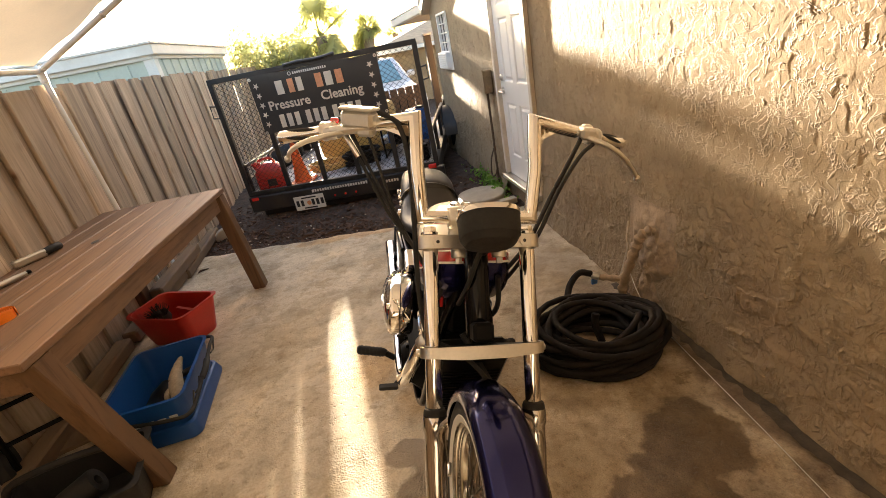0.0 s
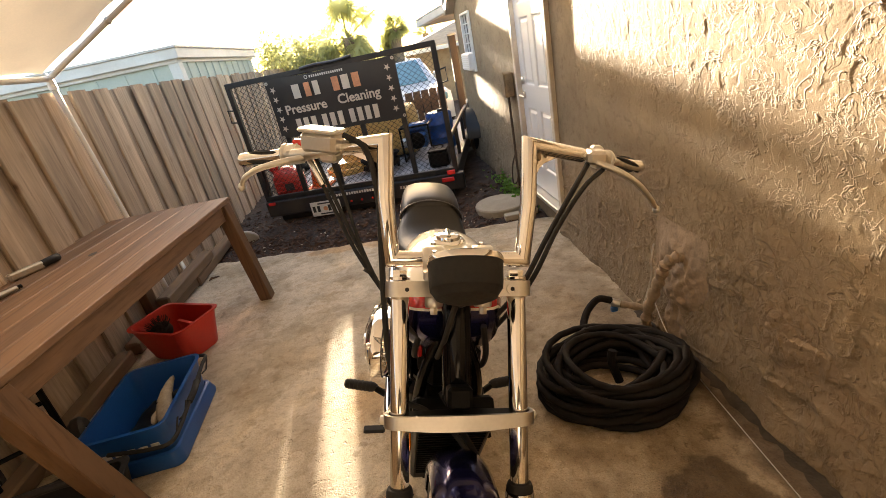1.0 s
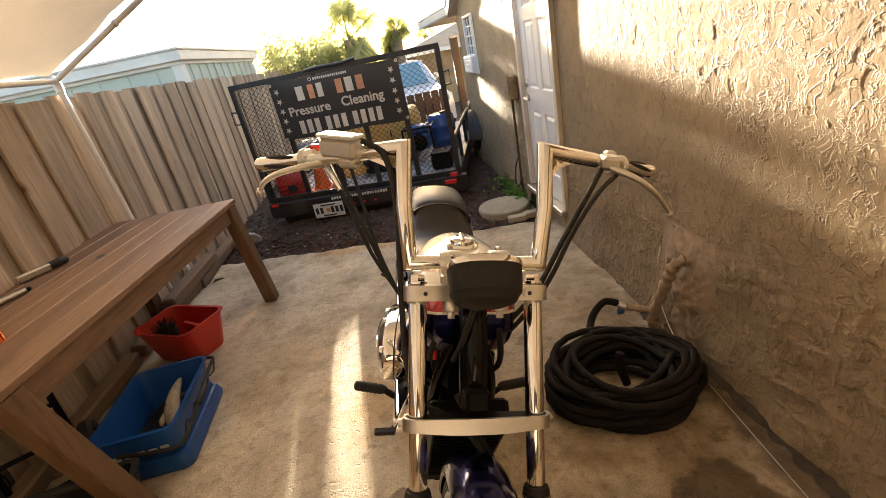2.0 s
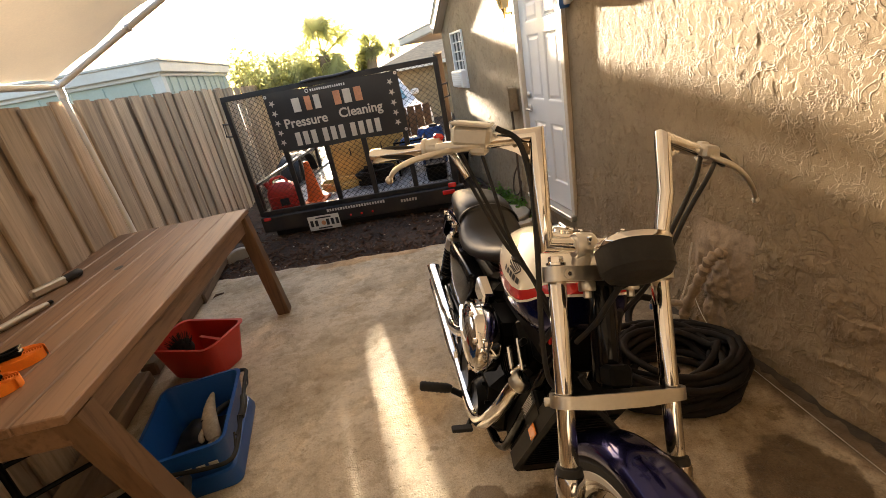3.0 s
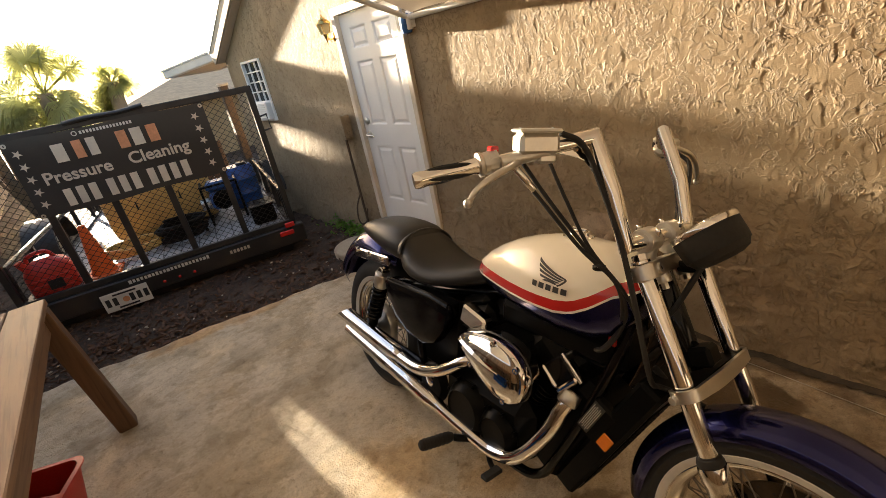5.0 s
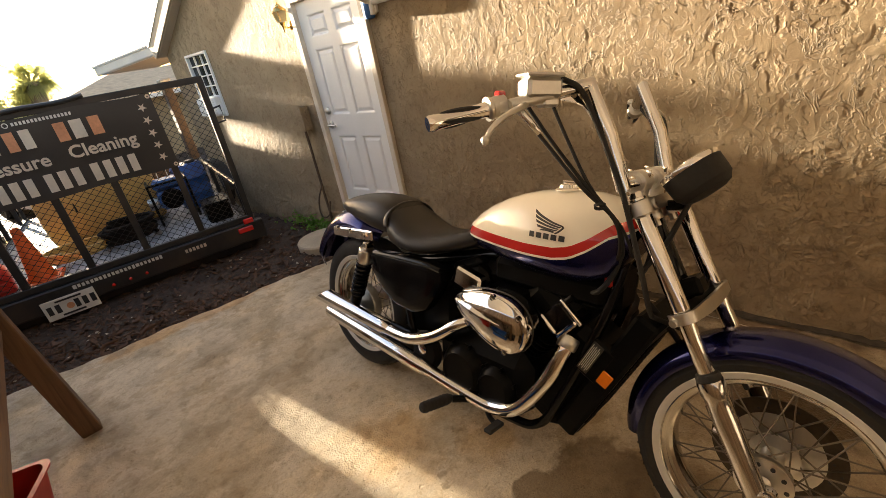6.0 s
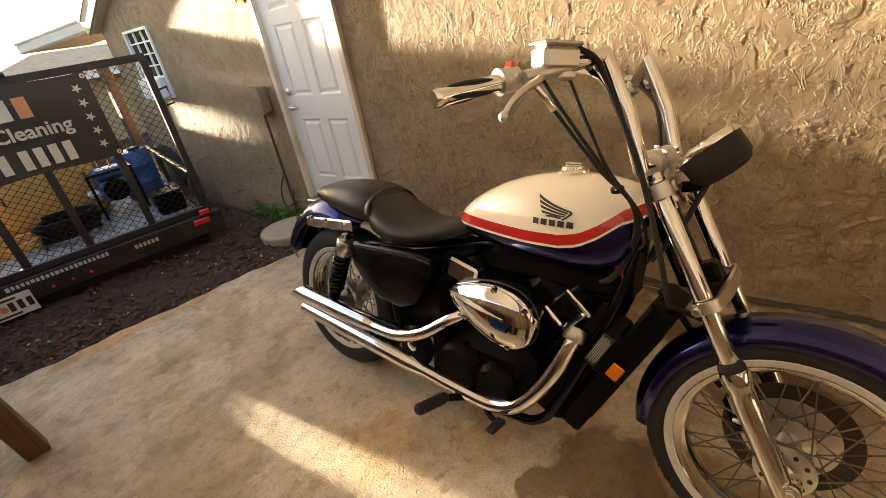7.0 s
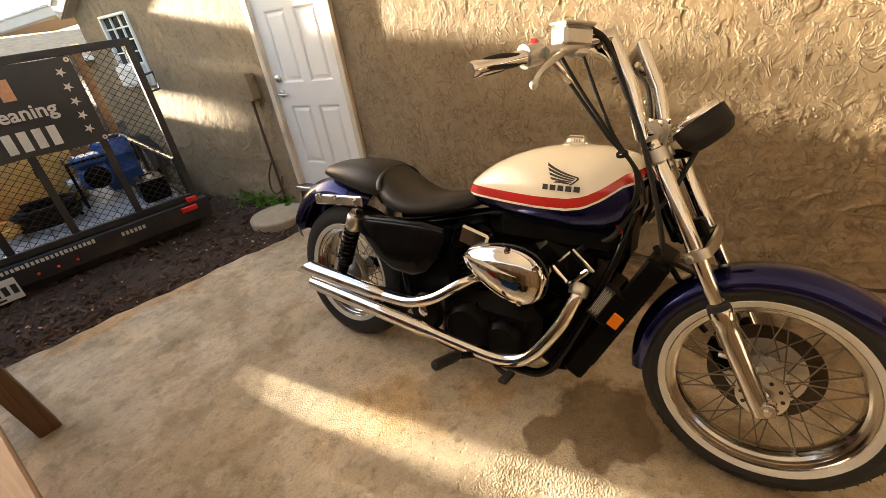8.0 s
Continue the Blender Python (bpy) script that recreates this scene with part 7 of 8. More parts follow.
eng = part("engine", Geo().box((0, 0.545, 0.305), (0.29, 0.43, 0.25), 0.05), M_BLACKMETAL, moto, "black V-twin engine")
for y, z, r, d in ((0.60, 0.295, 0.098, 0.045), (0.45, 0.280, 0.080, 0.04)):
    part("crankcase_cover", Geo().lathe([(0.001, 0), (r, 0), (r + 0.004, 0.006), (r, 0.014), (r * 0.93, d * 0.6), (r * 0.75, d), (r * 0.72, d * 0.85), (0.001, d * 0.8)], 36, frame_z((-0.135, y, z), (-1, 0, 0)) @ Matrix.Diagonal((1, 1, 1, 1))), M_BLACKMETAL, eng)
    part("crankcase_cover", Geo().lathe([(0.001, 0), (r, 0), (r + 0.004, 0.006), (r, 0.014), (r * 0.93, d * 0.6), (0.001, d)], 36, frame_z((0.135, y, z), (1, 0, 0))), M_BLACKMETAL, eng)
    for k in range(8):
        w = 2 * math.pi * k / 8 + 0.3
        part("cover_bolt", Geo().cyl((-0.14, y + (r + 0.006) * math.cos(w), z + (r + 0.006) * math.sin(w)), (-0.158, y + (r + 0.006) * math.cos(w), z + (r + 0.006) * math.sin(w)), 0.0065, 6), M_BLACKMETAL, eng)
for a, b in (((0, 0.47, 0.40), (0, 0.255, 0.645)), ((0, 0.56, 0.40), (0, 0.66, 0.66))):
    a, b = Vector(a), Vector(b)
    m = frame_z(a, b - a)
    L = (b - a).length
    cy = part("cylinder", Geo().loft([[m @ Vector((0.075 * c, 0.075 * s, z)) for c, s in [(math.cos(t), math.sin(t)) for t in [2 * math.pi * k / 24 for k in range(24)]]] for z in (0, L * 0.62)]), M_BLACKMETAL, eng)
    for k in range(8):
        rr = 0.098
        part("cooling_fin", Geo().loft([[m @ Vector((rr * math.copysign(abs(math.cos(t)) ** 0.6, math.cos(t)), rr * math.copysign(abs(math.sin(t)) ** 0.6, math.sin(t)), 0.02 + k * 0.021 + dz)) for t in [2 * math.pi * q / 24 for q in range(24)]] for dz in (0, 0.005)]), M_BLACKMETAL, cy)
    part("cylinder_head", Geo().box((0, 0, L * 0.80), (0.19, 0.19, L * 0.33), 0.03, m), M_BLACKMETAL, cy)
    part("head_cover", Geo().box((0, 0, L * 1.0), (0.15, 0.15, 0.045), 0.02, m), M_BLACKMETAL, cy)

part("engine_core", Geo().box((0.015, 0.45, 0.56), (0.13, 0.52, 0.26), 0.04), M_BLACKMETAL, eng)
part("rear_core", Geo().box((0.0, 0.86, 0.45), (0.17, 0.36, 0.34), 0.05), M_BLACKMETAL, eng)
part("front_case", Geo().box((0, 0, 0), (0.17, 0.15, 0.40), 0.03, Matrix.Translation((0, 0.235, 0.375)) @ Matrix.Rotation(radians(27), 4, "X")), M_BLACKMETAL, eng)
part("intake_mass", Geo().box((0, 0.32, 0.685), (0.17, 0.42, 0.11), 0.03), M_BLACKMETAL, eng)
part("regulator", Geo().box((0.0, 0.15, 0.70), (0.13, 0.13, 0.15), 0.02), M_BLACKMETAL, eng)
part("rear_head_trim", Geo().box((0, 0, 0), (0.045, 0.115, 0.070), 0.008, Matrix.Translation((-0.128, 0.585, 0.640)) @ Matrix.Rotation(radians(14), 4, "X")), M_CHROME, moto, "chrome head cover")
_fm = Matrix.Translation((-0.108, 0.240, 0.595)) @ Matrix.Rotation(radians(42), 4, "X")
fh = part("front_head_trim", Geo().box((0, 0, 0), (0.03, 0.085, 0.085), 0.006, _fm), M_BLACK, moto, "black head cover with chrome edges")
part("chrome_edge", Geo().box((-0.006, -0.038, 0), (0.032, 0.016, 0.09), 0.005, _fm), M_CHROME, fh)
part("chrome_edge", Geo().box((-0.006, 0.008, -0.040), (0.032, 0.074, 0.014), 0.005, _fm), M_CHROME, fh)
part("trim_bar", Geo().cyl((-0.122, 0.235, 0.66), (-0.125, 0.165, 0.60), 0.006, 10), M_CHROME, moto)
part("trim_bar", Geo().cyl((-0.115, 0.20, 0.675), (-0.115, 0.235, 0.64), 0.010, 10), M_BLACKMETAL, moto)


def egg(s, x, cy=0.440, cz=0.570):
    """Outline of the teardrop cover: pointed to the tail, round to the front, its face turned a little forward."""
    pts = []
    ax = radians(8)
    for k in range(56):
        t = 2 * math.pi * k / 56
        u = 0.158 * math.cos(t)
        v = 0.086 * math.copysign(abs(math.sin(t)) ** 0.92, math.sin(t)) * (1 - 0.36 * math.cos(t))
        y, z = u * s, v * s
        yy = y * math.cos(ax) - z * math.sin(ax)
        pts.append((x + yy * 0.09, cy + yy, cz + y * math.sin(ax) + z * math.cos(ax)))
    return pts


ac = part("air_cleaner", Geo().loft([egg(0.90, -0.130), egg(0.97, -0.136), egg(1.0, -0.142), egg(1.0, -0.198), egg(0.99, -0.207), egg(0.95, -0.213), egg(0.90, -0.214), egg(0.84, -0.220), egg(0.66, -0.232), egg(0.36, -0.240), egg(0.08, -0.242)]), M_CHROME, moto, "chrome teardrop air cleaner", angle=38)
part("cover_groove", Geo().tube([Vector(p) for p in egg(1.004, -0.176)], 0.0022, 8, closed=True), M_INK, ac)
_rid = []
for t, w in ((0, 0.001), (0.12, 0.006), (0.35, 0.011), (0.6, 0.012), (0.85, 0.007), (1.0, 0.001)):
    y = 0.572 - 0.205 * t
    x = -0.216 - 0.026 * math.sin(math.pi * min(1, 0.12 + 0.62 * t)) + 0.09 * (y - 0.44)
    _rid.append([(x + 0.004, y, 0.600 - 0.022 * t - w), (x - 0.006, y, 0.600 - 0.022 * t), (x + 0.004, y, 0.600 - 0.022 * t + w)])
part("cover_ridge", Geo().loft(_rid, wrap=False), M_CHROME, ac)
for k in (15, 23, 36, 47):
    p = egg(0.91, -0.212)[k]
    part("cover_screw", Geo().lathe([(0.001, 0.006), (0.005, 0.006), (0.006, 0.010), (0.0095, 0.010), (0.011, 0.004), (0.011, 0.0), (0.001, 0.0)], 14, frame_z(p, (-1, -0.2, 0))), M_CHROME, ac)
part("air_box", Geo().box((-0.09, 0.44, 0.575), (0.13, 0.20, 0.12), 0.03), M_BLACKMETAL, moto)

ex = part("exhaust", Geo().tube(curve([(-0.095, 0.205, 0.535), (-0.125, 0.215, 0.50), (-0.150, 0.25, 0.40), (-0.168, 0.34, 0.27), (-0.172, 0.43, 0.225), (-0.172, 0.55, 0.222), (-0.170, 0.75, 0.235)], 6), 0.024, 18), M_CHROME, moto, "chrome twin exhaust")
part("silencer", Geo().tube([(-0.170, 0.74, 0.234), (-0.169, 0.80, 0.239), (-0.160, 1.40, 0.275), (-0.159, 1.47, 0.279)], [0.024, 0.034, 0.037, 0.034], 22), M_CHROME, ex)
part("rear_pipe", Geo().tube(curve([(-0.10, 0.60, 0.475), (-0.14, 0.64, 0.455), (-0.168, 0.74, 0.385), (-0.172, 0.86, 0.338), (-0.168, 0.98, 0.328), (-0.166, 1.02, 0.329)], 6), 0.024, 18), M_CHROME, ex)
g = Geo()
rows = []
for y, r in ((1.0, 0.024), (1.05, 0.032), (1.45, 0.036), (1.52, 0.036)):
    rows.append([(-0.166 + r * math.cos(t), y + (0.0 if y < 1.5 else -0.055 * math.sin(t)), 0.329 + (y - 1.0) * 0.045 + r * math.sin(t)) for t in [2 * math.pi * k / 22 for k in range(22)]])
part("silencer", g.loft(rows, caps=False), M_CHROME, ex, "slash-cut chrome silencer")
part("silencer_bore", Geo().cyl((-0.166, 1.30, 0.343), (-0.166, 1.46, 0.350), 0.030, 18), M_INK, ex)
part("heat_collar", Geo().cyl((-0.098, 0.208, 0.54), (-0.120, 0.213, 0.508), 0.031, 18), M_ALU, ex)

# radiator and its cover
RM = Matrix.Translation((0, 0.105, 0.43)) @ Matrix.Rotation(radians(27), 4, "X")
rd = part("radiator", Geo().box((0, 0, 0.0), (0.20, 0.07, 0.50), 0.010, RM), M_BLACKMETAL, moto, "black radiator and cover")
for k in range(18):
    part("radiator_fin", Geo().box((0, -0.036, -0.17 + k * 0.02), (0.17, 0.006, 0.005), 0.001, RM), M_BLACKMETAL, rd)
part("side_reflector", Geo().box((-0.104, -0.005, 0.02), (0.006, 0.035, 0.05), 0.003, RM), M_AMBER, rd, "amber reflector")
part("label_plate", Geo().box((-0.104, 0.062, 0.045), (0.004, 0.036, 0.112), 0.002, RM), M_INK, rd)
for k in range(6):
    part("label_bar", Geo().box((-0.1065, 0.0495 + 0.005 * k, 0.045), (0.002, 0.0018, 0.096 if k % 2 else 0.08), 0, RM), M_PALE, rd)
part("label_mount", Geo().box((-0.085, 0.045, 0.04), (0.035, 0.08, 0.13), 0.008, RM), M_BLACKMETAL, rd)
part("red_tag", Geo().box((-0.08, 0.115, 0.735), (0.012, 0.022, 0.032), 0.003), M_REDPAINT, moto)
part("chin_guard", Geo().box((0, 0.205, 0.225), (0.16, 0.05, 0.09), 0.02, Matrix.Identity(4)), M_BLACKMETAL, moto)
bp = part("brake_pedal", Geo().tube(curve([(-0.13, 0.52, 0.19), (-0.18, 0.45, 0.185), (-0.205, 0.40, 0.19)], 5), 0.009, 10), M_BLACKMETAL, moto)
part("pedal_pad", Geo().box((-0.225, 0.395, 0.196), (0.075, 0.032, 0.016), 0.005), M_RUBBER, bp)
sd = part("side_stand", Geo().tube([(0.12, 0.56, 0.19), (0.20, 0.50, 0.10), (0.245, 0.47, -0.055)], 0.012, 10), M_BLACKMETAL, moto)
part("stand_foot", Geo().box((0.250, 0.465, -0.052), (0.05, 0.05, 0.008), 0.003, Matrix.Identity(4)), M_BLACKMETAL, sd)
part("ignition_block", Geo().box((0.0, 0.16, 0.655), (0.14, 0.10, 0.07), 0.02), M_BLACKMETAL, moto)
part("wiring_loom", Geo().tube(curve([(-0.07, 0.08, 0.84), (-0.09, 0.10, 0.76), (-0.09, 0.14, 0.70), (-0.05, 0.20, 0.68)], 5), 0.008, 8), M_RUBBER, moto)
part("wiring_loom", Geo().tube(curve([(0.07, 0.06, 0.84), (0.085, 0.08, 0.74), (0.08, 0.14, 0.66), (0.05, 0.22, 0.62)], 5), 0.008, 8), M_RUBBER, moto)

# ---- bins under the table ----


def rrect(hx, hy, r, z, n=5):
    pts = []
    for cx, cy, a0 in ((hx - r, hy - r, 0), (-hx + r, hy - r, 90), (-hx + r, -hy + r, 180), (hx - r, -hy + r, 270)):
        for k in range(n):
            a = radians(a0 + 90 * k / (n - 1))
            pts.append((cx + r * math.cos(a), cy + r * math.sin(a), z))
    return pts


_e = thing("blue_bin", pose(-1.372, 0.985, 0.0, 0, 0, 3), "blue plastic tool bin with black bail handle on the concrete", "bin")
_rings = [rrect(0.150, 0.215, 0.04, 0.0), rrect(0.160, 0.225, 0.045, 0.012), rrect(0.166, 0.240, 0.045, 0.13), rrect(0.176, 0.256, 0.045, 0.222), rrect(0.186, 0.266, 0.05, 0.224), rrect(0.187, 0.267, 0.05, 0.230),
          rrect(0.172, 0.252, 0.04, 0.231), rrect(0.160, 0.236, 0.04, 0.15), rrect(0.148, 0.214, 0.035, 0.02)]
part("bin_body", Geo().loft(_rings), M_BLUEPLASTIC, _e, angle=40)
part("base_skirt", Geo().loft([rrect(0.185, 0.262, 0.04, 0.0), rrect(0.188, 0.266, 0.04, 0.02), rrect(0.176, 0.252, 0.04, 0.07), rrect(0.165, 0.24, 0.04, 0.075)], caps=False), M_BLUEPLASTIC, _e)
_hp = [(-0.06, -0.275, 0.165), (0.10, -0.285, 0.145), (0.185, -0.27, 0.14), (0.202, -0.18, 0.15), (0.205, -0.06, 0.17), (0.212, 0.0, 0.18), (0.205, 0.07, 0.185), (0.202, 0.18, 0.20), (0.195, 0.262, 0.205), (0.10, 0.278, 0.205)]
_h = part("bail_handle", Geo().tube(curve(_hp, 6), 0.009, 10), M_RUBBER, _e, "black plastic handle")
part("handle_grip", Geo().tube(curve(_hp[4:7], 6), 0.015, 12), M_RUBBER, _h)
for k in range(9):
    y = -0.22 + 0.054 * k
    part("handle_web", Geo().tube([(0.198, y, 0.155 + 0.012 * (k % 2)), (0.197, y + 0.05, 0.185 - 0.03 * (k % 2))], 0.004, 6), M_RUBBER, _h)
for k in range(5):
    part("label_bar", Geo().box((-0.09 + 0.05 * k, -0.2495, 0.13), (0.034, 0.004, 0.016 if k % 2 else 0.022), 0), M_PALE, _e)
_e = thing("work_glove", pose(-1.345, 1.03, 0.03, 0, 0, 25), "worn tan leather work glove lying in the blue bin", "glove")
g = Geo()
rows = []
for t, w, h, bx in ((0, 0.020, 0.012, 0), (0.02, 0.033, 0.024, 0), (0.08, 0.036, 0.026, 0.004), (0.13, 0.034, 0.028, 0.012), (0.18, 0.028, 0.024, 0.028), (0.22, 0.02, 0.018, 0.045), (0.25, 0.012, 0.012, 0.062), (0.262, 0.004, 0.004, 0.068)):
    rows.append([(bx + w * math.cos(a), t - 0.12, 0.075 + 0.25 * t + h * math.sin(a)) for a in [2 * math.pi * k / 14 for k in range(14)]])
part("palm", g.loft(rows), M_GLOVE, _e)
for k, (dx, ln) in enumerate(((-0.012, 0.055), (0.006, 0.06), (0.022, 0.05))):
    part("finger", Geo().tube(curve([(dx * 1.6 - 0.004, -0.12, 0.07), (dx * 1.8 - 0.006, -0.15, 0.062), (dx * 1.6 - 0.004, -0.12 - ln, 0.045)], 4), [0.011] * 8 + [0.006], 10), M_GLOVE, _e)
part("thumb", Geo().tube(curve([(-0.02, -0.03, 0.09), (-0.045, -0.06, 0.085), (-0.05, -0.09, 0.07)], 4), [0.012] * 8 + [0.006], 10), M_GLOVE, _e)
_e = thing("dark_rag", pose(-1.38, 0.95, 0.022), "dark cloth and tools in the bottom of the bin", "rag")
g = sheet(np.linspace(-0.13, 0.13, 24), np.linspace(-0.19, 0.19, 30), lambda X, Y: 0.02 + 0.045 * value_noise(X * 14, Y * 14, 51) * np.clip(1 - (X / 0.15) ** 4, 0, 1))
part("cloth", g, M_LEATHER, _e)
_e = thing("scrub_brush", pose(-1.31, 1.09, 0.10, 0, 25, 60), "black handled brush standing in the blue bin", "brush")
part("handle", Geo().tube(curve([(-0.10, 0, 0.0), (0, 0, 0.03), (0.08, 0, 0.05)], 5), [0.012, 0.014, 0.016, 0.016, 0.015, 0.015, 0.014, 0.014, 0.013, 0.012, 0.01], 10), M_RUBBER, _e)

_e = thing("red_bucket", pose(-1.555, 1.755, 0.0, 0, 0, -27), "red plastic divided mop bucket on the concrete", "bucket")


def bucket_ring(hx, hy, z, notch):
    """A rounded oblong with a waist on the front end."""
    pts = []
    for x, y in [(p[0], p[1]) for p in rrect(hx, hy, 0.06, 0, 7)]:
        pts.append((x - (notch * math.exp(-((y + 0.02) / 0.03) ** 2) if x > hx * 0.6 else 0), y, z + 0.012 * (x / hx) ** 2 * (1 if z > 0.2 else 0)))
    return pts


part("bucket_body", Geo().loft([bucket_ring(0.175, 0.115, 0.0, 0.04), bucket_ring(0.18, 0.12, 0.01, 0.04), bucket_ring(0.225, 0.155, 0.215, 0.045), bucket_ring(0.238, 0.166, 0.217, 0.045), bucket_ring(0.239, 0.167, 0.224, 0.045),
                                bucket_ring(0.220, 0.150, 0.224, 0.045), bucket_ring(0.180, 0.118, 0.02, 0.04)]), M_REDPLASTIC, _e, angle=40)
part("divider", Geo().loft([[(0.215, -0.012, 0.19), (0.215, 0.012, 0.19), (-0.02, 0.05, 0.19), (-0.02, 0.03, 0.19)], [(0.17, -0.010, 0.02), (0.17, 0.010, 0.02), (-0.02, 0.045, 0.02), (-0.02, 0.03, 0.02)]]), M_REDPLASTIC, _e)
part("spout", Geo().loft([[(-0.21, -0.09, 0.216), (-0.27, 0.0, 0.222), (-0.21, 0.09, 0.216)], [(-0.19, -0.085, 0.12), (-0.205, 0, 0.13), (-0.19, 0.085, 0.12)]], wrap=False), M_REDPLASTIC, _e)
_e = thing("round_brush", pose(-1.66, 1.80, 0.03, 15, 0, 0), "black round scrubbing brush in the red bucket", "brush")
part("brush_head", Geo().lathe([(0.02, 0.09), (0.055, 0.095), (0.065, 0.12), (0.06, 0.155), (0.03, 0.175), (0.001, 0.178)], 20), M_RUBBER, _e)
g = Geo()
_rng = random.Random(5)
for k in range(160):
    a, r = _rng.uniform(0, 6.283), 0.06 * math.sqrt(_rng.random())
    p = Vector((r * math.cos(a), r * math.sin(a), 0.165))
    g.tube([p, p + Vector((r * math.cos(a) * 0.4, r * math.sin(a) * 0.4, 0.028))], 0.0016, 4)
tagged(part("bristles", g, M_RUBBER, _e, smooth=False), kind="stuff")

# ---- clutter at the table's near end ----
_e = thing("tool_tote", pose(-1.50, 0.45, 0.0, 0, 0, 12), "black plastic tote with tools standing under the table", "tote")
part("tote_body", Geo().loft([rrect(0.20, 0.13, 0.03, 0.0), rrect(0.21, 0.14, 0.03, 0.02), rrect(0.235, 0.165, 0.03, 0.17), rrect(0.245, 0.172, 0.03, 0.172), rrect(0.245, 0.172, 0.03, 0.18), rrect(0.222, 0.152, 0.03, 0.18), rrect(0.20, 0.13, 0.03, 0.03)]), M_RUBBER, _e)
part("tote_handle", Geo().tube(curve([(-0.22, 0, 0.17), (-0.15, 0, 0.27), (0.15, 0, 0.27), (0.22, 0, 0.17)], 6), 0.014, 10), M_RUBBER, _e)
# Made-up roll, coloured dark to stand in for black gear under the table.
_e = thing("dark_roll", pose(-1.46, 0.40, 0.03, 0, 70, 20), "dark roll lying in the black tote, added for dark clutter", "roll")
part("roll", Geo().lathe([(0.02, 0), (0.05, 0), (0.052, 0.01), (0.052, 0.12), (0.05, 0.13), (0.02, 0.13)], 24, pose(-0.12, 0, -0.02), closed=True), M_RUBBER, _e)
_e = thing("hand_truck", pose(-1.80, 0.80, 0.0, 0, 0, 30), "dark steel hand truck with a small wheel by the fence", "hand truck")
for s in (-0.14, 0.14):
    part("rail", Geo().tube([(s, 0, 0.06), (s, 0.05, 0.36), (s, 0.09, 0.62)], 0.014, 10), M_BLACKMETAL, _e)
    _w = part("truck_wheel", Geo().lathe([(0.05, -0.025), (0.09, -0.03), (0.105, -0.015), (0.105, 0.015), (0.09, 0.03), (0.05, 0.025)], 24, frame_z((s * 1.25, 0.06, 0.105), (1, 0, 0)), closed=True), M_RUBBER, _e)
    part("wheel_hub", Geo().lathe([(0.001, -0.02), (0.05, -0.018), (0.052, 0.018), (0.001, 0.02)], 18, frame_z((s * 1.25, 0.06, 0.105), (1, 0, 0))), M_ALU, _w)
for z in (0.2, 0.36, 0.52):
    part("cross_bar", Geo().tube([(-0.14, 0.01 + z * 0.13, z), (0.14, 0.01 + z * 0.13, z)], 0.011, 8), M_BLACKMETAL, _e)
part("toe_plate", Geo().box((0, -0.11, 0.012), (0.34, 0.22, 0.008), 0.002), M_BLACKMETAL, _e)
_e = thing("scrap_board", pose(-1.72, 1.02, 0.012, 0, 0, 20), "flat brown board lying on the concrete", "board")
part("board_piece", Geo().box((0, 0, 0), (0.55, 0.20, 0.022), 0.003), M_TIMBER, _e)

# ---- things on the table ----
for k, (x, y, r, rot) in enumerate(((-1.655, 0.735, 0.062, 20), (-1.625, 0.575, 0.055, -10))):
    _e = thing("ratchet_strap", pose(x, y, TZ + 0.001, 0, 0, rot), "orange ratchet strap rolled up on the table", "strap", "ratchet straps on the table")
    pts = []
    for j in range(150):
        t = j * 0.35
        rr = r - 0.00075 * j * 0.35 * 1.2
        pts.append((rr * 1.35 * math.cos(t), rr * math.sin(t)))
    vs, fs = [], []
    for j, (a, b) in enumerate(pts):
        L = math.hypot(a, b)
        ux, uy = a / L * 0.0008, b / L * 0.0008
        vs += [(a - ux, b - uy, 0.0), (a + ux, b + uy, 0.0), (a + ux, b + uy, 0.034), (a - ux, b - uy, 0.034)]
    for j in range(len(pts) - 1):
        for q in range(4):
            fs.append((j * 4 + q, j * 4 + (q + 1) % 4, j * 4 + 4 + (q + 1) % 4, j * 4 + 4 + q))
    part("webbing", Geo().add(vs, fs), M_STRAP, _e)
    part("ratchet", Geo().box((-0.02, 0.0, 0.042), (0.09, 0.042, 0.016), 0.005), M_BLACKMETAL, _e)
    part("ratchet_handle", Geo().tube([(-0.06, -0.016, 0.045), (0.02, -0.016, 0.058), (0.02, 0.016, 0.058), (-0.06, 0.016, 0.045)], 0.005, 8), M_BLACKMETAL, _e)
_e = thing("steel_tube", pose(-1.90, 1.14, TZ + 0.016, 0, 0, 0), "steel pipe wrench handle lying on the table", "tool")
part("shaft", Geo().tube([(-0.12, -0.24, 0), (-0.06, -0.11, 0), (0.03, 0.08, 0), (0.055, 0.13, 0)], [0.014, 0.014, 0.014, 0.011], 14), M_ALU, _e)
part("tip", Geo().cyl((0.052, 0.125, 0), (0.063, 0.148, 0), 0.010, 12), M_BLACKMETAL, _e)
_e = thing("hand_tool", pose(-1.96, 1.50, TZ + 0.022, 0, 0, 60), "grey and black hand tool on the table beside the fence", "tool")
part("tool_body", Geo().box((0, 0, 0), (0.16, 0.04, 0.04), 0.008), M_ALU, _e)
part("tool_grip", Geo().tube(curve([(0.07, 0, 0), (0.12, 0.0, 0.004), (0.16, 0.02, 0.0)], 4), 0.021, 12), M_RUBBER, _e)

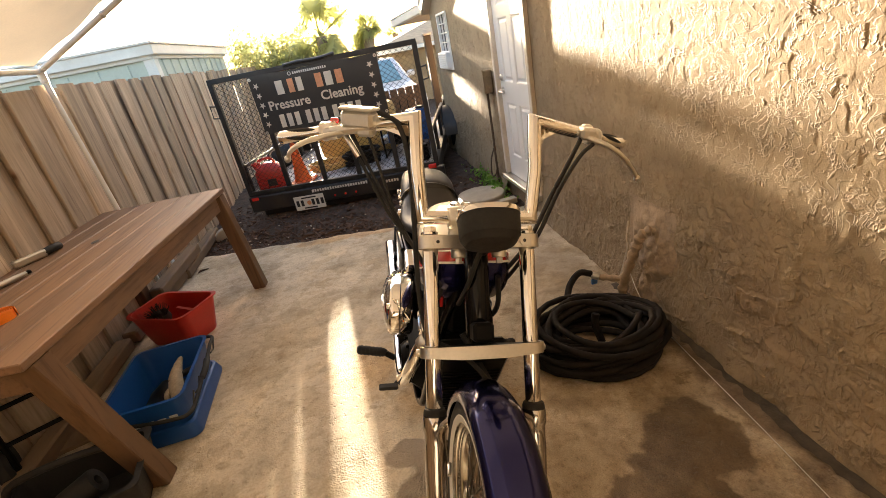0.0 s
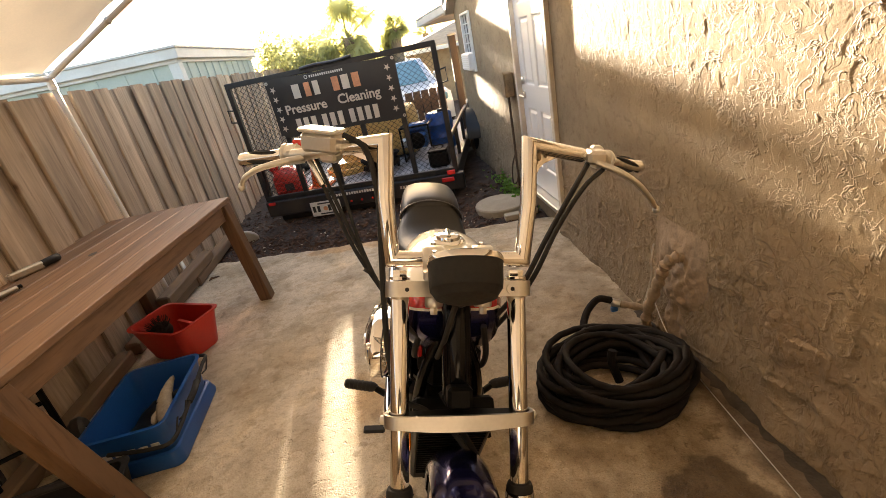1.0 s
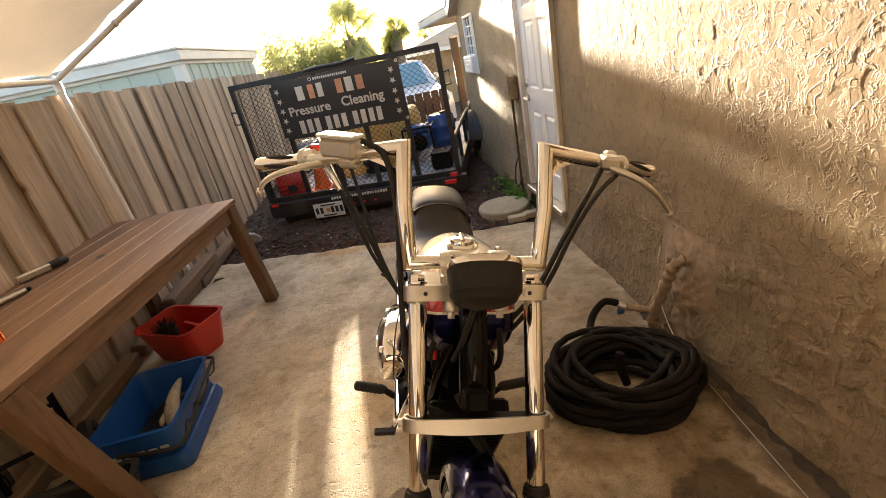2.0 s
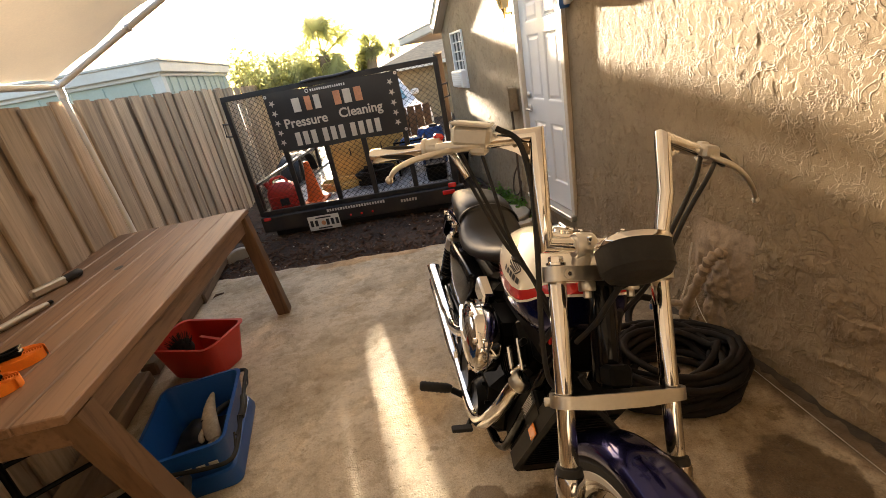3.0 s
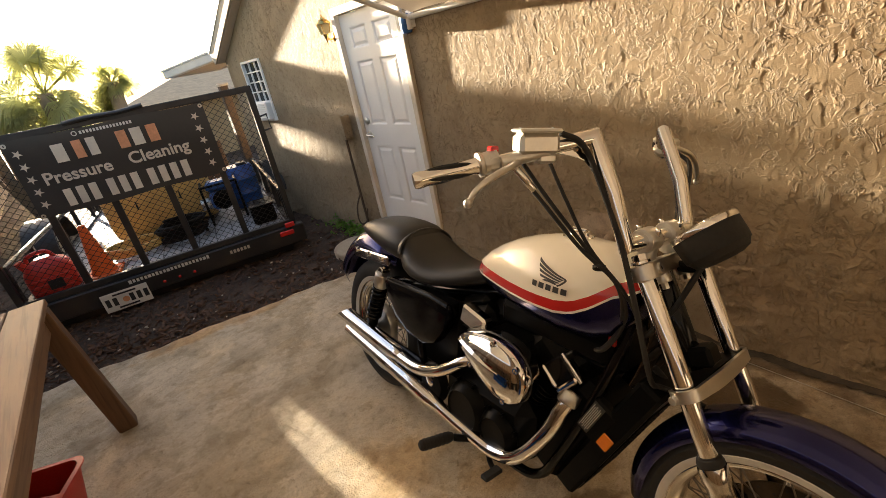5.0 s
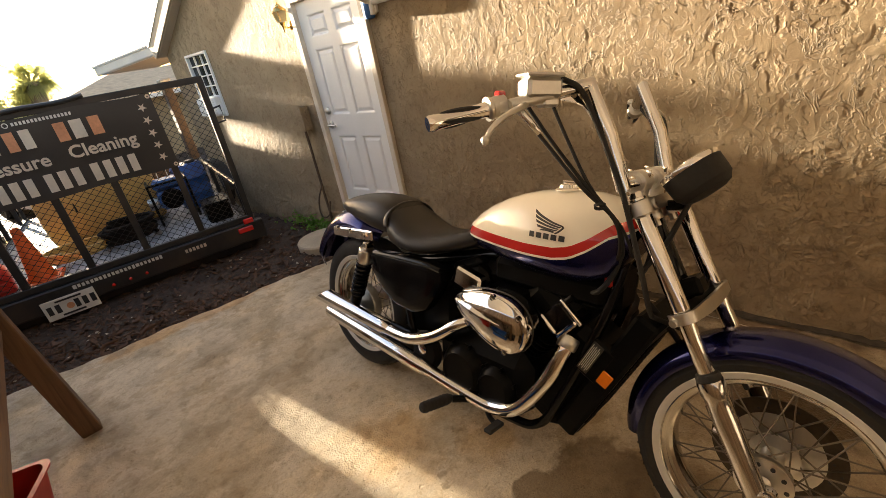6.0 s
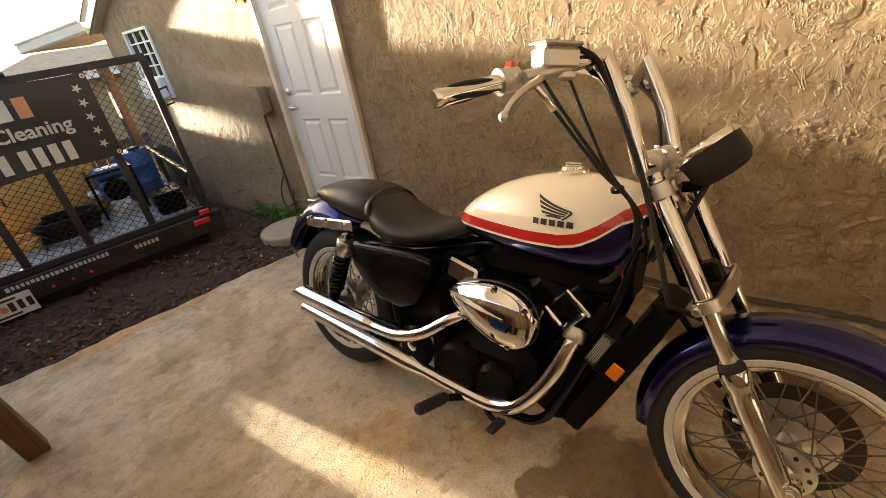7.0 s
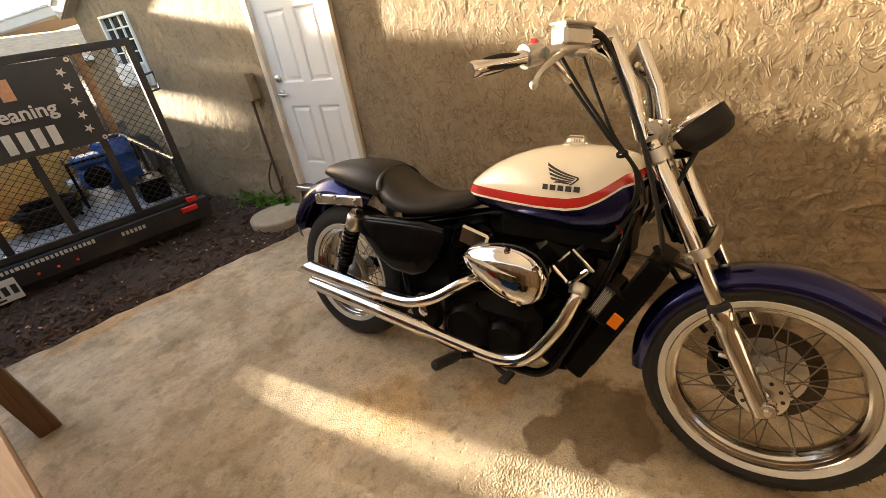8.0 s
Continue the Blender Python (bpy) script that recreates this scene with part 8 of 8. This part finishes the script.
# ---- hose, tap and pipe at the wall ----
_e = thing("garden_hose", pose(0.70, 0.58, 0.0), "thick black rubber hose coiled on the concrete by the wall", "hose")
_rng = random.Random(12)
pts = []
_layers = [(0.29, 0.02), (0.255, 0.02), (0.22, 0.02), (0.185, 0.022), (0.275, 0.05), (0.24, 0.052), (0.205, 0.05), (0.29, 0.055), (0.26, 0.082), (0.225, 0.084), (0.17, 0.05), (0.275, 0.088), (0.245, 0.112), (0.20, 0.088), (0.26, 0.118), (0.22, 0.124), (0.18, 0.1), (0.245, 0.138), (0.27, 0.112), (0.21, 0.14), (0.15, 0.05), (0.115, 0.03), (0.135, 0.06), (0.19, 0.14)]
for k, (r, z) in enumerate(_layers):
    ox, oy = _rng.uniform(-0.04, 0.04), _rng.uniform(-0.035, 0.035)
    ph = _rng.uniform(0, 6.28)
    for j in range(22):
        t = 2 * math.pi * j / 22
        nr, nz = _layers[min(k + 1, len(_layers) - 1)]
        u = j / 22
        rr = r + (nr - r) * u + 0.026 * math.sin(2 * t + ph)
        pts.append((ox * (1 - u) + rr * 1.06 * math.cos(t), oy * (1 - u) + rr * 0.92 * math.sin(t), max(0.021, z + (nz - z) * u + 0.02 * math.sin(t + ph) * (1 if z > 0.04 else 0))))
part("coil", Geo().tube(pts, 0.0150, 9), M_HOSE, _e, angle=60)
part("lead", Geo().tube(curve([(-0.02, 0.20, 0.14), (0.0, 0.29, 0.10), (0.06, 0.38, 0.12), (0.13, 0.41, 0.155), (0.195, 0.405, 0.135)], 8), 0.0175, 10), M_HOSE, _e)
part("stub", Geo().tube(curve([(0.02, -0.02, 0.03), (0.0, 0.0, 0.12), (0.01, 0.01, 0.17)], 5), 0.018, 10), M_HOSE, _e)
_e = thing("water_pipe", pose(0, 0, 0), "mortar-caked water pipe with tap rising beside the wall", "pipe")
part("riser", Geo().tube(curve([(1.03, 0.90, -0.02), (1.025, 0.885, 0.08), (1.035, 0.84, 0.22), (1.045, 0.80, 0.33), (1.055, 0.775, 0.40), (1.09, 0.76, 0.425), (1.13, 0.75, 0.42)], 5), [0.024 + 0.006 * math.sin(k * 2.1) for k in range(31)], 12), M_MORTAR, _e)
part("branch", Geo().tube(curve([(1.03, 0.875, 0.12), (0.98, 0.92, 0.115), (0.925, 0.965, 0.118)], 5), [0.017 + 0.003 * math.sin(k * 1.7) for k in range(11)], 12), M_MORTAR, _e)
part("tap_body", Geo().cyl((0.93, 0.96, 0.118), (0.895, 0.985, 0.125), 0.020, 14), M_ALU, _e, "grey metal tap")
part("tap_handle", Geo().box((0.905, 0.975, 0.088), (0.035, 0.02, 0.03), 0.005), M_BLUEMETAL, _e, "blue tap handle")
g = Geo()
_rng = random.Random(3)
g = sheet(np.linspace(0.60, 0.98, 60), np.linspace(-0.02, 0.55, 80), lambda Y, Z: (0.045 * value_noise(Y * 16, Z * 13, 61) + 0.022 * value_noise(Y * 45, Z * 45, 62)) * np.clip(1 - ((Y - 0.78) / 0.17) ** 2, 0, 1) * np.clip(1.15 - (Z / 0.52) ** 4, 0, 1))
g.v = [(1.125 - h, y, z) for y, z, h in g.v]
part("mortar_mass", g, M_MORTAR, _e, angle=80)
_e = thing("bare_wire", pose(0, 0, 0), "thin pale wire lying along the wall foot", "wire")
part("strand", Geo().tube(curve([(1.035, 0.86, 0.20), (1.045, 0.76, 0.06), (1.03, 0.55, 0.012), (1.005, 0.25, 0.006), (0.975, -0.1, 0.006), (0.94, -0.45, 0.006)], 6), 0.0018, 6), M_ALU, _e)
_e = thing("copper_wire", pose(0, 0, 0), "thin painted ground wire on the stucco wall", "wire")
part("strand", Geo().tube(curve([(1.085, 0.93, 0.42), (1.07, 0.925, 0.34), (1.075, 0.93, 0.26), (1.05, 0.93, 0.16), (1.03, 0.93, 0.1)], 6), 0.0045, 6), M_TRIM, _e)
_e = thing("dark_block", pose(0.60, -0.72, 0.05, 0, 0, 10), "dark rubber wheel chock on the concrete", "chock")
part("wedge", Geo().loft([[(-0.08, -0.06, -0.05), (0.08, -0.06, -0.05), (0.08, 0.06, -0.05), (-0.08, 0.06, -0.05)], [(-0.07, 0.0, 0.05), (0.07, 0.0, 0.05), (0.07, 0.055, 0.05), (-0.07, 0.055, 0.05)]]), M_RUBBER, _e)

# ---- by the door ----
_e = thing("round_paver", pose(0.83, 3.04, 0.0), "round tan concrete stepping stone on the mulch", "paver")
part("disc", Geo().lathe([(0.001, -0.06), (0.21, -0.06), (0.225, -0.05), (0.23, 0.02), (0.222, 0.032), (0.20, 0.037), (0.001, 0.04)], 44), M_STONE, _e)
for k, (x, y, r) in enumerate(((1.0, 2.73, 6), (0.86, 2.70, -4))):
    _e = thing("brick", pose(x, y, 0.005, 0, 0, r), "loose grey paver brick at the slab edge", "brick", "bricks at the slab edge")
    part("block", Geo().box((0, 0, 0), (0.15, 0.075, 0.05), 0.005), M_STONE, _e)
_e = thing("weeds", pose(1.0, 3.35, -0.05), "low green weeds growing along the wall foot", "weeds", kind="stuff")
g = Geo()
_rng = random.Random(9)
for k in range(150):
    x, y = 0.06 + _rng.gauss(0, 0.05), _rng.gauss(0.08, 0.26)
    h = _rng.uniform(0.04, 0.16)
    tip = Vector((x + _rng.gauss(0, 0.04), y + _rng.gauss(0, 0.04), h))
    base = Vector((x, y, 0))
    for j in range(6):
        c = base.lerp(tip, _rng.uniform(0.3, 1.0)) + Vector((_rng.gauss(0, 0.012), _rng.gauss(0, 0.012), 0))
        a = Vector((_rng.gauss(0, 1), _rng.gauss(0, 1), _rng.gauss(0.2, 0.5))).normalized()
        b = a.cross(Vector((_rng.gauss(0, 1), _rng.gauss(0, 1), _rng.gauss(0, 1)))).normalized()
        s = _rng.uniform(0.010, 0.024)
        g.add([c - a * s, c + b * s * 0.55, c + a * s, c - b * s * 0.55], [(0, 1, 2, 3)])
part("leaves", g, M_WEED, _e, smooth=False)
_e = thing("pail_cover", pose(-1.72, 3.72, -0.02, -62, 0, 15), "pale round plastic pail cover leaning at the slab corner", "pail cover")
part("lid_disc", Geo().lathe([(0.001, 0), (0.13, 0), (0.14, 0.008), (0.14, 0.022), (0.13, 0.026), (0.12, 0.018), (0.001, 0.016)], 36, pose(0, 0, 0.0)), M_PALE, _e)

# ---- bark chips, twigs and grit ----
_e = thing("bark_chips", pose(0, 0, 0), "scattered dark bark chips on the mulch", "bark", kind="stuff")
g = Geo()
_rng = random.Random(21)
for k in range(2600):
    x = _rng.uniform(-2.0, 1.1)
    y = SLAB(x) + 0.02 + abs(_rng.gauss(0, 0.75))
    s = _rng.uniform(0.008, 0.03)
    m = pose(x, y, -0.035 + _rng.uniform(-0.01, 0.016), _rng.uniform(-40, 40), _rng.uniform(-40, 40), _rng.uniform(0, 360))
    g.box((0, 0, 0), (s * 2, s * _rng.uniform(0.4, 0.9), s * 0.35), 0, m)
part("chips", g, M_CHIP, _e, smooth=False)
_e = thing("pale_pebbles", pose(0, 0, 0), "pale pebbles scattered on the mulch", "pebbles", kind="stuff")
g = Geo()
for k in range(90):
    x = _rng.uniform(-1.9, 1.0)
    y = SLAB(x) + 0.03 + abs(_rng.gauss(0, 0.6))
    s = _rng.uniform(0.005, 0.012)
    g.lathe([(0.001, -s * 0.6), (s * 0.8, -s * 0.3), (s, 0), (s * 0.7, s * 0.4), (0.001, s * 0.55)], 6, pose(x, y, -0.025, _rng.uniform(-20, 20), 0, _rng.uniform(0, 360)) @ Matrix.Diagonal((1.4, 0.8, 0.8, 1)))
part("pebbles", g, M_STONE, _e, smooth=False)
for k, (x, y, r, L) in enumerate(((-0.62, 3.05, 20, 0.16), (-0.38, 2.99, -35, 0.12), (0.1, 2.98, 60, 0.10), (-0.85, 3.12, 10, 0.14), (-1.75, 2.85, 35, 0.09))):
    _e = thing("bark_strip", pose(x, y, 0.0 if k < 4 else 0.008, 0, 3, r), "long curled strip of bark lying at the slab edge", "bark", "bark strips at the slab edge")
    part("strip", Geo().tube([(-L / 2, 0, -0.01), (-L / 6, 0.012, 0.0), (L / 6, 0.008, -0.004), (L / 2, -0.01, 0.002)], [0.005, 0.011, 0.010, 0.004], 7, flat=0.5), M_CHIP, _e)
